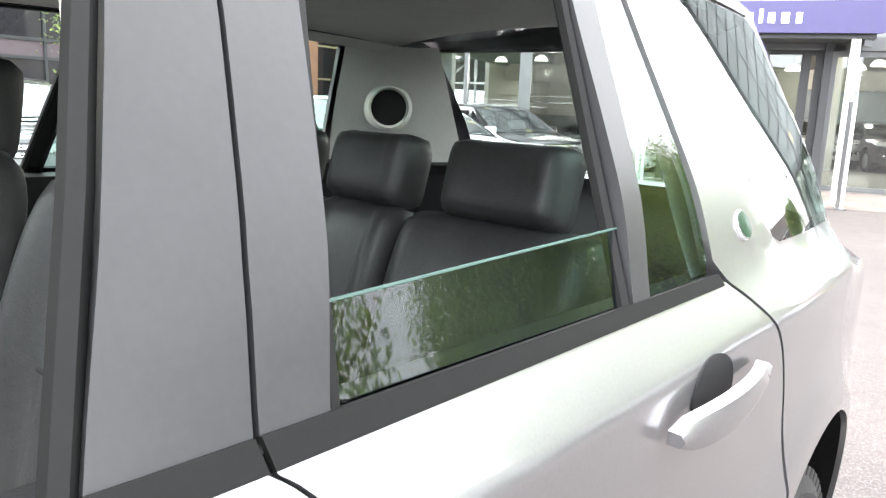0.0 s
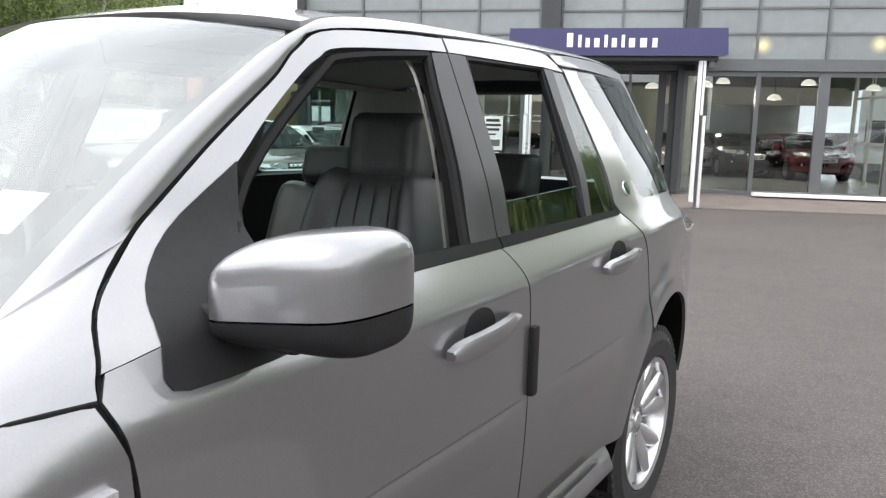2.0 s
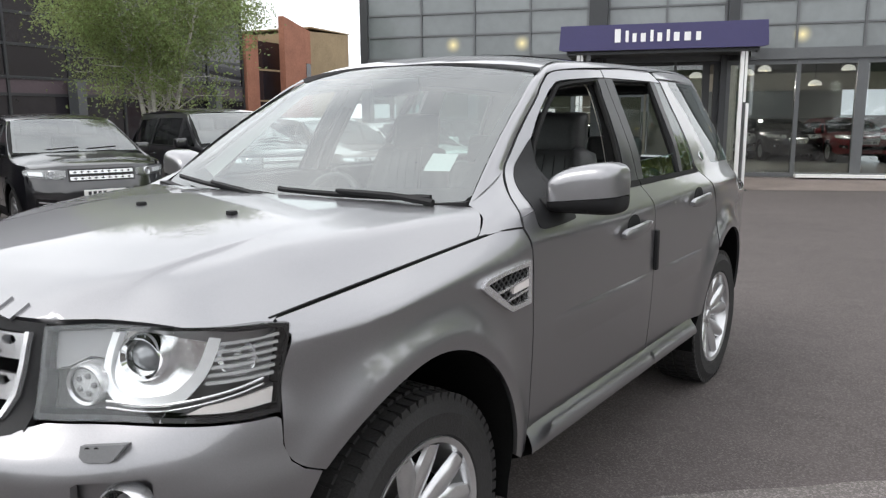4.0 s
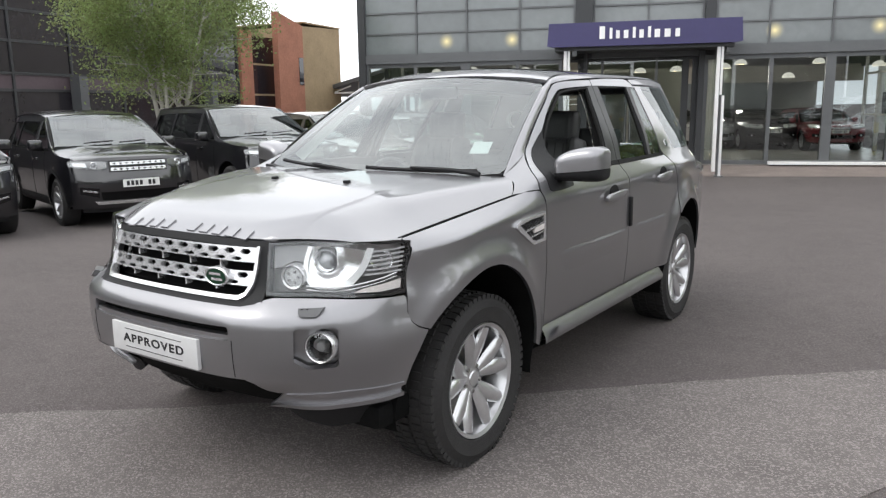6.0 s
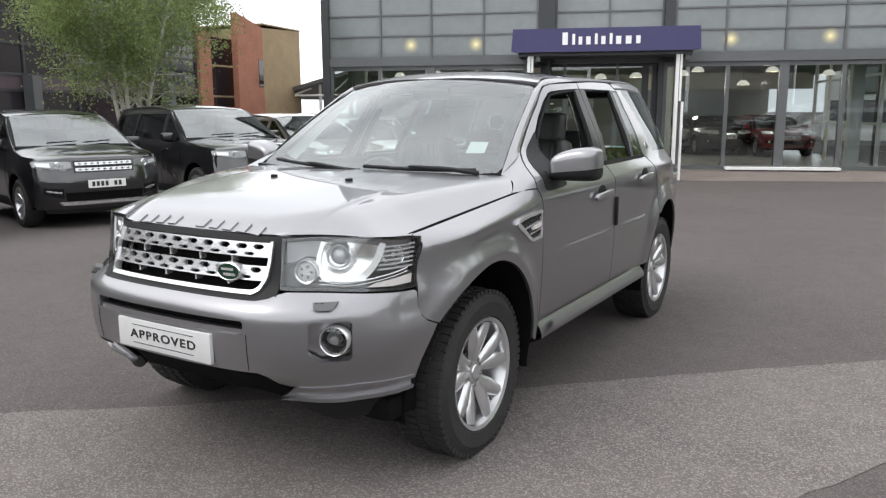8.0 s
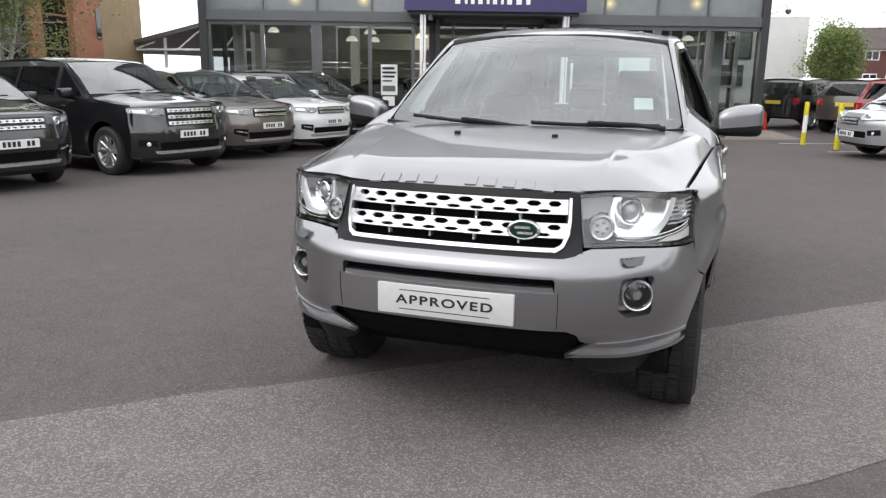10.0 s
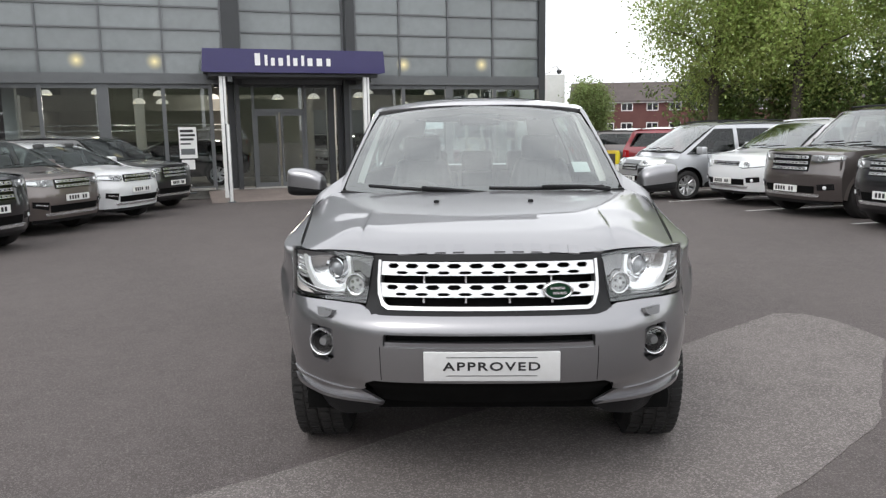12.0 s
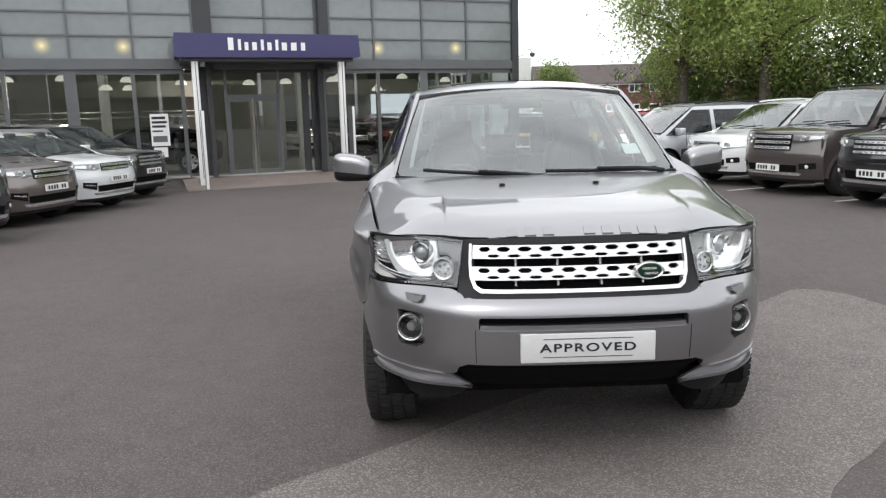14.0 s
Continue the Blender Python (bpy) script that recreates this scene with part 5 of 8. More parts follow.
for k in (1, -1):
    lip = [(0.490, 0.396), (0.56, 0.410), (0.66, 0.421), (0.825, 0.440), (0.99, 0.446), (S_O - 0.004, 0.450), (S_O - 0.008, 0.436), (0.99, 0.430), (0.825, 0.424), (0.66, 0.406), (0.56, 0.397)]
    nose_panel("bumper_lip", [(k * a, b) for a, b in lip], PAINT, out=0.008, parent=bumper, depth=0.022)
    infill = [(0.500, 0.404), (0.56, 0.406), (0.66, 0.416), (0.825, 0.434), (0.99, 0.440), (S_O - 0.008, 0.445), (S_O - 0.006, 0.484), (0.62, 0.484), (0.585, 0.462), (0.54, 0.425)]
    nose_panel("bumper_infill", [(k * a, b) for a, b in infill], PAINT, out=-0.010, parent=bumper, depth=0.01)
    under = [(0.56, 0.40), (0.66, 0.41), (S_O - 0.02, 0.405), (S_O - 0.03, 0.33), (0.80, 0.31), (0.66, 0.33), (0.57, 0.365)]
    nose_panel("bumper_underside", [(k * a, b) for a, b in under], PLASTIC, "black bumper lower edge", out=-0.045, parent=bumper, depth=0.05)
    groove = [(0.608, 0.472), (0.83, 0.488), (S_O - 0.004, 0.488), (S_O - 0.008, 0.475), (0.83, 0.475), (0.64, 0.462)]
    nose_panel("bumper_crease", [(k * a, b) for a, b in groove], PAINT, out=0.006, parent=bumper, depth=0.018)
    # thin dark strip put in for the shading where the middle section creases
    seam = [(0.424, 0.552), (0.4265, 0.552), (0.4265, 0.690), (0.424, 0.690)]
    nose_panel("crease_shade_strip", [(k * a, b) for a, b in seam], SEAL, out=0.0012, parent=bumper, depth=0.004)
    # fog lamp
    fc = Vector(nose(k * FOG_S, 0.66))
    nose_panel("fog_recess", [(k * 0.635, 0.57), (k * 0.83, 0.57), (k * 0.83, 0.75), (k * 0.635, 0.75)], PAINT, "recess round the fog lamp", out=-0.050, parent=bumper)
    m = Matrix.Translation(fc + Vector((-k * 0.006, 0.018, 0.0))) @ pose(0, 0, 0, 0, 0, -90 + k * 17)
    bm = bmesh.new()
    add_lathe(bm, [(0.050, -0.03), (0.051, 0.011), (0.0545, 0.014), (0.058, 0.008), (0.059, -0.03)], 32, m)
    fog = part("fog_lamp", bm, SATIN, bumper, "round fog lamp with a chrome ring")
    bm = bmesh.new()
    add_lathe(bm, [(0.0, -0.04), (0.03, -0.030), (0.045, -0.004), (0.048, 0.0)], 28, m)
    part("reflector", bm, GLOSS, fog)
    bm = bmesh.new()
    add_lathe(bm, [(0.0, 0.004), (0.016, 0.002), (0.020, -0.01), (0.020, -0.035)], 16, m)
    part("bulb_cap", bm, LAMP_GREY, fog)
    bm = bmesh.new()
    add_lathe(bm, [(0.0, 0.012), (0.03, 0.010), (0.048, 0.004)], 28, m)
    lens = part("lens", bm, LAMP_GLASS, fog)
    lens.visible_shadow = False
    # lamp washer cover
    wc = Vector(nose(k * (FOG_S - 0.02), 0.792))
    wm = Matrix.Translation(wc + Vector((0, 0.004, 0.0))) @ pose(0, 0, 0, -14, 0, k * 36) @ Matrix.Diagonal((k, 1, 1, 1))
    bm = bmesh.new()
    add_prism(bm, [(-0.044, 0.010), (0.046, 0.012), (0.026, -0.016), (0.016, -0.021), (-0.032, -0.021), (-0.044, -0.010)], -0.022, 0.04, lambda a, b, h: tuple(wm @ Vector((a, h + 0.35 * b, b))))
    part("lamp_washer", bm, LAMP_MID, bumper, "small headlamp washer cover")
    bm = bmesh.new()
    for dx in (-0.030, -0.012):
        add_lathe(bm, [(0.0, 0.0), (0.006, 0.0), (0.006, -0.01)], 10, wm @ Matrix.Translation((dx, -0.0205, 0.002)) @ pose(0, 0, 0, 0, 0, -90))
    part("washer_nozzle", bm, SEAL, bumper)

# APPROVED plate
plate = box("front_plate", (-0.252, -0.937, 0.560), (0.274, -0.919, 0.676), SILVER_PLATE, car, "white plate reading APPROVED", bevel=0.004)
box("plate_backing", (-0.245, -0.920, 0.566), (0.267, -0.900, 0.670), PLASTIC, plate)
cu = bpy.data.curves.new("lettering", "FONT")
cu.body = "APPROVED"
cu.align_x, cu.align_y = "CENTER", "CENTER"
cu.size, cu.space_character, cu.extrude, cu.offset = 0.058, 1.20, 0.0008, 0.0012
tmp = bpy.data.objects.new("lettering", cu)
scene.collection.objects.link(tmp)
me = bpy.data.meshes.new_from_object(tmp.evaluated_get(bpy.context.evaluated_depsgraph_get()))
bpy.data.objects.remove(tmp)
me.transform(Matrix.Translation((0.011, -0.9382, 0.6180)) @ pose(0, 0, 0, 90) @ Matrix.Diagonal((1.14, 0.80, 1, 1)))
link(me, "lettering", INK, plate, "dark grey capital letters APPROVED")
for z in (0.655, 0.582):
    box("printed_line", (-0.164, -0.9385, z - 0.0012), (0.186, -0.936, z + 0.0012), INK, plate)

# grille
nose_panel("grille_surround", mirrored([(0, 1.030), (S_I - 0.019, 1.022), (S_I - 0.018, 0.86), (S_I - 0.028, 0.81), (S_G - 0.005, 0.792), (0, 0.790)]), PLASTIC, "black grille surround", out=-0.004, holes=[mirrored([(0, 1.004), (S_G - 0.022, 1.002), (S_G - 0.026, 0.87), (S_G - 0.06, 0.828), (0, 0.826)])])
nose_panel("grille_backing", mirrored([(0, 1.015), (S_G, 1.01), (S_G, 0.82), (0, 0.82)]), DARK, "black grille opening", out=-0.07)
half_o = [(0, 0.822), (S_G - 0.072, 0.823), (S_G - 0.040, 0.838), (S_G - 0.012, 0.880), (S_G - 0.002, 0.930), (S_G + 0.004, 1.008)]
half_i = [(0, 0.835), (S_G - 0.076, 0.836), (S_G - 0.050, 0.848), (S_G - 0.027, 0.885), (S_G - 0.018, 0.932), (S_G - 0.012, 1.008)]
u_shape = [(-a, b) for a, b in half_o[::-1]] + half_o[1:] + half_i[::-1] + [(-a, b) for a, b in half_i[1:]]
nose_panel("grille_frame", u_shape, SATIN, "bright silver grille frame", out=0.010, step=0.02, depth=0.03)


def slots(z, n, w, h, shift):
    """Stretched hexagon openings in a row."""
    pitch = 2 * (S_G - 0.035) / n
    out = []
    for i in range(n):
        c = -S_G + 0.035 + pitch * (i + 0.5 + shift)
        if c + w / 2 > S_G - 0.04:
            continue
        out.append([(c - w / 2, z), (c - w / 4, z - h / 2), (c + w / 4, z - h / 2), (c + w / 2, z), (c + w / 4, z + h / 2), (c - w / 4, z + h / 2)])
    return out


for z in (0.975, 0.893):
    holes = slots(z + 0.011, 10, 0.062, 0.019, 0.0) + slots(z - 0.015, 10, 0.060, 0.012, 0.5)
    nose_panel("grille_bar", [(-S_G + 0.018, z - 0.026), (S_G - 0.018, z - 0.026), (S_G - 0.016, z + 0.026), (-S_G + 0.016, z + 0.026)], SATIN, "bright perforated grille bar", out=0.002, step=0.03, depth=0.022, holes=holes)
for i in range(4):
    x = (i - 1.5) * 0.175
    for z0, z1 in ((0.919, 0.949), (0.842, 0.867)):
        a = nose(x, (z0 + z1) / 2, -0.012)
        box("grille_strut", (a[0] - 0.004, a[1], z0), (a[0] + 0.004, a[1] + 0.03, z1), SATIN, car)
mb = Matrix.Translation(Vector(nose(0.283, 0.893, 0.016))) @ pose(0, 0, 0, 0, 0, -90 + 5)
bm = bmesh.new()
vs = add_lathe(bm, [(0.0, 0.004), (0.046, 0.003), (0.052, 0.007), (0.058, 0.004), (0.058, -0.02)], 36)
bmesh.ops.transform(bm, matrix=mb @ Matrix.Diagonal((1, 1.05, 0.62, 1)), verts=vs)
badge = part("grille_badge", bm, SATIN, car, "oval badge with a bright rim")
bm = bmesh.new()
vs = add_lathe(bm, [(0.0, 0.0062), (0.046, 0.0055)], 36)
bmesh.ops.transform(bm, matrix=mb @ Matrix.Diagonal((1, 1.05, 0.62, 1)), verts=vs)
part("badge_face", bm, GREEN_BADGE, badge)
bm = bmesh.new()
for zz, w0, w1 in ((0.010, -0.032, 0.026), (-0.010, -0.022, 0.034)):
    vs = add_box(bm, (0.0066, w0, zz - 0.005), (0.0074, w1, zz + 0.005))
    bmesh.ops.transform(bm, matrix=mb, verts=vs)
part("badge_mark", bm, SATIN, badge)
# raised marks along the bonnet edge, plain bars
for i in range(10):
    if i == 4:
        continue
    x = -0.335 + i * 0.0735 + (0.018 if i > 4 else 0)
    bm = bmesh.new()
    q = [Vector(bonnet(x + sx, yy)) for sx, yy in ((-0.022, -0.758), (0.022, -0.758), (0.019, -0.712), (-0.019, -0.712))]
    up = (q[1] - q[0]).cross(q[3] - q[0]).normalized()
    lo = [bm.verts.new(v - up * 0.002) for v in q]
    hi = [bm.verts.new(v + up * h) for v, h in zip(q, (0.005, 0.005, 0.006, 0.006))]
    bm.faces.new(hi)
    for j in range(4):
        bm.faces.new((lo[j], lo[(j + 1) % 4], hi[(j + 1) % 4], hi[j]))
    part("bonnet_mark", bm, PAINT, hood, "raised grey bonnet lettering as plain bars", smooth=0)

# headlamps
lamp_out = [(S_I - 0.018, 1.018), (S_I - 0.016, 0.838), (S_I + 0.05, 0.836), (S_O - 0.05, 0.825), (S_O + 0.015, 0.828), (S_O + 0.024, 0.90), (S_O + 0.038, 0.96), (S_O + 0.048, 0.995), (S_O + 0.050, 1.016), (S_O - 0.01, 1.024), (S_O - 0.12, 1.026), (S_I + 0.1, 1.022)]
LAMP_CHROME = material("vacuum-plated reflector", (0.93, 0.93, 0.94), 0.24, metal=1.0, vary=0.05, scale=40)
PROJECTOR = material("lamp lens grey", (0.35, 0.36, 0.38), 0.04, metal=0.3, coat=1.0)
FROSTED = material("frosted lens", (0.62, 0.63, 0.64), 0.25, coat=1.0, vary=0.15, scale=60)
RIBBED = material("clear ribbed lens", (0.70, 0.71, 0.72), 0.18, metal=0.5, vary=0.1, scale=40)
lamp_in = [(S_I - 0.010, 1.010), (S_I - 0.007, 0.848), (S_I + 0.05, 0.846), (S_O - 0.05, 0.834), (S_O + 0.009, 0.836), (S_O + 0.018, 0.90), (S_O + 0.032, 0.96), (S_O + 0.041, 0.992), (S_O + 0.036, 1.008), (S_O - 0.02, 1.016), (S_O - 0.12, 1.019), (S_I + 0.1, 1.013)]
for k in (1, -1):
    o = [(k * a, b) for a, b in lamp_out]

    def sk(pts):
        return [(k * a, b) for a, b in pts]

    lamp = nose_panel("headlamp", o, LAMP_MID, "clear headlamp with projector and round daytime lamp", out=-0.066, depth=0.0)
    nose_panel("lamp_edge", o, GLOSS, "black lamp edge", out=-0.002, holes=[sk(lamp_in)], depth=0.05, step=0.025, parent=lamp)
    lens = nose_panel("lens", o, LAMP_GLASS, "clear lens", out=0.004, depth=0.004, step=0.05, parent=lamp)
    lens.visible_shadow = False
    sp, pz = 0.818, 0.951
    # grey shelf behind the daytime lamp
    nose_panel("upper_panel", sk([(S_I + 0.002, 1.008), (0.735, 1.004), (0.705, 0.945), (0.66, 0.950), (0.60, 0.930), (S_I + 0.002, 0.925)]), LAMP_GREY, out=-0.030, parent=lamp, depth=0.02)
    # bright bowl round the projector
    bowl = soft([(0.742, 1.000), (0.716, 0.945), (0.712, 0.900), (0.735, 0.872), (0.80, 0.862), (0.868, 0.868), (0.905, 0.900), (0.930, 0.945), (0.950, 0.998)], 4)
    pc = Vector(nose(k * sp, pz, -0.060))

    def bowl_surf(a, b):
        p = Vector(nose(a, b, -0.026))
        d = math.hypot((abs(a) - sp) / 0.115, (b - pz) / 0.085)
        n = Vector(nose(a, b, -0.036)) - p
        return tuple(p + n * 3.6 * (1 - min(d, 1.0) ** 2))

    panel("reflector", sk(bowl), bowl_surf, (0, -1, 0.05), LAMP_CHROME, lamp, "bright hollow reflector", step=0.014, depth=0.01)
    hook = soft([(0.728, 1.003), (0.702, 0.945), (0.704, 0.893), (0.735, 0.860), (0.80, 0.853), (0.872, 0.862), (0.914, 0.897), (0.945, 0.943), (0.968, 1.002)], 3)
    hook += soft([(0.944, 1.002), (0.920, 0.945), (0.893, 0.910), (0.858, 0.884), (0.80, 0.874), (0.750, 0.880), (0.724, 0.905), (0.722, 0.945), (0.748, 1.003)], 3)
    nose_panel("bright_hook", sk(hook), REFLECTOR, out=-0.016, parent=lamp, step=0.016, depth=0.02)
    m = Matrix.Translation(pc) @ pose(0, 0, 0, 0, 0, -90 + k * 26)
    bm = bmesh.new()
    add_lathe(bm, [(0.038, 0.030), (0.045, 0.040), (0.051, 0.030), (0.055, -0.01)], 32, m)
    part("projector_ring", bm, CHROME, lamp)
    bm = bmesh.new()
    add_lathe(bm, [(0.0, 0.036), (0.018, 0.032), (0.032, 0.018), (0.039, 0.0)], 28, m)
    part("projector_lens", bm, PROJECTOR, lamp)
    # two bright rods under the bowl
    for dz, r in ((0.0, 0.0034), (-0.012, 0.0024)):
        bm = bmesh.new()
        add_tube(bm, [nose(k * a, b + dz, -0.014) for a, b in soft([(0.708, 0.864), (0.80, 0.858), (0.872, 0.864), (0.98, 0.886), (1.048, 0.902)], 4)], r, 6)
        part("bright_rod", bm, SATIN, lamp, smooth=60)
    # ribbed indicator with its round bowl
    nose_panel("indicator_back", sk([(0.958, 0.998), (1.096, 1.006), (1.075, 0.904), (0.930, 0.892)]), LAMP_GREY, out=-0.044, parent=lamp, depth=0.0)
    ic = Vector(nose(k * 1.000, 0.953, -0.034))
    m = Matrix.Translation(ic) @ pose(0, 0, 0, 0, 0, -90 + k * 42)
    bm = bmesh.new()
    add_lathe(bm, [(0.006, -0.026), (0.022, -0.018), (0.038, 0.004), (0.042, 0.006), (0.043, -0.01)], 28, m)
    part("indicator_bowl", bm, LAMP_CHROME, lamp)
    bm = bmesh.new()
    add_lathe(bm, [(0.0, 0.012), (0.008, 0.006), (0.009, -0.026)], 12, m)
    part("indicator_bulb", bm, FROSTED, lamp)
    for i in range(6):
        z = 0.906 + i * 0.0165
        a0, a1 = 0.930 + 0.006 * i, 1.073 + 0.0036 * i
        nose_panel("lamp_rib", sk([(a0, z - 0.006), (a1, z), (a1, z + 0.0065), (a0, z + 0.0005)]), RIBBED, out=-0.016, parent=lamp, depth=0.010, step=0.05)
    side_r = [(0.872, 0.838), (0.920, 0.860), (1.072, 0.884), (1.066, 0.842), (0.98, 0.836)]
    nose_panel("side_reflector", sk(side_r), LAMP_BLACK, out=-0.020, parent=lamp, depth=0.02)
    nose_panel("side_marker", sk([(0.886, 0.841), (0.924, 0.857), (1.068, 0.879), (1.062, 0.846), (0.98, 0.840)]), AMBER, "white reflector strip", out=-0.014, parent=lamp, depth=0.008)
    # round daytime lamp
    dc = Vector(nose(k * 0.664, 0.895, -0.042))
    m = Matrix.Translation(dc) @ pose(0, 0, 0, 0, 0, -90 + k * 20)
    bm = bmesh.new()
    add_lathe(bm, [(0.037, 0.028), (0.043, 0.032), (0.048, 0.025), (0.049, -0.03)], 32, m)
    part("daytime_ring", bm, SATIN, lamp)
    bm = bmesh.new()
    add_lathe(bm, [(0.0, 0.024), (0.023, 0.022), (0.038, 0.018)], 28, m)
    part("daytime_lens", bm, FROSTED, lamp)
    bm = bmesh.new()
    for i in range(5):
        a = 2 * math.pi * i / 5
        add_lathe(bm, [(0.0, 0.028), (0.006, 0.0265), (0.007, 0.022)], 10, m @ Matrix.Translation((0, 0.020 * math.cos(a), 0.020 * math.sin(a))))
    part("led", bm, LAMP_GREY, lamp)

# side vents in the wings
for k, surf, out in ((1, left, (1, 0, 0)), (-1, right, (-1, 0, 0))):
    def vent_s(y, z, o=0.0):
        return tuple(Vector(surf(y, z)) + Vector(out) * o)
    vo = soft([(0.195, 0.992), (0.21, 1.008), (0.30, 1.018), (0.455, 1.027)], 3) + [(0.458, 0.895)] + soft([(0.36, 0.892), (0.33, 0.90), (0.20, 0.978), (0.195, 0.992)], 3)[:-1]
    vi = [(0.215, 0.994), (0.30, 1.006), (0.435, 1.012), (0.435, 0.91), (0.36, 0.906), (0.335, 0.914)]
    vent = panel("wing_vent", vo, lambda y, z: vent_s(y, z, 0.014), out, SATIN, car, "silver side vent with honeycomb mesh and repeater lamp", step=0.02, depth=0.03, holes=[vi])
    panel("vent_back", vo, lambda y, z: vent_s(y, z, 0.001), out, DARK, vent, step=0.05, depth=0.0)
    bm = bmesh.new()
    for i in range(12):
        y0 = 0.16 + i * 0.026
        for sgn in (1, -1):
            pts = []
            for j in range(14):
                y, z = y0 + (j * 0.010 if sgn > 0 else 0.13 - j * 0.010), 0.898 + j * 0.0092
                if bool(inside(vi, np.array([[y, z]]))[0]):
                    pts.append(vent_s(y, z, 0.007))
            if len(pts) > 1:
                add_tube(bm, pts, 0.0022, 4)
    part("vent_mesh", bm, LAMP_BLACK, vent, "dark honeycomb mesh")
    panel("repeater", [(0.345, 0.945), (0.436, 0.952), (0.436, 0.975), (0.35, 0.966)], lambda y, z: vent_s(y, z, 0.015), out, AMBER, vent, "pale side repeater lamp", step=0.02, depth=0.012)
    panel("vent_bar", [(0.262, 0.957), (0.436, 0.977), (0.436, 0.983), (0.258, 0.963)], lambda y, z: vent_s(y, z, 0.015), out, SATIN, vent, step=0.03)
    panel("vent_bar", [(0.322, 0.926), (0.436, 0.941), (0.436, 0.947), (0.318, 0.931)], lambda y, z: vent_s(y, z, 0.015), out, SATIN, vent, step=0.03)
    bm = bmesh.new()
    vs = add_lathe(bm, [(0.0, 0.007), (0.018, 0.006), (0.024, 0.003), (0.025, -0.003)], 24)
    bmesh.ops.transform(bm, matrix=Matrix.Translation(surf(2.305, 1.251)) @ pose(0, 0, 0, 0, -k * 24, 0 if k > 0 else 180), verts=vs)
    rb = part("pillar_badge", bm, SATIN, car, "small round badge")
    bm = bmesh.new()
    vs = add_lathe(bm, [(0.0, 0.0078), (0.0205, 0.0066)], 24)
    bmesh.ops.transform(bm, matrix=Matrix.Translation(surf(2.305, 1.251)) @ pose(0, 0, 0, 0, -k * 24, 0 if k > 0 else 180), verts=vs)
    part("badge_face", bm, GREEN_BADGE, rb)

# door mirrors
for k in (1, -1):
    def mirror_shell(lower):
        bm = bmesh.new()
        rows = []
        for i in range(31):
            a = -math.cos(math.pi * i / 30)
            g = max(1 - (-a) ** 2.6, 0.0) ** (1 / 2.2) if a < 0 else 1.0 - 0.20 * a ** 4
            row = []
            for j in range(120):
                t = 2 * math.pi * j / 120
                ca, sa = math.cos(t), math.sin(t)
                rx = abs(ca) ** 0.40 * (1 if ca > 0 else -1)
                rz = abs(sa) ** 0.42 if sa > 0 else -0.90 * abs(sa) ** 0.26
                rx *= max(g, 0.0004) ** 0.38
                rz *= max(g, 0.0004) ** 0.50
                row.append(bm.verts.new((k * (1.026 + rx * 0.115), 0.713 + a * (0.085 if a < 0 else 0.066) + 0.022 * rx, 1.218 + (0.018 if rz > 0 else 0.018 + 0.022 * max(rz, -1.0)) * rx + rz * 0.083 - 0.010 * max(rx, 0) ** 2 * max(rz, 0) - 0.026 * max(-rx, 0) ** 2 * max(rz, 0))))
            rows.append(row)
        for p, q in zip(rows, rows[1:]):
            for j in range(120):
                bm.faces.new((p[j], p[(j + 1) % 120], q[(j + 1) % 120], q[j]))
        bm.faces.new(rows[0])
        bm.faces.new(rows[-1])
        bmesh.ops.bisect_plane(bm, geom=bm.verts[:] + bm.edges[:] + bm.faces[:], plane_co=(k * 1.03, 0, 1.194 - (0.003 if lower else 0)), plane_no=(-0.10 * k, 0, 1), clear_inner=not lower, clear_outer=lower)
        return bm

    mir = part("door_mirror", mirror_shell(False), PAINT, car, "door mirror with a grey cap and black underside", smooth=85)
    part("mirror_base", mirror_shell(True), PLASTIC, mir, "black lower shell", smooth=85)
    bm = bmesh.new()
    add_prism(bm, [(0.850, 1.118), (0.885, 1.140), (0.93, 1.148), (1.06, 1.150), (1.06, 1.192), (0.93, 1.190), (0.850, 1.196)], 0.640, 0.735, lambda a, b, h: (k * a, h + 0.03 * (a - 0.85), b))
    bmesh.ops.bevel(bm, geom=bm.edges[:], offset=0.008, segments=2, profile=0.6, affect="EDGES")
    part("mirror_arm", bm, PLASTIC, mir, "black mirror arm", smooth=75)
    bm = bmesh.new()
    add_box(bm, (min(k * 0.935, k * 1.115), 0.783, 1.172), (max(k * 0.935, k * 1.115), 0.790, 1.272), 0.002)
    part("mirror_glass", bm, material("mirror", (0.9, 0.9, 0.9), 0.02, metal=1.0), mir)
    bm = bmesh.new()
    add_box(bm, (min(k * 0.925, k * 1.125), 0.758, 1.164), (max(k * 0.925, k * 1.125), 0.786, 1.280), 0.012)
    part("mirror_rim", bm, PLASTIC, mir)

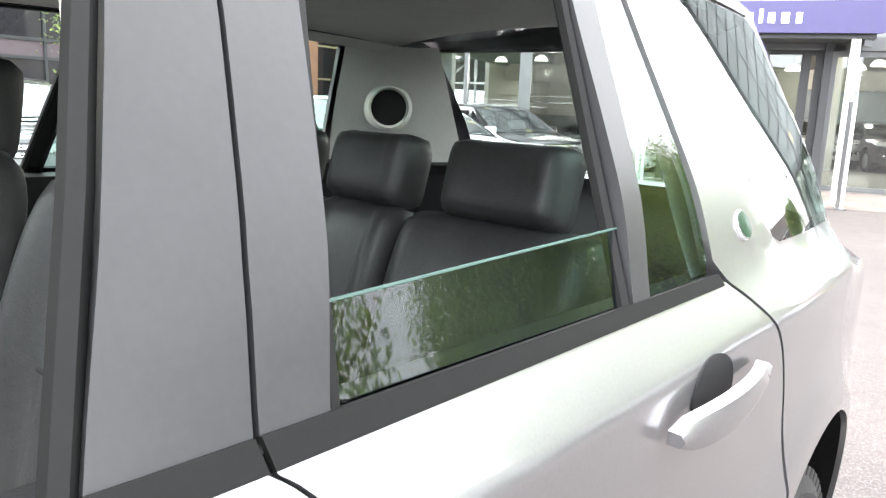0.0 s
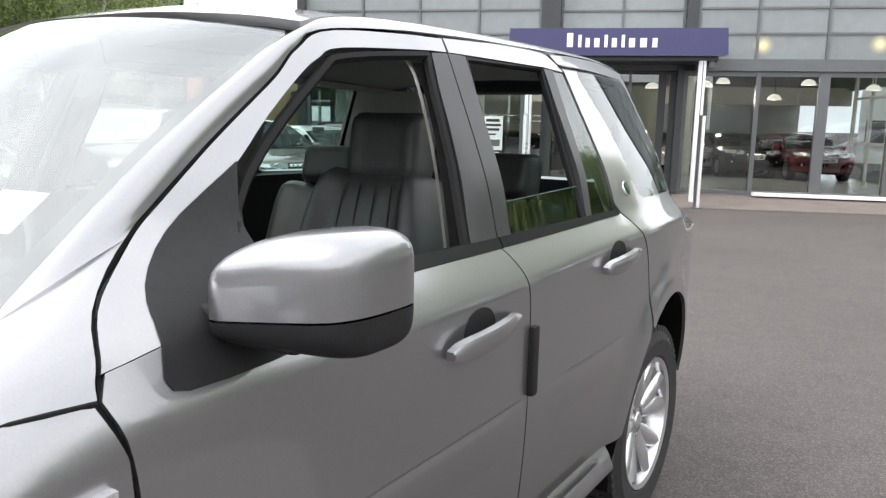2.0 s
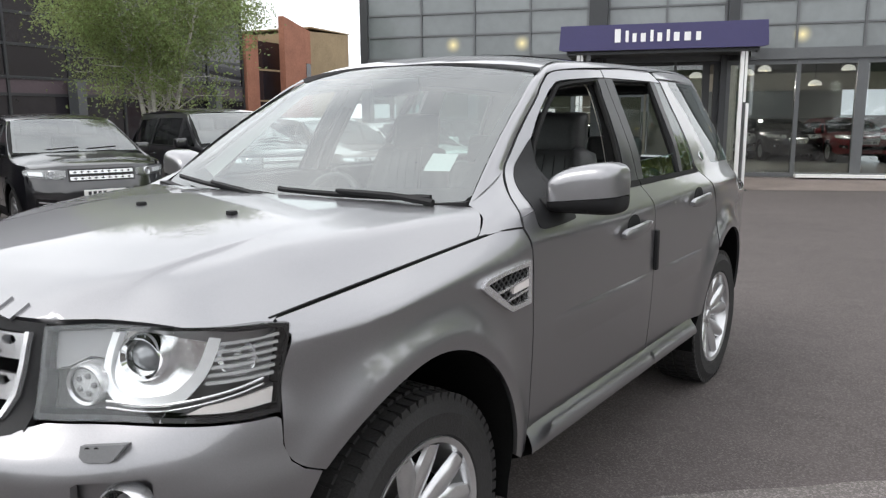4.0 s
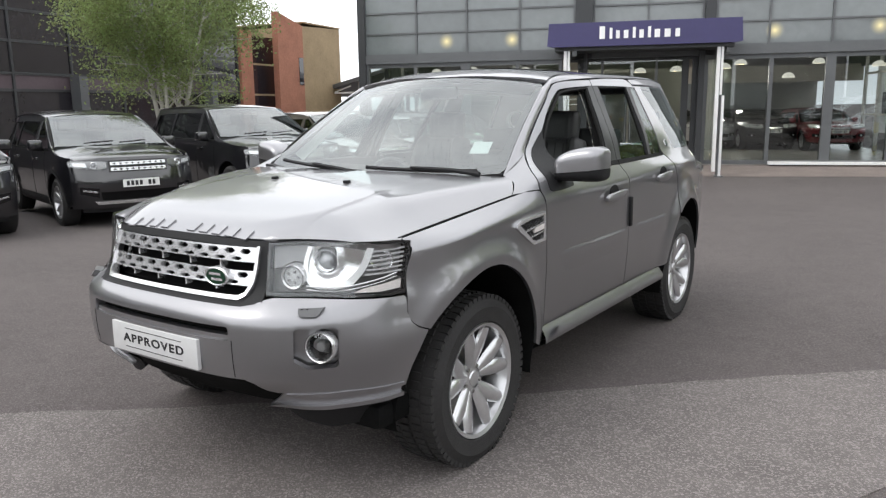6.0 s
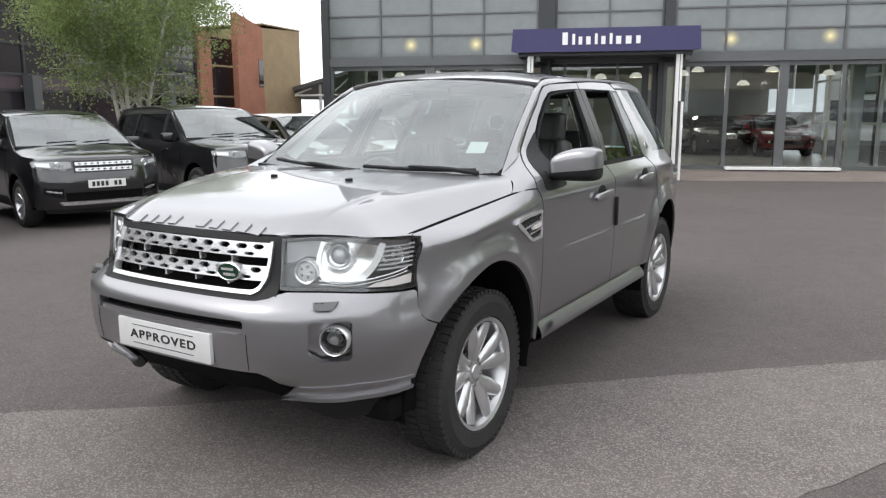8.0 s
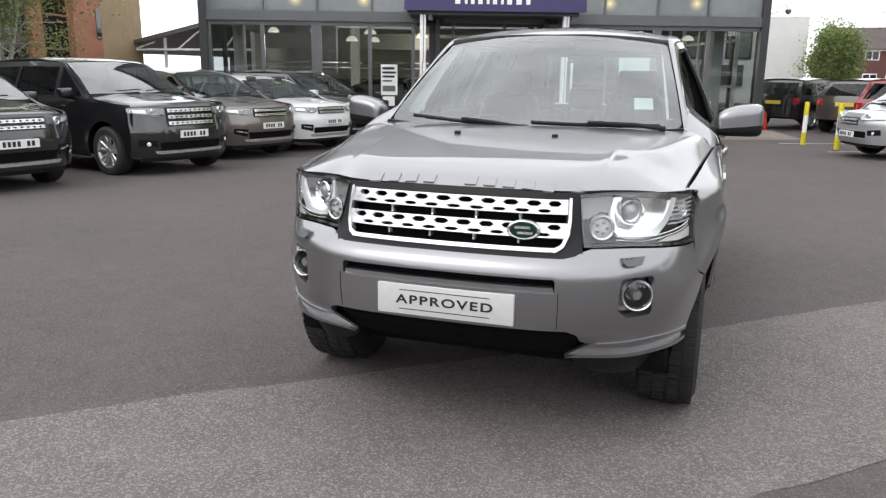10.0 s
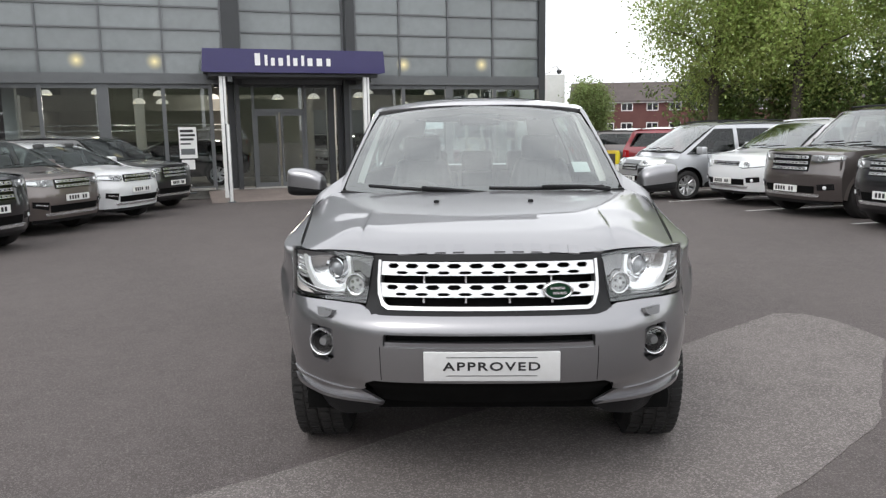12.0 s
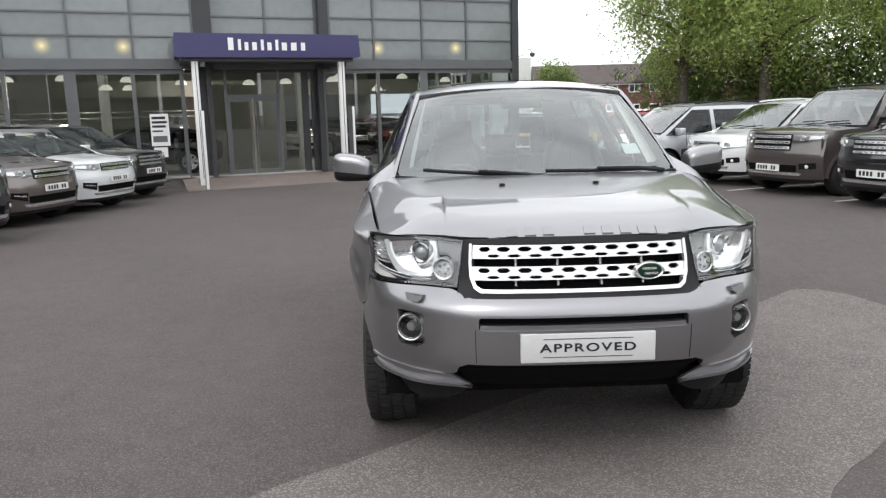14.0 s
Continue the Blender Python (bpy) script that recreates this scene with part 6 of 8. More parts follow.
# wipers and washer jets
for x0, x1 in ((0.66, 0.04), (0.03, -0.62)):
    bm = bmesh.new()
    pts = []
    for i in range(12):
        a = (x0 + (x1 - x0) * i / 11) / 0.775
        pts.append(Vector(screen(a, 0.022 + 0.035 * i / 11)) + Vector((0, -0.028, 0.020)))
    add_tube(bm, pts, 0.010, 6)
    arm = [pts[0] + Vector((0.03, -0.03, -0.012)), pts[2] + Vector((0, -0.022, 0.006)), pts[6] + Vector((0, -0.012, 0.014))]
    add_tube(bm, arm, [0.013, 0.011, 0.008], 6)
    part("wiper", bm, PLASTIC, car, "black windscreen wiper")
for k in (1, -1):
    p = Vector(bonnet(k * 0.23, -0.045))
    bm = bmesh.new()
    add_box(bm, (p.x - 0.013, p.y - 0.012, p.z - 0.004), (p.x + 0.013, p.y + 0.014, p.z + 0.012), 0.005)
    part("washer_jet", bm, PLASTIC, car, "black washer jet")

# rear end
def tail(x, z):
    y = 3.49 - 0.32 * abs(x) ** 3 - (0.02 if z < 0.5 else 0)
    if z > 1.15:
        y -= (z - 1.15) * 0.72
    return (x, y, z)


lo_e, hi_e = [], []
for y in np.linspace(2.17, 2.80, 10):
    lo_e.append((side_x(y, 1.615) + 0.004, y, 1.622 - 0.008 * step01(2.3, 2.8, y)))
    hi_e.append((side_x(y, 1.615) - 0.16, y, 1.678 + 0.012 * step01(2.17, 2.45, y)))
lo_e += [(0.60, 2.90, 1.602), (0.50, 3.02, 1.604), (0.30, 3.13, 1.618), (0.0, 3.17, 1.63)]
hi_e += [(0.50, 2.80, 1.692), (0.44, 2.84, 1.696), (0.28, 2.90, 1.702), (0.0, 2.93, 1.706)]
loft("roof_spoiler", lo_e + flip(lo_e[-2::-1], -1), hi_e + flip(hi_e[-2::-1], -1), PAINT, car, "body-coloured spoiler at the roof's end", n=4, bulge=0.006)
back_glass = [(-0.59, 1.19), (0.59, 1.19), (0.61, 1.22), (0.51, 1.56), (0.48, 1.59), (-0.48, 1.59), (-0.51, 1.56), (-0.61, 1.22)]
panel("tailgate", [(-0.70, 0.62), (0.70, 0.62), (0.70, 1.0), (0.68, 1.15), (0.53, 1.655), (-0.53, 1.655), (-0.68, 1.15), (-0.70, 1.0)], tail, (0, 1, 0.1), PAINT, car, step=0.07, holes=[back_glass])
panel("tailgate_glass", back_glass, tail, (0, 1, 0.3), CLEAR, car, "clear tailgate window", step=0.09, depth=0.004).visible_shadow = False
panel("rear_bumper", [(-0.70, 0.36), (0.70, 0.36), (0.70, 0.62), (-0.70, 0.62)], lambda x, z: (x, tail(x, z)[1] + 0.04, z), (0, 1, 0), PAINT, car, step=0.08, depth=0.08)
box("rear_number_plate", (-0.26, 3.50, 0.80), (0.26, 3.516, 0.91), PLATE_Y, car, "yellow rear number plate")
for k in (1, -1):
    panel("tail_lamp", [(k * 0.58, 0.90), (k * 0.69, 0.90), (k * 0.66, 1.14), (k * 0.57, 1.14)], lambda x, z: (x, tail(x, z)[1] + 0.012, z), (0, 1, 0), LAMP_RED, car, "red tail lamp", step=0.06)
box("floor_pan", (-0.80, -0.55, 0.30), (0.80, 3.40, 0.40), DARK, car, "dark underbody", bevel=0.03)
box("engine_bay", (-0.58, -0.48, 0.42), (0.58, 0.40, 0.98), DARK, car, "dark engine bay")


# ---- wheels ----
def wheel(name, parent_thing, k, x, y, r=0.365, width=0.235, rim_r=0.243, mat=ALLOY, spokes=5, detailed=True):
    """An alloy wheel standing upright; its outer face looks along k * x."""
    w = new(name)
    w.parent = parent_thing
    turn = Matrix.Identity(4) if k > 0 else pose(0, 0, 0, 0, 0, 180)
    w.matrix_local = Matrix.Translation((x, y, r - 0.008)) @ turn
    hw = width / 2
    n = 56 if detailed else 32
    bm = bmesh.new()
    add_lathe(bm, [(rim_r - 0.004, -hw + 0.02), (rim_r + 0.01, -hw), (r - 0.05, -hw - 0.008), (r - 0.012, -hw + 0.012), (r - 0.003, -hw + 0.035), (r - 0.002, 0), (r - 0.003, hw - 0.035), (r - 0.012, hw - 0.012), (r - 0.05, hw + 0.008), (rim_r + 0.012, hw), (rim_r - 0.004, hw - 0.02)], n)
    tyre = part("tyre", bm, RUBBER, w, "black road tyre", smooth=30)
    if detailed:
        bm = bmesh.new()
        for i in range(64):
            a = 2 * math.pi * i / 64
            for j, (h0, h1) in enumerate(((-hw + 0.008, -hw + 0.055), (-0.052, -0.008), (0.008, 0.052), (hw - 0.055, hw - 0.008))):
                b = a + (0.02 if j % 2 else -0.02)
                edge_in = 0.010 if j in (0, 3) else 0.0
                vs = add_box(bm, (h0, -0.0125, r - 0.010 - edge_in), (h1, 0.0125, r + 0.006 - edge_in * 0.4))
                bmesh.ops.transform(bm, matrix=Matrix.Rotation(b, 4, "X"), verts=vs)
        part("tread", bm, RUBBER, tyre, "blocks of tyre tread", smooth=0)
    bm = bmesh.new()
    add_lathe(bm, [(rim_r - 0.03, -hw + 0.03), (rim_r - 0.035, hw - 0.075), (rim_r - 0.020, hw - 0.03), (rim_r - 0.013, hw - 0.008), (rim_r + 0.003, hw - 0.001), (rim_r + 0.006, hw - 0.012)], n)
    rim_ob = part("rim", bm, mat, w, "silver alloy rim")
    for i in range(spokes):
        for side in ((1, -1) if detailed or spokes < 8 else (0,)):
            a = 2 * math.pi * i / spokes + math.pi / 2
            bm = bmesh.new()
            rows = []
            for s in (0.0, 0.25, 0.5, 0.75, 1.0):
                rad = 0.052 + (rim_r - 0.072) * s
                wd = (0.013 + 0.017 * math.sin(math.pi * min(s * 0.75 + 0.15, 1))) * (1.0 + 0.5 * s)
                ang = a + side * (0.16 + 0.13 * s)
                dep = hw - 0.052 + 0.034 * s ** 1.3 + 0.006 * math.sin(math.pi * s)
                row = []
                for o, d in ((-wd, -0.012), (-wd * 0.75, 0.001), (wd * 0.1, 0.008), (wd * 0.85, 0.0), (wd, -0.012)):
                    cy, cz = math.cos(ang), math.sin(ang)
                    row.append(bm.verts.new((dep + d, rad * cy - o * cz, rad * cz + o * cy)))
                rows.append(row)
            for p, q in zip(rows, rows[1:]):
                for j in range(4):
                    bm.faces.new((p[j], p[j + 1], q[j + 1], q[j]))
            part("spoke", bm, mat, rim_ob, smooth=50)
    bm = bmesh.new()
    add_lathe(bm, [(0.0, hw - 0.040), (0.030, hw - 0.041), (0.034, hw - 0.046), (0.060, hw - 0.052), (0.085, hw - 0.062), (0.09, hw - 0.08)], 24)
    part("hub", bm, mat, rim_ob)
    for i in range(5):
        a = 2 * math.pi * i / 5 + math.pi / 2 + 0.63
        bm = bmesh.new()
        add_lathe(bm, [(0.0, hw - 0.044), (0.009, hw - 0.045), (0.011, hw - 0.058)], 6, Matrix.Translation((0, 0.057 * math.cos(a), 0.057 * math.sin(a))))
        part("wheel_nut", bm, STEEL, rim_ob)
    bm = bmesh.new()
    add_lathe(bm, [(0.0, 0.005), (0.155, 0.005), (0.155, -0.02), (0.0, -0.02)], 32)
    part("brake_disc", bm, STEEL if detailed else DARK, w, "grey brake disc")
    bm = bmesh.new()
    add_lathe(bm, [(rim_r - 0.03, -0.04), (0.0, -0.04)], 32)
    part("wheel_back", bm, DARK, w)
    return w


for k in (1, -1):
    for y in (0.0, WHEELBASE):
        wheel("wheel", car, k, k * 0.795, y)

# ---- cabin ----
box("cabin_floor", (-0.74, 0.45, 0.42), (0.74, 3.35, 0.46), PLASTIC, car, "dark carpet", bevel=0.01)
panel("headlining", [(-0.58, 1.16), (0.58, 1.16), (0.58, 3.02), (-0.58, 3.02)], lambda x, y: (x, y, roof(x, y)[2] - 0.055), (0, 0, -1), HEADLINE, car, "grey woven headlining", step=0.09, depth=0.0, holes=[[(-0.36, 1.48), (0.36, 1.48), (0.36, 2.02), (-0.36, 2.02)]])
panel("sunroof_blind", [(-0.37, 1.47), (0.37, 1.47), (0.37, 2.03), (-0.37, 2.03)], lambda x, y: (x, y, roof(x, y)[2] - 0.035), (0, 0, -1), CARDTRIM, car, "dark sunroof blind", step=0.1, depth=0.0)
for k in (1, -1):
    inn = soft([(0.68, 0.60, 1.20), (0.60, 1.10, 1.56), (0.575, 1.30, 1.602), (0.57, 2.2, 1.62), (0.52, 2.95, 1.59)], 5)
    outr = soft([(0.745, 0.60, 1.24), (0.655, 1.08, 1.56), (0.66, 1.30, 1.590), (0.665, 2.2, 1.60), (0.56, 2.95, 1.57)], 5)
    loft("roof_lining_edge", flip(inn, k), flip(outr, k), LINING, car, "pale grey pillar lining", n=2)
    # B pillar lining, C and D pillar linings
    for nm, b0, b1, t0, t1, mat in (("centre_pillar_lining", 1.37, 1.50, 1.48, 1.58, PILLAR_TRIM), ("rear_pillar_lining", 2.19, 2.42, 2.20, 2.32, PILLAR_TRIM)):
        loft(nm, [(k * (side_x(b0 + (t0 - b0) * s, 1.15 + 0.46 * s) - 0.05), b0 + (t0 - b0) * s, 1.15 + 0.46 * s) for s in np.linspace(0, 1, 6)], [(k * (side_x(b1 + (t1 - b1) * s, 1.15 + 0.46 * s) - 0.05), b1 + (t1 - b1) * s, 1.15 + 0.46 * s) for s in np.linspace(0, 1, 6)], mat, car, "grey pillar lining", n=3)
    loft("tail_lining", [(k * (side_x(2.93 - 0.08 * s, 1.2 + 0.4 * s) - 0.03), 2.93 - 0.08 * s, 1.2 + 0.4 * s) for s in np.linspace(0, 1, 6)], [(k * (0.52 - 0.08 * s), 3.33 - 0.25 * s, 1.19 + 0.4 * s) for s in np.linspace(0, 1, 6)], LINING, car, "pale grey tail pillar lining", n=4, bulge=-0.01)
    bm = bmesh.new()
    vs = add_lathe(bm, [(0.0, 0.010), (0.05, 0.014), (0.062, 0.012)], 28)
    mp = Matrix.Translation((k * 0.602, 3.012, 1.39)) @ pose(0, 0, 0, 0, 0, -90 - k * 50)
    bmesh.ops.transform(bm, matrix=mp, verts=vs)
    spk = part("speaker", bm, PLASTIC, car, "round black speaker grille in a pale ring")
    bm = bmesh.new()
    vs = add_lathe(bm, [(0.060, 0.012), (0.068, 0.022), (0.080, 0.012), (0.085, -0.03)], 28)
    bmesh.ops.transform(bm, matrix=mp, verts=vs)
    part("speaker_ring", bm, LINING, spk)
    # door linings
    for y0, y1 in ((0.56, 1.50), (1.54, 2.28)):
        bm = bmesh.new()
        rows = []
        for y in np.linspace(y0, y1, 10):
            rows.append([bm.verts.new((k * (side_x(y, z) - d), y, z)) for z, d in ((1.185, 0.03), (1.178, 0.075), (1.15, 0.095), (1.02, 0.10), (0.96, 0.15), (0.90, 0.15), (0.86, 0.105), (0.5, 0.10))])
        for a, b in zip(rows, rows[1:]):
            for i in range(7):
                bm.faces.new((a[i], a[i + 1], b[i + 1], b[i]))
        part("door_lining", bm, CARDTRIM, car, "dark door lining", smooth=40)
    bm = bmesh.new()
    rows = []
    for y in np.linspace(2.28, 3.36, 8):
        rows.append([bm.verts.new((k * (side_x(y, z) - d), y, z)) for z, d in ((1.20, 0.02), (1.19, 0.07), (1.15, 0.09), (0.5, 0.11))])
    for a, b in zip(rows, rows[1:]):
        for i in range(3):
            bm.faces.new((a[i], a[i + 1], b[i + 1], b[i]))
    part("boot_lining", bm, CARDTRIM, car, "dark boot side lining")

# half-lowered rear door pane, raised panes on the far side
pane = panel("door_pane", [(1.496, 1.17), (1.955, 1.17), (1.978, 1.275), (1.520, 1.262)], lambda y, z: (side_x(y, z) - 0.014, y, z), (1, 0, 0), GREEN_GLASS, car, "half-lowered green tinted door pane", step=0.06, depth=0.004)
pane.visible_shadow = False
bm = bmesh.new()
add_tube(bm, [(side_x(y, z) - 0.015, y, z) for y, z in ((1.520, 1.263), (1.75, 1.270), (1.978, 1.276))], 0.0018, 6)
part("pane_edge", bm, material("green glass edge", (0.06, 0.10, 0.09), 0.25), pane, "bright polished glass edge")
panel("door_pane", [(0.76, 1.18), (1.325, 1.18), (1.452, 1.60), (1.16, 1.572), (0.84, 1.34)], lambda y, z: (-side_x(y, z) + 0.014, y, z), (-1, 0, 0), CLEAR, car, "clear raised door pane", step=0.08, depth=0.004).visible_shadow = False
panel("door_pane", [(1.497, 1.18), (1.948, 1.18), (2.045, 1.605), (1.605, 1.604)], lambda y, z: (-side_x(y, z) + 0.014, y, z), (-1, 0, 0), CLEAR, car, "clear raised door pane", step=0.08, depth=0.004).visible_shadow = False
# black channel round the open window, and the ivory guide strip
for k in (1, -1):
    bm = bmesh.new()
    loop = soft([(0.765, 1.19), (0.855, 1.340), (1.095, 1.528), (1.18, 1.566), (1.445, 1.592)], 4) + soft([(1.445, 1.592), (1.412, 1.52), (1.318, 1.19)], 4)[1:]
    add_tube(bm, [(k * (side_x(y, z) - 0.012), y, z) for y, z in loop], 0.011, 6)
    loop = soft([(1.505, 1.19), (1.612, 1.597), (2.038, 1.599), (1.940, 1.19)], 1)
    add_tube(bm, [(k * (side_x(y, z) - 0.012), y, z) for y, z in loop], 0.010, 6)
    part("window_channel", bm, SEAL, car, "black window channel")
strip_line = soft([(0.812, 1.372, 1.165), (0.770, 1.386, 1.35), (0.712, 1.405, 1.51), (0.682, 1.395, 1.575), (0.655, 1.33, 1.605), (0.640, 1.22, 1.600)], 5)
loft("guide_strip", strip_line, [(x - 0.006, y + 0.020, z + 0.004) for x, y, z in strip_line], IVORY, car, "ivory strip inside the window frame", n=2)
loft("pillar_inner", [(x + 0.004, y + 0.018, z) for x, y, z in strip_line[:16]], [(side_x(y, z) - 0.018, y + 0.04, z) for x, y, z in strip_line[:16]], SEAL, car, "black inner door frame", n=2)



def rounded(bm, w, h, d, m, bolster=0.0, nx=14, nz=16, taper=0.0, pleats=0):
    """A padded block: w wide, h high, d deep, its front towards -y, with raised side bolsters."""
    def pt(i, j, front):
        a, b = -1 + 2 * i / nx, -1 + 2 * j / nz
        ra = abs(a) ** 6
        rb = abs(b) ** 6
        x = a * w / 2 * (1 - 0.05 * rb) * (1 - taper * max(b, 0))
        z = b * h / 2 * (1 - 0.04 * ra)
        round_ = max(0.0, 1 - ra) ** 0.5 * max(0.0, 1 - rb) ** 0.5
        y = (-1 if front else 1) * d / 2 * (0.30 + 0.70 * round_)
        if front:
            y -= bolster * step01(0.50, 0.78, abs(a)) * (1 - ra)
            if pleats and abs(a) < 0.52:
                y += 0.004 * (math.cos(a / 0.52 * math.pi * pleats) ** 8)
        return m @ Vector((x, y, z))
    fr = [[bm.verts.new(pt(i, j, True)) for i in range(nx + 1)] for j in range(nz + 1)]
    bk = [[bm.verts.new(pt(i, j, False)) for i in range(nx + 1)] for j in range(nz + 1)]
    for g in (fr, bk):
        for j in range(nz):
            for i in range(nx):
                bm.faces.new((g[j][i], g[j][i + 1], g[j + 1][i + 1], g[j + 1][i]))
    edge_i = [(0, i) for i in range(nx)] + [(j, nx) for j in range(nz)] + [(nz, i) for i in range(nx, 0, -1)] + [(j, 0) for j in range(nz, 0, -1)]
    for (j0, i0), (j1, i1) in zip(edge_i, edge_i[1:] + edge_i[:1]):
        bm.faces.new((fr[j0][i0], fr[j1][i1], bk[j1][i1], bk[j0][i0]))


def seat(x, y):
    s = new("front_seat")
    s.parent = car
    tagged(s, "black leather front seat with headrest")
    s.matrix_local = Matrix.Translation((x, y, 0.46))
    bm = bmesh.new()
    rounded(bm, 0.52, 0.56, 0.16, Matrix.Translation((0, -0.18, 0.24)) @ pose(0, 0, 0, -82), bolster=0.04, pleats=3)
    part("cushion", bm, LEATHER, s, smooth=70)
    lean = Matrix.Translation((0, 0.090, 0.52)) @ pose(0, 0, 0, -14)
    bm = bmesh.new()
    rounded(bm, 0.50, 0.66, 0.17, lean, bolster=0.060, taper=0.26, nx=28, nz=24)
    part("backrest", bm, LEATHER, s, smooth=70)
    bm = bmesh.new()
    add_tube(bm, [lean @ Vector((a, -0.083, 0.06 + 0.02 * abs(a))) for a in np.linspace(-0.17, 0.17, 9)], 0.004, 6)
    part("backrest_seam", bm, STITCH, s)
    for a, q0, q1 in ((-0.095, 0.25, 0.92), (-0.03, 0.25, 0.92), (0.035, 0.25, 0.92), (0.10, 0.25, 0.92), (0.0, -0.95, 0.16)):
        bm = bmesh.new()
        add_tube(bm, [lean @ Vector((a * (1 - 0.22 * max(q, 0)), -0.0845 * (1 - 0.35 * max(abs(q) - 0.8, 0)), q * 0.31)) for q in np.linspace(q0, q1, 10)], 0.0024, 5)
        part("backrest_seam", bm, STITCH, s)
    for a in (-0.165, 0.165):
        bm = bmesh.new()
        add_tube(bm, [lean @ Vector((a * (1 - 0.24 * max(q, 0)), -0.099, q * 0.30)) for q in np.linspace(-0.95, 0.85, 12)], 0.0032, 5)
        part("bolster_seam", bm, STITCH, s)
    head = Matrix.Translation((0, 0.190, 0.905)) @ pose(0, 0, 0, -8)
    bm = bmesh.new()
    rounded(bm, 0.255, 0.20, 0.11, head, bolster=0.012, nx=14, nz=12)
    part("headrest", bm, LEATHER, s, smooth=70)
    for a in (-0.07, 0.07):
        bm = bmesh.new()
        add_tube(bm, [(a, 0.165, 0.78), (a, 0.182, 0.87)], 0.007, 8)
        part("headrest_post", bm, CHROME, s)
    bm = bmesh.new()
    add_box(bm, (-0.24, -0.44, 0.0), (0.24, 0.10, 0.17), 0.02)
    part("seat_base", bm, PLASTIC, s)
    return s


seat(0.435, 1.495)
seat(-0.395, 1.495)
bench = new("rear_bench")
bench.parent = car
tagged(bench, "black leather rear bench with three headrests")
bench.matrix_local = Matrix.Translation((0, 1.97, 0.46))
for x, w in ((-0.40, 0.52), (0.0, 0.27), (0.40, 0.52)):
    bm = bmesh.new()
    rounded(bm, w, 0.50, 0.16, Matrix.Translation((x, 0.0, 0.26)) @ pose(0, 0, 0, -84), bolster=0.012)
    part("cushion", bm, LEATHER, bench, smooth=70)
    lean = Matrix.Translation((x, 0.335, 0.47)) @ pose(0, 0, 0, -20)
    bm = bmesh.new()
    rounded(bm, w, 0.52, 0.16, lean, bolster=0.02, nx=20, nz=20, pleats=2 if w > 0.3 else 0)
    part("backrest", bm, LEATHER, bench, smooth=70)
    bm = bmesh.new()
    rounded(bm, 0.30 if w > 0.3 else 0.25, 0.165, 0.13, Matrix.Translation((x * 0.97, 0.435, 0.795)) @ pose(0, 0, 0, -16), bolster=0.010, nx=14, nz=12)
    part("headrest", bm, LEATHER, bench, smooth=70)
# dashboard, wheel, console
bm = bmesh.new()
prof = [(0.45, 1.13), (0.62, 1.155), (0.80, 1.145), (0.90, 1.09), (0.93, 0.98), (0.86, 0.80), (0.78, 0.60), (0.50, 0.55)]
add_prism(bm, prof, -0.74, 0.74, lambda a, b, h: (h, a, b))
part("dashboard", bm, CARDTRIM, car, "dark dashboard", smooth=50)
panel("screen_paper", [(0.70, 0.22), (0.825, 0.22), (0.825, 0.325), (0.70, 0.325)], lambda a, b: tuple(Vector(screen(a, b)) - Vector((0, -0.010, 0.012))), (0, -0.6, 0.8), material("pale paper", (0.42, 0.47, 0.46), 0.6, vary=0.08, scale=20), car, "pale paper behind the windscreen", step=0.2, depth=0.001)
bm = bmesh.new()
ring_m = Matrix.Translation((-0.385, 0.99, 1.02)) @ pose(0, 0, 0, -24)
pts = [ring_m @ Vector((0.185 * math.cos(2 * math.pi * i / 28), 0, 0.185 * math.sin(2 * math.pi * i / 28))) for i in range(29)]
add_tube(bm, pts, 0.016, 8)
for a in (0, math.pi, -math.pi / 2):
    add_tube(bm, [ring_m @ Vector((0, 0.0, 0)), ring_m @ Vector((0.18 * math.cos(a), 0, 0.18 * math.sin(a)))], [0.05, 0.016], 8)
part("steering_wheel", bm, LEATHER, car, "black steering wheel", smooth=60)
box("centre_console", (-0.13, 0.85, 0.46), (0.13, 1.75, 0.80), CARDTRIM, car, "dark centre console", bevel=0.03)
box("armrest", (-0.12, 1.35, 0.80), (0.12, 1.72, 0.87), LEATHER, car, "black leather armrest", bevel=0.025)
for k in (1, -1):
    loft("seat_belt", [(k * (side_x(1.42, 1.0 + 0.5 * s) - 0.065), 1.36 + 0.10 * s, 1.0 + 0.5 * s) for s in np.linspace(0, 1, 6)], [(k * (side_x(1.42, 1.0 + 0.5 * s) - 0.075), 1.41 + 0.10 * s, 1.0 + 0.5 * s) for s in np.linspace(0, 1, 6)], SEAL, car, "black seat belt", n=1)
bm = bmesh.new()
rounded(bm, 0.25, 0.07, 0.04, Matrix.Translation((0, 1.02, 1.575)) @ pose(0, 0, 0, 10), nx=10, nz=8)
part("inner_mirror", bm, GLOSS, car, "black interior mirror", smooth=70)

# ---- parked cars ----
ROW_L, ROW_R = "row of parked off-roaders", "row of angled parked cars"


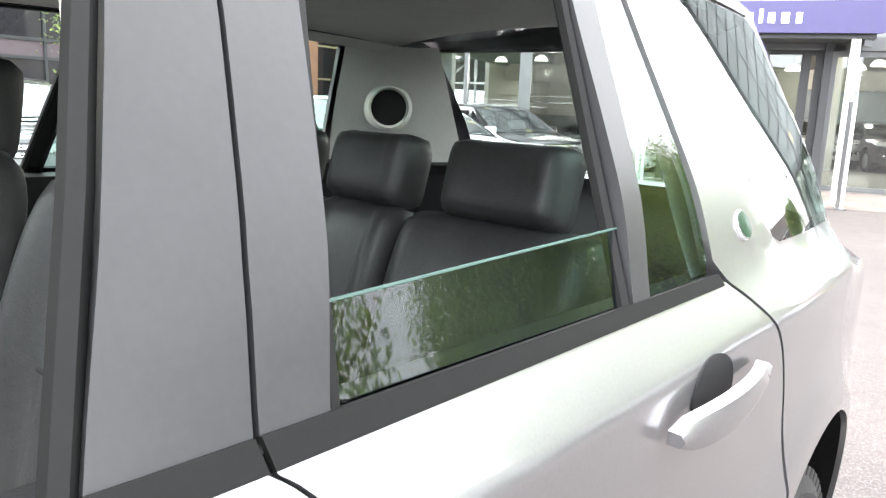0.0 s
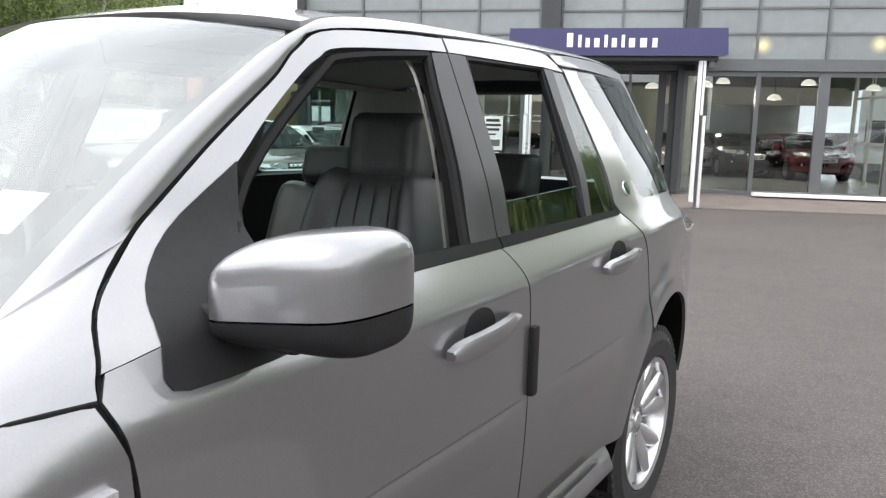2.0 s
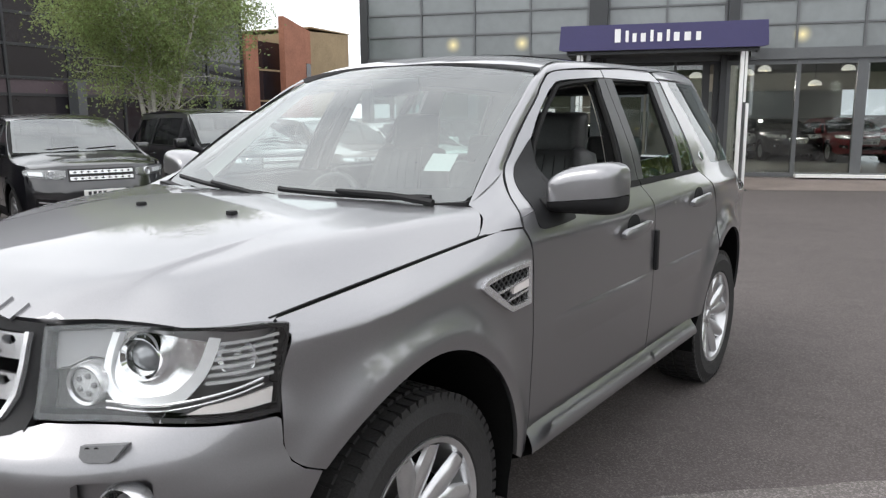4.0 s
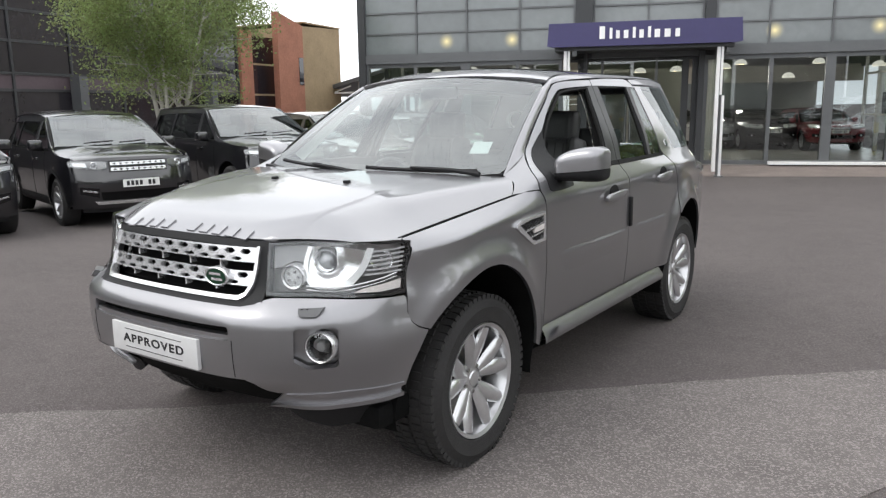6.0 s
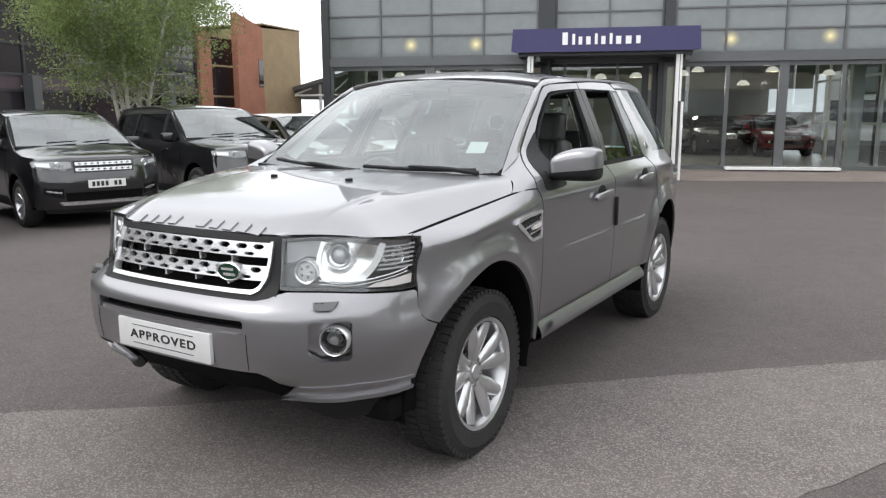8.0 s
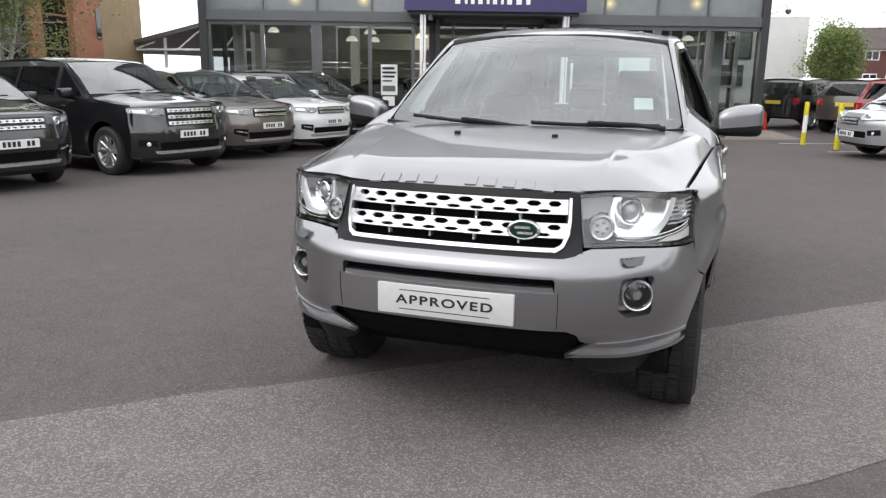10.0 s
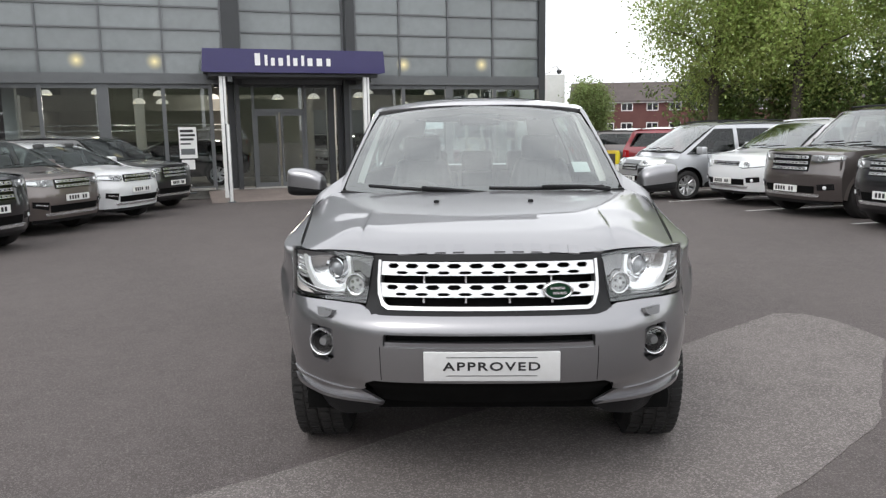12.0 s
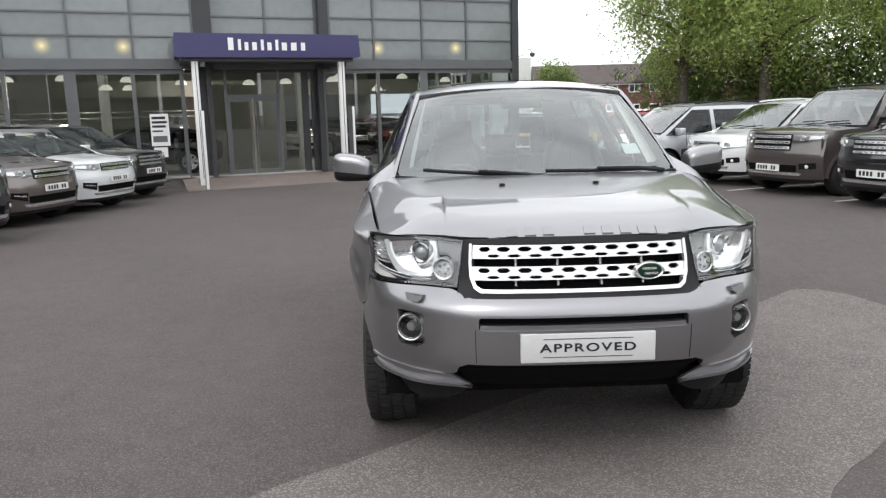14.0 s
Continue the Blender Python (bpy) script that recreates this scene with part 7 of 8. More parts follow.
def parked(name, label, paint, x, y, heading, L=4.6, W=1.90, H=1.72, hb=0.98, cowl=(1.05, 1.10), roof0=1.80, roof1=0.55, belt=1.02, wb=2.70, fo=0.88, tail_lean=0.35, face="bars", glass=DARK_GLASS, wheel_r=0.365, plate=0.60, group="", cladding=True, second=None, tall=0.0, rails=False):
    """A parked car with its number plate over (x, y), its nose along heading (degrees from +x). Local -y is forwards."""
    h = radians(heading)
    thing = tagged(base_at(name, x, y, ground_z(x + (1.0 if group == ROW_R else -1.2), y), math.degrees(math.atan2(math.cos(h), -math.sin(h)))), label, "car", group)
    hw = W / 2
    prof = spline([0.2, 0.45, 0.75, belt - 0.05, belt + 0.04, H - 0.10, H], [hw - 0.07, hw - 0.012, hw, hw - 0.02, hw - 0.05, hw - 0.235, hw - 0.33])

    def sx(v, z):
        q = prof(z)
        if v < 0.75:
            q -= 0.42 * (0.75 - v) ** 2
        if v > L - 0.9:
            q -= 0.22 * (v - L + 0.9) ** 2
        for c in (fo, fo + wb):
            r = math.hypot(v - c, z - wheel_r)
            if r < wheel_r + 0.16 and z > 0.3:
                q += 0.016 * (1 - step01(wheel_r + 0.11, wheel_r + 0.15, r))
        return q

    top = spline([0.0, 0.10, 0.30, 0.65, cowl[0]], [hb - 0.07, hb, hb + 0.035 + tall * 0.5, hb + 0.06 + tall, cowl[1]])
    ry1 = L - roof1
    roof_z = spline([roof0, roof0 + 0.25, (roof0 + ry1) / 2, ry1], [H - 0.075, H - 0.035, H, H - 0.05])
    ar = wheel_r + 0.075
    body = [(0.27, 0.33), (fo - ar - 0.02, 0.33)] + arc(fo, wheel_r, ar, 186, -6, 18) + [(fo + ar + 0.03, 0.30), (fo + wb - ar - 0.03, 0.30)] + arc(fo + wb, wheel_r, ar, 186, -6, 18)
    body += [(L - 0.18, 0.36), (L - 0.06, 0.55), (L - 0.05, 0.9), (L - 0.10, belt), (L - 0.10 - tail_lean, H - 0.16), (ry1 - 0.02, H - 0.10)]
    body += [(v, roof_z(v) - 0.045) for v in np.linspace(ry1 - 0.1, roof0 + 0.1, 7)] + [(roof0, H - 0.12), (cowl[0] + 0.10, cowl[1] + 0.03), (cowl[0], cowl[1] - 0.012)]
    body += [(v, top(v) - 0.03) for v in np.linspace(cowl[0] - 0.1, 0.33, 7)] + [(0.275, hb - 0.10), (0.265, 0.7)]
    # window openings
    z0, zt = belt + 0.035, H - 0.175
    slope = (roof0 - cowl[0]) / (H - cowl[1])

    def vfront(z):
        return cowl[0] + 0.16 + slope * (z - cowl[1])

    def vback(z):
        return L - 0.30 - tail_lean * (z - belt) / (H - belt) - 0.10
    b1 = fo + wb * 0.46
    b2 = fo + wb * 0.86
    wins = [[(max(vfront(z0), cowl[0] + 0.12) + 0.03, z0), (b1 - 0.05, z0), (b1 - 0.05, zt), (vfront(zt) + 0.06, zt)],
            [(b1 + 0.05, z0), (b2 + 0.10, z0), (b2 + 0.02, zt), (b1 + 0.05, zt)],
            [(b2 + 0.18, z0), (vback(z0), z0 + 0.02), (vback(zt), zt - 0.03), (b2 + 0.10, zt)]]
    for k in (1, -1):
        surf = (lambda v, z: (k * sx(v, z), v, z))
        out = (k, 0, 0)
        side = panel("side_panel", body, surf, out, paint, thing, step=0.13, depth=0.03, holes=wins)
        for wn_ in wins:
            panel("side_window", wn_, lambda v, z: (k * (sx(v, z) - 0.012), v, z), out, glass, thing, "dark tinted side window", step=0.2, depth=0.004)
        panel("window_surround", [(wins[0][0][0] - 0.04, z0 - 0.03), (vback(z0) + 0.02, z0 - 0.02), (vback(z0) + 0.02, z0 - 0.004), (wins[0][0][0] - 0.03, z0 - 0.004)], lambda v, z: (k * (sx(v, z) + 0.004), v, z), out, SEAL, thing, step=0.15, depth=0.01)
        for c in (b1, b1 - 0.02 if False else b2 + 0.14):
            bm = bmesh.new()
            add_tube(bm, [(k * (sx(c, z) - 0.002), c, z) for z in np.linspace(0.42, belt + 0.02, 7)], 0.006, 4)
            part("door_gap", bm, SEAL, thing)
        bm = bmesh.new()
        c = fo + ar + 0.10
        add_tube(bm, [(k * (sx(c, z) - 0.002), c, z) for z in np.linspace(0.42, belt + 0.02, 7)], 0.006, 4)
        part("door_gap", bm, SEAL, thing)
        for c in (b1 - 0.20, b2 - 0.05):
            bm = bmesh.new()
            add_box(bm, (min(k * (sx(c, belt - 0.12) - 0.01), k * (sx(c, belt - 0.12) + 0.03)), c - 0.11, belt - 0.145), (max(k * (sx(c, belt - 0.12) - 0.01), k * (sx(c, belt - 0.12) + 0.03)), c + 0.11, belt - 0.11), 0.01)
            part("door_handle", bm, paint, thing)
        if cladding:
            for c in (fo, fo + wb):
                ring = arc(c, wheel_r, ar - 0.01, 188, -8, 20)
                ring2 = arc(c, wheel_r, ar + 0.045, 186, -6, 20)
                loft("arch_trim", [(k * (sx(*q) + 0.010), *q) for q in ring], [(k * (sx(*q) + 0.006), *q) for q in ring2], second or PLASTIC, thing, n=2)
        loft("sill_trim", [(k * (hw - 0.02), v, 0.42) for v in np.linspace(fo + ar, fo + wb - ar, 6)], [(k * (hw - 0.05), v, 0.27) for v in np.linspace(fo + ar, fo + wb - ar, 6)], PLASTIC, thing, n=3, bulge=0.02)
        for c in (fo, fo + wb):
            bm = bmesh.new()
            ring = arc(c, wheel_r, ar - 0.004, 190, -10, 18)
            a = [bm.verts.new((k * (sx(v, max(z, 0.35)) - 0.02), v, z)) for v, z in ring]
            b = [bm.verts.new((k * (hw - 0.36), v, z)) for v, z in ring]
            for i in range(len(ring) - 1):
                bm.faces.new((a[i], a[i + 1], b[i + 1], b[i]))
            bm.faces.new(b)
            part("arch_liner", bm, DARK, thing)
            wheel("wheel", thing, k, k * (hw - 0.135), c, r=wheel_r, rim_r=wheel_r * 0.66, detailed=False)
        bm = bmesh.new()
        mx = sx(cowl[0] + 0.42, belt + 0.08)
        vs = add_box(bm, (mx + 0.04, cowl[0] + 0.34, belt + 0.01), (mx + 0.24, cowl[0] + 0.50, belt + 0.17), 0.035)
        for v_ in vs:
            v_.co.x *= k
        mob = part("door_mirror", bm, paint, thing, smooth=60)
        bm = bmesh.new()
        vs = add_box(bm, (mx - 0.05, cowl[0] + 0.38, belt), (mx + 0.12, cowl[0] + 0.46, belt + 0.045), 0.012)
        for v_ in vs:
            v_.co.x *= k
        part("mirror_arm", bm, PLASTIC, mob)
        if rails:
            bm = bmesh.new()
            add_tube(bm, [(k * (hw - 0.30), v, roof_z(v) + 0.01) for v in np.linspace(roof0 + 0.15, ry1 - 0.1, 8)], 0.018, 6)
            part("roof_rail", bm, SATIN if rails == "bright" else PLASTIC, thing)

    def bonnet_s(a, v):
        e = sx(max(v, 0.2), min(top(v), belt)) - 0.01
        return (a * e, v + 0.34 * (abs(a) * e / hw) ** 3.6 * max(0, 1 - v / 0.8) + 0.05 * max(0, 1 - v / 0.3), top(v) + 0.012 - 0.045 * abs(a) ** 4 - 0.012 * step01(0.55, 0.65, abs(a)))
    panel("bonnet", [(-1, 0.05), (1, 0.05), (1, cowl[0]), (-1, cowl[0])], bonnet_s, (0, 0, 1), paint, thing, step=0.13)

    def screen_s(a, b):
        w0 = sx(cowl[0] + 0.1, cowl[1]) - 0.01
        w1 = prof(H - 0.10) - 0.005
        v = (cowl[0] - 0.06) + (roof0 - cowl[0] + 0.06) * b + (0.10 * (1 - b) + 0.06 * b) * a * a
        z = cowl[1] + (roof_z(roof0) - cowl[1]) * b - 0.03 * b * a * a + 0.03 * 4 * b * (1 - b)
        return (a * (w0 + (w1 - w0) * b), v, z)
    panel("windscreen", [(-0.95, 0.02), (0.95, 0.02), (0.94, 0.97), (-0.94, 0.97)], screen_s, (0, -0.6, 0.8), glass if glass is not DARK_GLASS else GLASS, thing, "windscreen", step=0.2, depth=0.004)
    panel("screen_border", [(-1, 0), (1, 0), (1, 1), (-1, 1)], lambda a, b: tuple(Vector(screen_s(a, b)) - Vector((0, 0, 0.012))), (0, -0.6, 0.8), SEAL, thing, step=0.2, depth=0.0, holes=[[(-0.9, 0.08), (0.9, 0.08), (0.88, 0.93), (-0.88, 0.93)]])

    def roof_s(a, v):
        return (a * (prof(H - 0.10) - 0.0), v + (0.06 * a * a if v < roof0 + 0.2 else 0), roof_z(v) - 0.045 * abs(a) ** 3)
    panel("roof", [(-1, roof0), (1, roof0), (1, ry1), (-1, ry1)], roof_s, (0, 0, 1), paint, thing, step=0.2)

    def back_s(xx, z):
        v = L - 0.04 - 0.10 * (abs(xx) / hw) ** 3
        if z > belt:
            v -= tail_lean * (z - belt) / (H - 0.1 - belt) + (roof1 - tail_lean - 0.05) * ((z - belt) / (H - 0.1 - belt)) ** 2
        return (xx, v, z)
    panel("tailgate", [(-hw + 0.12, 0.40), (hw - 0.12, 0.40), (hw - 0.10, belt), (hw - 0.30, H - 0.07), (-hw + 0.30, H - 0.07), (-hw + 0.10, belt)], back_s, (0, 1, 0.2), paint, thing, step=0.2, holes=[[(-hw + 0.28, belt + 0.08), (hw - 0.28, belt + 0.08), (hw - 0.38, H - 0.17), (-hw + 0.38, H - 0.17)]])
    panel("tailgate_glass", [(-hw + 0.28, belt + 0.08), (hw - 0.28, belt + 0.08), (hw - 0.38, H - 0.17), (-hw + 0.38, H - 0.17)], back_s, (0, 1, 0.2), glass, thing, step=0.3, depth=0.004)
    for k in (1, -1):
        panel("tail_lamp", [(k * (hw - 0.30), belt - 0.22), (k * (hw - 0.10), belt - 0.22), (k * (hw - 0.11), belt - 0.02), (k * (hw - 0.28), belt - 0.02)], lambda a, z: (a, back_s(a, z)[1] + 0.015, z), (0, 1, 0), LAMP_RED, thing, step=0.2)
    box("rear_number_plate", (-0.26, L - 0.035, 0.80), (0.26, L - 0.015, 0.91), PLATE_Y, thing)

    def nose_s(a, z, o=0.0):
        bulge = spline([0.2, 0.42, 0.62, 0.72, 0.80, hb - 0.03, hb + 0.02], [0.10, 0.035, 0.0, 0.004, 0.034, 0.075, 0.125])
        return (a, bulge(z) + 0.36 * (abs(a) / hw) ** 3.6 - o, z)
    e = hw - 0.07
    panel("nose", [(-e, 0.30), (e, 0.30), (e + 0.01, 0.62), (e, hb - 0.03), (hw * 0.55, hb + 0.005), (-hw * 0.55, hb + 0.005), (-e, hb - 0.03), (-e - 0.01, 0.62)], nose_s, (0, -1, 0), paint, thing, step=0.10)

    def face_panel(nm, poly, mat, o, lab="", parent=None, depth=0.015, holes=()):
        return panel(nm, poly, lambda a, z: nose_s(a, z, o), (0, -1, 0), mat, parent or thing, lab, step=0.09, depth=depth, holes=holes)
    gw = hw * (0.44 if face != "mpv" else 0.34)
    gz0, gz1 = (0.78, hb - 0.03) if face != "sport" else (0.82, hb - 0.035)
    if face == "mpv":
        gz0, gz1 = 0.66, 0.80
    if face == "ford":
        gz0, gz1 = 0.80, 0.88
        gw = hw * 0.42
    face_panel("grille", [(-gw, gz0), (gw, gz0), (gw, gz1), (-gw, gz1)], GLOSS, 0.010, "dark radiator grille")
    n = 3 if face == "bars" else 2
    for i in range(n):
        z = gz0 + (gz1 - gz0) * (i + 0.5) / n
        hh = (gz1 - gz0) / n * 0.26
        holes = []
        if face in ("bars", "sport"):
            holes = [[(c - 0.030, z), (c, z - hh * 0.65), (c + 0.030, z), (c, z + hh * 0.65)] for c in np.linspace(-gw + 0.08, gw - 0.08, 9)]
        face_panel("grille_bar", [(-gw + 0.02, z - hh), (gw - 0.02, z - hh), (gw - 0.02, z + hh), (-gw + 0.02, z + hh)], SATIN, 0.026, "bright grille bar", holes=holes)
    lo_, hi_ = (gz0 + 0.01, gz1) if face not in ("mpv", "ford") else (0.74, 0.90)
    if face == "sport":
        lo_ = gz0 + 0.035
    for k in (1, -1):
        a0, a1 = gw + 0.025, e + 0.005
        if face in ("sport", "bars"):
            lo_, hi_ = hb - 0.165, hb - 0.03
        poly = [(k * a0, lo_ + 0.030), (k * (a0 + 0.10), lo_), (k * a1, lo_ + 0.045), (k * (a1 + 0.012), hi_ - 0.02), (k * (a1 - 0.03), hi_), (k * (a0 + 0.05), hi_ - 0.012), (k * a0, hi_ - 0.025)]
        lamp = face_panel("headlamp", poly, LAMP_GREY if face in ("sport", "bars") else REFLECTOR, 0.008, "clear headlamp")
        face_panel("lamp_rim", [(k * (a0 + 0.02), lo_ + 0.026), (k * (a0 + 0.10), lo_ + 0.004), (k * a1, lo_ + 0.047), (k * a1, lo_ + 0.062), (k * (a0 + 0.10), lo_ + 0.022), (k * (a0 + 0.02), lo_ + 0.042)], LAMP_BLACK, 0.014, parent=lamp, depth=0.004)
        m = a0 + (a1 - a0) * 0.36
        c = nose_s(k * m, (lo_ + hi_) / 2, 0.012)
        r = (hi_ - lo_) * 0.36
        bm = bmesh.new()
        turn = Matrix.Translation(c) @ pose(0, 0, 0, 0, 0, -90 + k * 25)
        add_lathe(bm, [(0.0, 0.02), (r * 0.45, 0.014), (r * 0.6, 0.0)], 18, turn)
        part("projector", bm, PROJECTOR, lamp)
        bm = bmesh.new()
        add_lathe(bm, [(r * 0.62, 0.0), (r * 0.95, 0.018), (r * 1.08, 0.012), (r * 1.1, -0.01)], 20, turn)
        part("lamp_ring", bm, SATIN, lamp)
        face_panel("lamp_blade", [(k * (m + 0.09), lo_ + 0.045), (k * (a1 - 0.02), lo_ + 0.060), (k * (a1 - 0.03), hi_ - 0.025), (k * (m + 0.10), hi_ - 0.030)], REFLECTOR, 0.012, parent=lamp, depth=0.004)
        face_panel("lens", poly, LAMP_GLASS, 0.030, parent=lamp, depth=0.022)
        fz = 0.52
        if face == "sport":
            fog = face_panel("fog_recess", [(k * (hw * 0.60), fz - 0.06), (k * (hw * 0.84), fz + 0.0), (k * (hw * 0.84), fz + 0.10), (k * (hw * 0.60), fz + 0.08)], GLOSS, 0.006, "black air scoop")
            face_panel("fog_strip", [(k * (hw * 0.63), fz + 0.01), (k * (hw * 0.81), fz + 0.04), (k * (hw * 0.81), fz + 0.06), (k * (hw * 0.63), fz + 0.03)], SATIN, 0.022, parent=fog)
        else:
            fog = face_panel("fog_recess", [(k * (hw * 0.62), fz - 0.05), (k * (hw * 0.86), fz - 0.03), (k * (hw * 0.86), fz + 0.07), (k * (hw * 0.62), fz + 0.05)], GLOSS, 0.006, "black fog lamp recess")
            c = nose_s(k * hw * 0.74, fz, 0.012)
            bm = bmesh.new()
            add_lathe(bm, [(0.0, 0.004), (0.026, 0.003), (0.032, 0.0)], 14, Matrix.Translation(c) @ pose(0, 0, 0, 0, 0, -90 + k * 20))
            part("fog_lamp", bm, REFLECTOR, fog)
    face_panel("lower_intake", [(-hw * 0.56, 0.42), (hw * 0.56, 0.42), (hw * 0.58, 0.54), (-hw * 0.58, 0.54)], DARK, 0.006, "black lower intake")
    face_panel("skid_plate", [(-hw * 0.62, 0.36), (hw * 0.62, 0.36), (hw * 0.66, 0.405), (-hw * 0.66, 0.405)], SATIN if face != "mpv" else paint, 0.016, "bright lower trim")
    face_panel("chin", [(-hw * 0.80, 0.24), (hw * 0.80, 0.24), (hw * 0.80, 0.345), (-hw * 0.80, 0.345)], PLASTIC, -0.03, "black chin")
    pl = box("number_plate", (-0.26, -0.045, plate), (0.26, -0.018, plate + 0.111), PLATE, thing, "white number plate")
    for i in range(7):
        if i != 4:
            box("plate_bar", (-0.215 + i * 0.062, -0.0475, plate + 0.022), (-0.175 + i * 0.062, -0.0445, plate + 0.090), INK, pl)
    # seats, wheel and dark cabin seen through the glass
    box("cabin", (-hw + 0.16, cowl[0] + 0.05, 0.32), (hw - 0.16, L - 0.35, belt - 0.03), CARDTRIM, thing, bevel=0.05)
    for k in (1, -1):
        for v in (b1 - 0.12, b2 + 0.02):
            bm = bmesh.new()
            rounded(bm, 0.48, 0.60, 0.16, Matrix.Translation((k * hw * 0.42, v, belt - 0.02)) @ pose(0, 0, 0, -15), nx=8, nz=8)
            part("seat_back", bm, LEATHER, thing, smooth=70)
            bm = bmesh.new()
            rounded(bm, 0.27, 0.19, 0.11, Matrix.Translation((k * hw * 0.42, v + 0.11, belt + 0.38)) @ pose(0, 0, 0, -10), nx=8, nz=8)
            part("headrest", bm, LEATHER, thing, smooth=70)
    for q in (0.1, -0.5):
        bm = bmesh.new()
        add_tube(bm, [Vector(screen_s(q, 0.05)) + Vector((0, -0.03, 0.02)), Vector(screen_s(q + 0.5, 0.09)) + Vector((0, -0.03, 0.02))], 0.010, 5)
        part("wiper", bm, PLASTIC, thing)
    return thing


HL = -15
SPORT = dict(L=4.60, W=1.90, H=1.72, hb=1.02, cowl=(1.12, 1.16), roof0=2.02, belt=1.10, wb=2.74, fo=0.90)
parked("parked_car", "black compact off-roader parked nose out on tarmac", BLACK_PAINT, -7.85, 1.55, HL, group=ROW_L, face="sport", **SPORT)
parked("parked_car", "black compact off-roader with bright grille parked nose out", BLACK_PAINT, -7.50, 4.08, HL, group=ROW_L, face="sport", **SPORT)
parked("parked_car", "large black luxury off-roader with mesh grille parked nose out", BLACK_PAINT, -6.84, 6.80, HL, L=5.0, W=1.98, H=1.84, hb=1.10, cowl=(1.30, 1.24), roof0=2.15, belt=1.17, wb=2.92, fo=0.87, group=ROW_L, face="bars", wheel_r=0.39, cladding=False)
parked("parked_car", "brown metallic compact off-roader parked nose out", BROWN_PAINT, -7.03, 9.50, HL, group=ROW_L, face="sport", **SPORT)
parked("parked_car", "white coupe-like off-roader with black wheels parked nose out", WHITE_PAINT, -6.76, 11.55, HL, L=4.37, W=1.90, H=1.60, hb=1.00, cowl=(1.12, 1.11), roof0=2.05, belt=1.10, wb=2.66, tail_lean=0.45, group=ROW_L, face="sport")
parked("parked_car", "black off-roader parked beside the showroom window", BLACK_PAINT, -6.92, 13.95, HL, L=4.85, W=1.95, H=1.76, hb=1.05, cowl=(1.2, 1.17), roof0=2.08, belt=1.13, group=ROW_L, face="bars", cladding=False)
hd = math.degrees(math.atan2(RH.y, RH.x))
parked("parked_people_carrier", "silver people carrier parked at an angle in a marked bay", SILVER_PAINT, 3.60, 13.70, hd, plate=0.42, L=4.63, W=1.81, H=1.73, hb=0.88, cowl=(0.78, 1.05), roof0=1.72, roof1=0.35, belt=1.0, wb=2.84, fo=0.93, tail_lean=0.22, face="mpv", glass=DARK_GLASS, wheel_r=0.33, group=ROW_R, cladding=False, rails="dark")
parked("parked_car", "white family off-roader parked at an angle", WHITE_PAINT, 5.06, 11.70, hd, plate=0.44, L=4.52, W=1.84, H=1.69, hb=0.98, cowl=(1.0, 1.10), roof0=1.78, belt=1.05, wb=2.69, group=ROW_R, face="ford", wheel_r=0.35, rails="bright")
parked("parked_car", "dark brown boxy off-roader parked at an angle", DARK_PAINT, 5.39, 9.45, hd, plate=0.43, L=4.83, W=1.92, H=1.88, hb=1.09, cowl=(1.20, 1.17), roof0=1.80, roof1=0.20, belt=1.12, wb=2.89, fo=0.86, tail_lean=0.10, group=ROW_R, face="bars", wheel_r=0.38, cladding=True, second=BROWN_PAINT, rails="dark")
parked("parked_car", "black off-roader parked at an angle", BLACK_PAINT, 5.81, 7.00, hd, plate=0.46, L=4.85, W=1.95, H=1.78, hb=1.03, group=ROW_R, face="bars", cladding=False)
parked("parked_car", "black off-roader parked sideways beside the showroom", BLACK_PAINT, 5.4, 27.1, 55, L=4.4, H=1.64, group="cars behind the bollards", face="sport")
parked("parked_car", "dark grey estate seen from behind its tail", DARK_PAINT, 6.95, 25.7, 60, L=4.5, H=1.62, group="cars behind the bollards", face="ford", cladding=False)
parked("parked_car", "dark red hatchback seen from behind its tail", RED_PAINT, 7.4, 22.3, 60, L=4.4, H=1.66, group="cars behind the bollards", face="ford", cladding=False)


def shop_car(label, paint, u, d, turn, **kw):
    p = FM @ Vector((u, -d, 0))
    t = parked("show_car", label, paint, p.x, p.y, math.degrees(FA) + turn, group="cars in the showroom", cladding=False, **kw)
    t.matrix_world = Matrix.Translation((0, 0, 0.013 - FOOT - t.matrix_world.translation.z)) @ t.matrix_world


RED_U = 6.2
shop_car("dark red saloon on the showroom floor", RED_PAINT, RED_U, -5.6, -84, L=4.6, H=1.46, hb=0.82, cowl=(1.25, 0.97), roof0=2.05, roof1=0.9, belt=0.92, tail_lean=0.6, face="mpv", wheel_r=0.33)
shop_car("black saloon behind the red one in the showroom", BLACK_PAINT, RED_U - 1.9, -6.4, -80, L=4.7, H=1.46, hb=0.82, cowl=(1.25, 0.97), roof0=2.05, roof1=0.9, belt=0.92, tail_lean=0.6, face="mpv", wheel_r=0.33)
shop_car("silver saloon in the showroom", SILVER_PAINT, RED_U - 3.8, -7.2, -80, L=4.7, H=1.46, hb=0.82, cowl=(1.25, 0.97), roof0=2.05, roof1=0.9, belt=0.92, tail_lean=0.6, face="mpv", wheel_r=0.33)
shop_car("dark sports saloon seen from its side in the showroom", DARK_PAINT, -5.9, -2.6, 178, L=4.6, H=1.38, hb=0.78, cowl=(1.25, 0.92), roof0=2.0, roof1=0.9, belt=0.88, tail_lean=0.6, face="mpv", wheel_r=0.34)


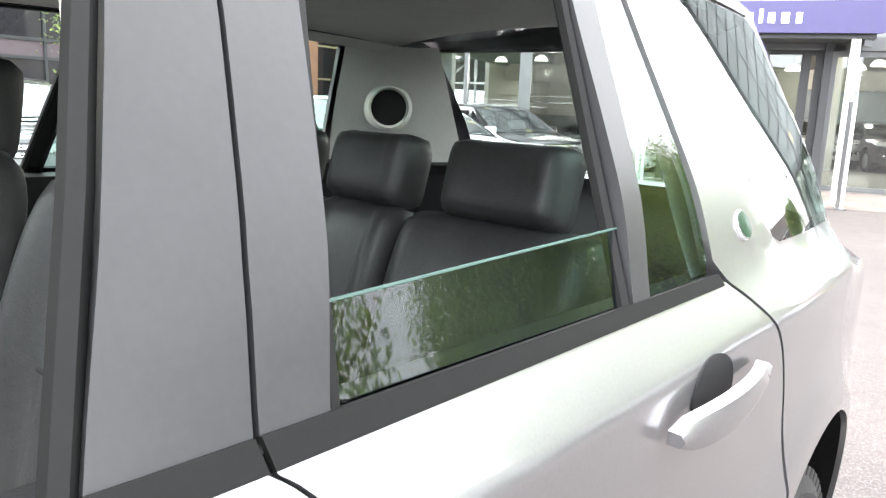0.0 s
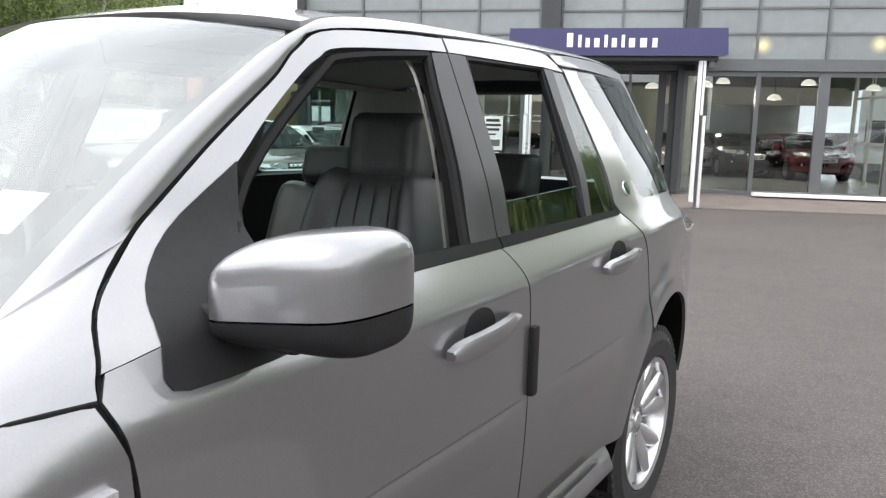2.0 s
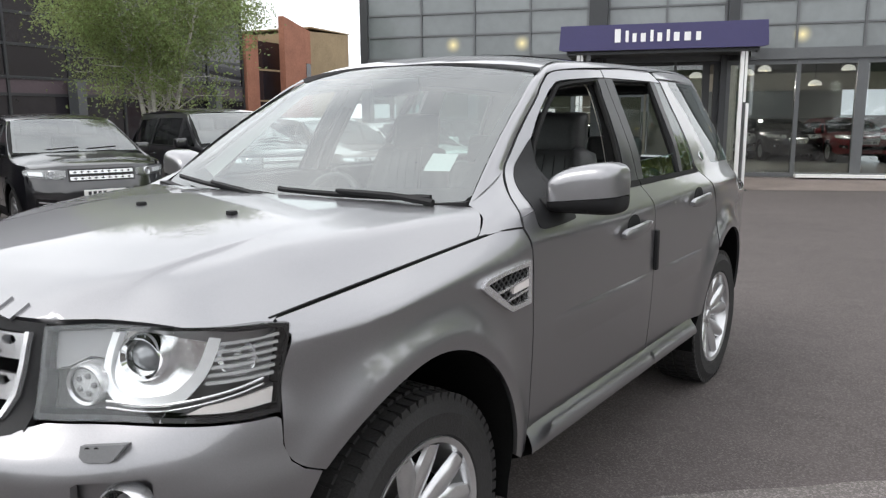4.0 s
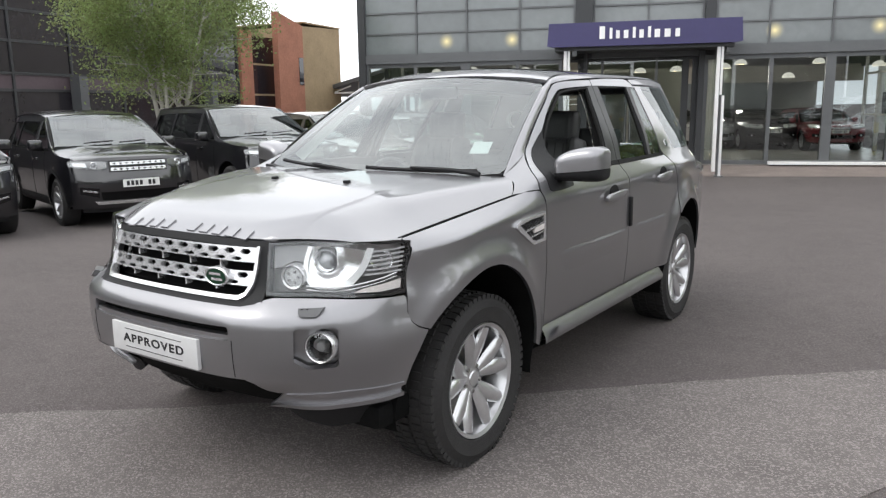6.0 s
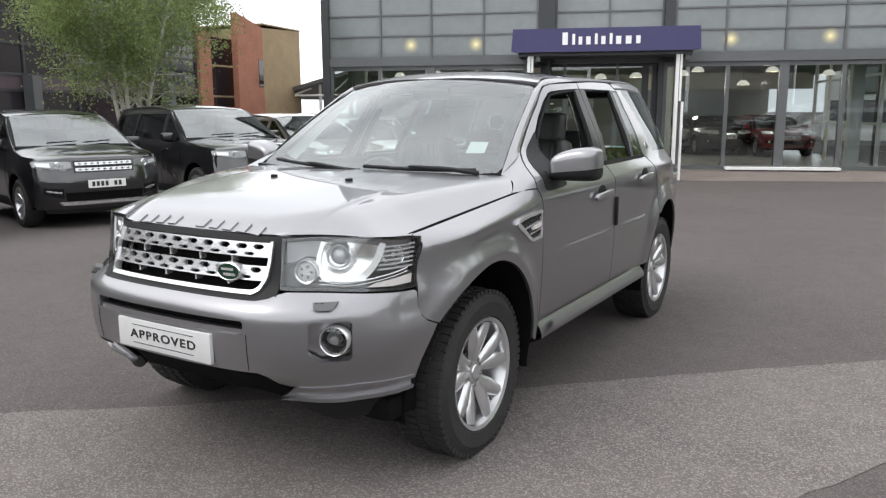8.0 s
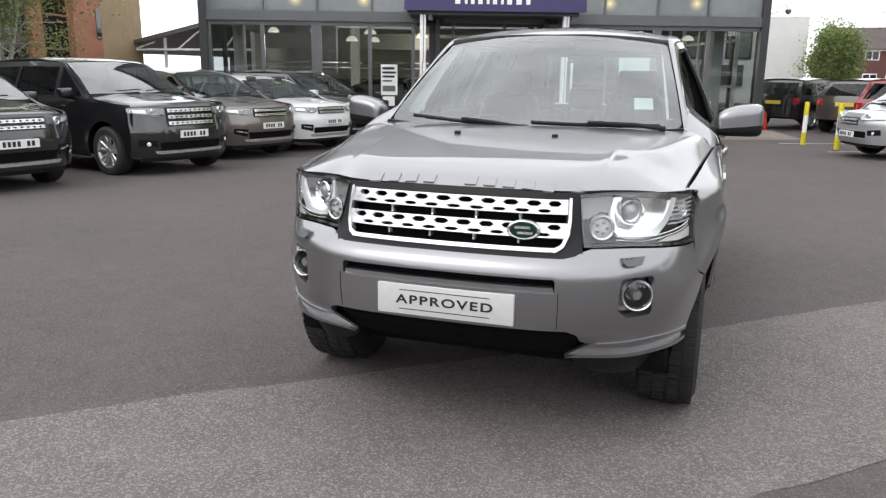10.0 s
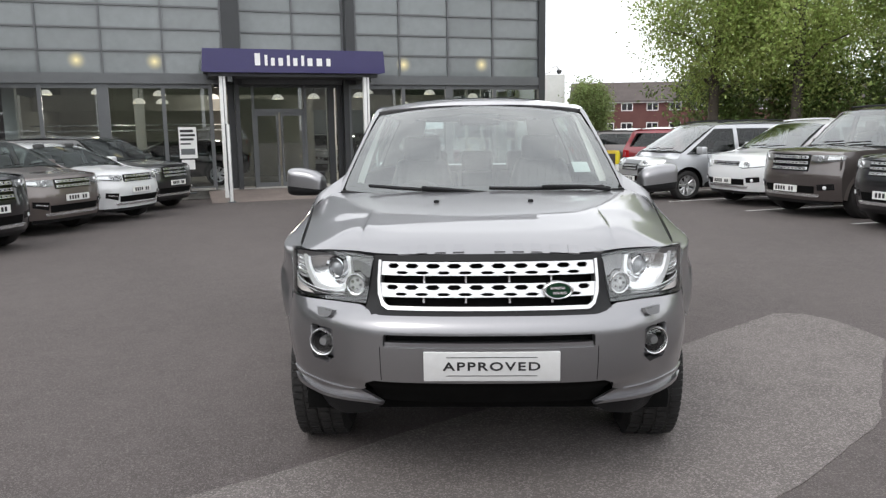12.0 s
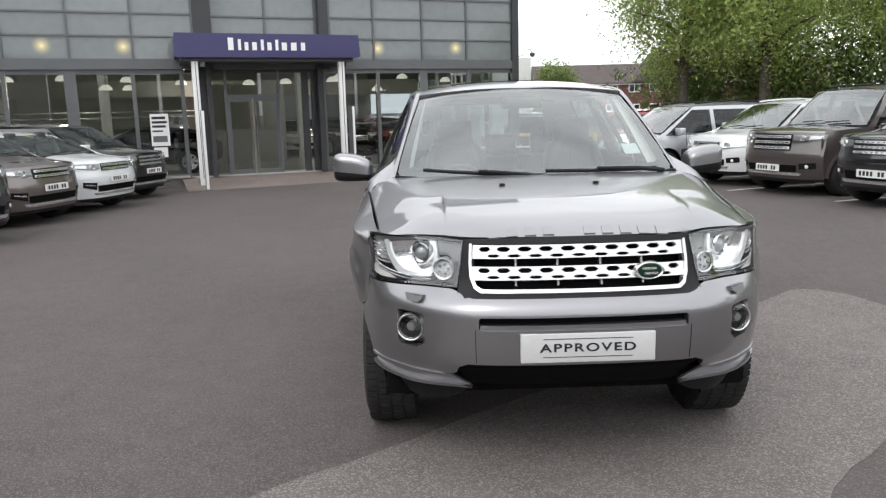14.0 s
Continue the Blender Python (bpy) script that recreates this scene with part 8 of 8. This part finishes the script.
# ---- trees ----
def leaf_material(name, colour, vary):
    m = bpy.data.materials.new(name)
    m.use_nodes = True
    nt = m.node_tree
    p = nt.nodes["Principled BSDF"]
    p.inputs["Roughness"].default_value = 0.55
    geo = nt.nodes.new("ShaderNodeNewGeometry")
    rng = nt.nodes.new("ShaderNodeMapRange")
    rng.inputs["To Min"].default_value, rng.inputs["To Max"].default_value = 1 - vary, 1 + vary
    hue = nt.nodes.new("ShaderNodeMapRange")
    hue.inputs["To Min"].default_value, hue.inputs["To Max"].default_value = 0.475, 0.515
    hsv = nt.nodes.new("ShaderNodeHueSaturation")
    hsv.inputs["Color"].default_value = (*colour, 1)
    tr = nt.nodes.new("ShaderNodeBsdfTranslucent")
    mix = nt.nodes.new("ShaderNodeMixShader")
    mix.inputs[0].default_value = 0.50
    nt.links.new(geo.outputs["Random Per Island"], rng.inputs["Value"])
    nt.links.new(geo.outputs["Random Per Island"], hue.inputs["Value"])
    nt.links.new(rng.outputs["Result"], hsv.inputs["Value"])
    nt.links.new(hue.outputs["Result"], hsv.inputs["Hue"])
    nt.links.new(hsv.outputs["Color"], p.inputs["Base Color"])
    nt.links.new(hsv.outputs["Color"], tr.inputs["Color"])
    nt.links.new(p.outputs[0], mix.inputs[1])
    nt.links.new(tr.outputs[0], mix.inputs[2])
    nt.links.new(mix.outputs[0], nt.nodes["Material Output"].inputs["Surface"])
    return m


LEAF = leaf_material("fresh green leaves", (0.34, 0.42, 0.13), 0.40)
LEAF_B = leaf_material("birch leaves", (0.225, 0.285, 0.105), 0.45)
LEAF_D = leaf_material("dark hedge leaves", (0.14, 0.20, 0.06), 0.5)
BARK = material("grey brown bark", (0.10, 0.085, 0.07), 0.9, vary=0.35, scale=5, bump=0.7, bump_scale=30, stretch=(1, 1, 0.25))
BIRCH = material("pale birch bark", (0.42, 0.40, 0.36), 0.8, vary=0.4, scale=5, bump=0.4, bump_scale=24, stretch=(0.4, 0.4, 1.6))


def leaves(name, centres, spread, per, size, mat, parent, rng, droop=0.0):
    """Small bent leaf shapes scattered in clumps round the centres."""
    c = np.repeat(np.array(centres), per, axis=0)
    n = len(c)
    off = rng.normal(size=(n, 3)) * spread
    off[:, 2] -= droop * np.abs(rng.normal(size=n))
    p = c + off
    a = rng.normal(size=(n, 3))
    a /= np.linalg.norm(a, axis=1)[:, None]
    b = np.cross(a, rng.normal(size=(n, 3)))
    b /= np.linalg.norm(b, axis=1)[:, None]
    s = size * rng.uniform(0.6, 1.4, n)[:, None]
    nrm = np.cross(a, b)
    v = np.stack([p - a * s, p + b * s * 0.55 + nrm * s * 0.12, p + a * s, p - b * s * 0.55 + nrm * s * 0.12], 1).reshape(-1, 3)
    f = np.arange(n * 4).reshape(-1, 4)
    me = bpy.data.meshes.new(name)
    me.from_pydata(v.tolist(), [], f.tolist())
    ob = link(me, name, mat, parent)
    return ob


def tree(name, label, x, y, height, crown_z, crown_r, stems, bark, leaf, seed, trunk_r=0.16, clumps=150, per=60, size=0.055, spread=0.30, lean=0.0, group="", droop=0.0, centre=None):
    rng = np.random.default_rng(seed)
    t = tagged(base_at(name, x, y, ground_z(x, y)), label, "tree", group)
    tips = []
    for s in range(stems):
        a = 2 * math.pi * s / max(stems, 1) + rng.uniform(0, 1)
        out = (0.55 if stems > 1 else 0.1) * crown_r * rng.uniform(0.5, 1.0)
        pts, rad = [], []
        base_r = trunk_r * (0.62 if stems > 1 else 1.0)
        for i in range(9):
            q = i / 8
            wob = 0.05 * height * 0.1
            pts.append((0.10 * math.cos(a) * (stems > 1) + out * math.cos(a) * q ** 1.4 + rng.normal() * wob * 0.4 * q, 0.10 * math.sin(a) * (stems > 1) + out * math.sin(a) * q ** 1.4 + rng.normal() * wob * 0.4 * q, height * 0.92 * q))
            rad.append(base_r * (1 - 0.88 * q) + 0.008)
        bm = bmesh.new()
        add_tube(bm, pts, rad, 9)
        part("trunk", bm, bark, t, smooth=60)
        bm = bmesh.new()
        for i in range(int(10 + 16 / stems)):
            q = rng.uniform(0.30, 0.95)
            k = min(int(q * 8), 7)
            p0 = Vector(pts[k]).lerp(Vector(pts[k + 1]), q * 8 - k)
            ang = rng.uniform(0, 2 * math.pi)
            ln = crown_r * rng.uniform(0.35, 0.85) * (1.1 - 0.55 * q)
            p1 = p0 + Vector((math.cos(ang) * ln * 0.5, math.sin(ang) * ln * 0.5, ln * 0.35))
            p2 = p0 + Vector((math.cos(ang) * ln, math.sin(ang) * ln, ln * (0.45 - 0.5 * droop)))
            r0 = max(base_r * (1 - 0.88 * q) * 0.5, 0.012)
            add_tube(bm, [p0, p1, p2], [r0, r0 * 0.6, r0 * 0.25], 5)
            tips += [p1, p2, p1.lerp(p2, 0.5)]
        tagged(part("branchwork", bm, bark, t, smooth=60), kind="stuff")
    cen = []
    cz = (height + crown_z) / 2
    while len(cen) < clumps:
        d = rng.normal(size=3)
        d /= np.linalg.norm(d)
        rr = rng.uniform(0.30, 1.0) ** 0.5
        bump = 0.78 + 0.30 * noise.noise(Vector(d * 2.1) + Vector((seed, 0, 0)))
        p = np.array([d[0] * crown_r, d[1] * crown_r, cz + d[2] * (height - crown_z) / 2 * 1.05]) * [rr * bump, rr * bump, 1]
        p[2] = cz + d[2] * (height - crown_z) / 2 * rr * bump * 1.15
        if noise.noise(Vector(p) * 0.9 + Vector((0, seed, 0))) > -0.22:
            cen.append(p)
    for p in tips:
        if p.z > crown_z - 0.5:
            cen.append(np.array(p))
    crown = leaves("crown", cen, spread, per, size, leaf, t, rng, droop)
    tagged(crown, kind="stuff")
    return t


tree("birch_tree", "multi-stemmed birch with pale trunks and fresh leaves", -13.6, 9.1, 6.5, 2.75, 2.9, 5, BIRCH, LEAF_B, 5, trunk_r=0.095, clumps=250, per=120, size=0.034, spread=0.20, droop=0.20)
tree("birch_tree", "multi-stemmed birch with pale trunks and fresh leaves", -15.5, -1.5, 6.4, 2.15, 2.9, 4, BIRCH, LEAF_B, 15, trunk_r=0.15, clumps=170, per=110, size=0.036, spread=0.28, droop=0.12)
for i, (x, y, h, r, s) in enumerate(((8.1, 22.2, 9.5, 3.3, 3), (10.05, 20.3, 10.0, 3.4, 4), (13.8, 19.0, 9.5, 3.4, 7), (13.2, 26.5, 11.0, 4.4, 9), (17.5, 23.0, 10.5, 4.4, 11), (18.5, 15.0, 8.0, 3.4, 12), (22.5, 9.0, 7.6, 3.4, 13), (22.0, 2.5, 7.0, 3.2, 17))):
    tree("broadleaf_tree", "tall broadleaf tree in fresh spring leaf", x, y, h, 2.0 if i else 2.6, r, 1, BARK, LEAF, s, trunk_r=0.21, clumps=270 if i < 5 else 80, per=120 if i < 5 else 60, size=0.052 if i < 5 else 0.07, spread=0.36, group="trees along the boundary")
tree("round_tree", "small rounded tree before the brick house", 6.75, 40.0, 3.9, 0.5, 1.35, 1, BARK, LEAF_B, 21, trunk_r=0.12, clumps=120, per=120, size=0.06, spread=0.30)
# hedge under the trees
rng = np.random.default_rng(2)
pts = []
for i in range(1100):
    s = rng.uniform(0, 1)
    p = np.array([8.5, 25.5, 0]) * (1 - s) + np.array([21.5, 6.0, 0]) * s
    pts.append(p + np.array([rng.normal() * 0.7, rng.normal() * 0.7, rng.uniform(0.1, 3.3)]))
hedge = leaves("hedge", pts, 0.28, 60, 0.075, LEAF_D, None, rng)
tagged(hedge, "dense dark green hedge along the boundary", "hedge", kind="stuff")
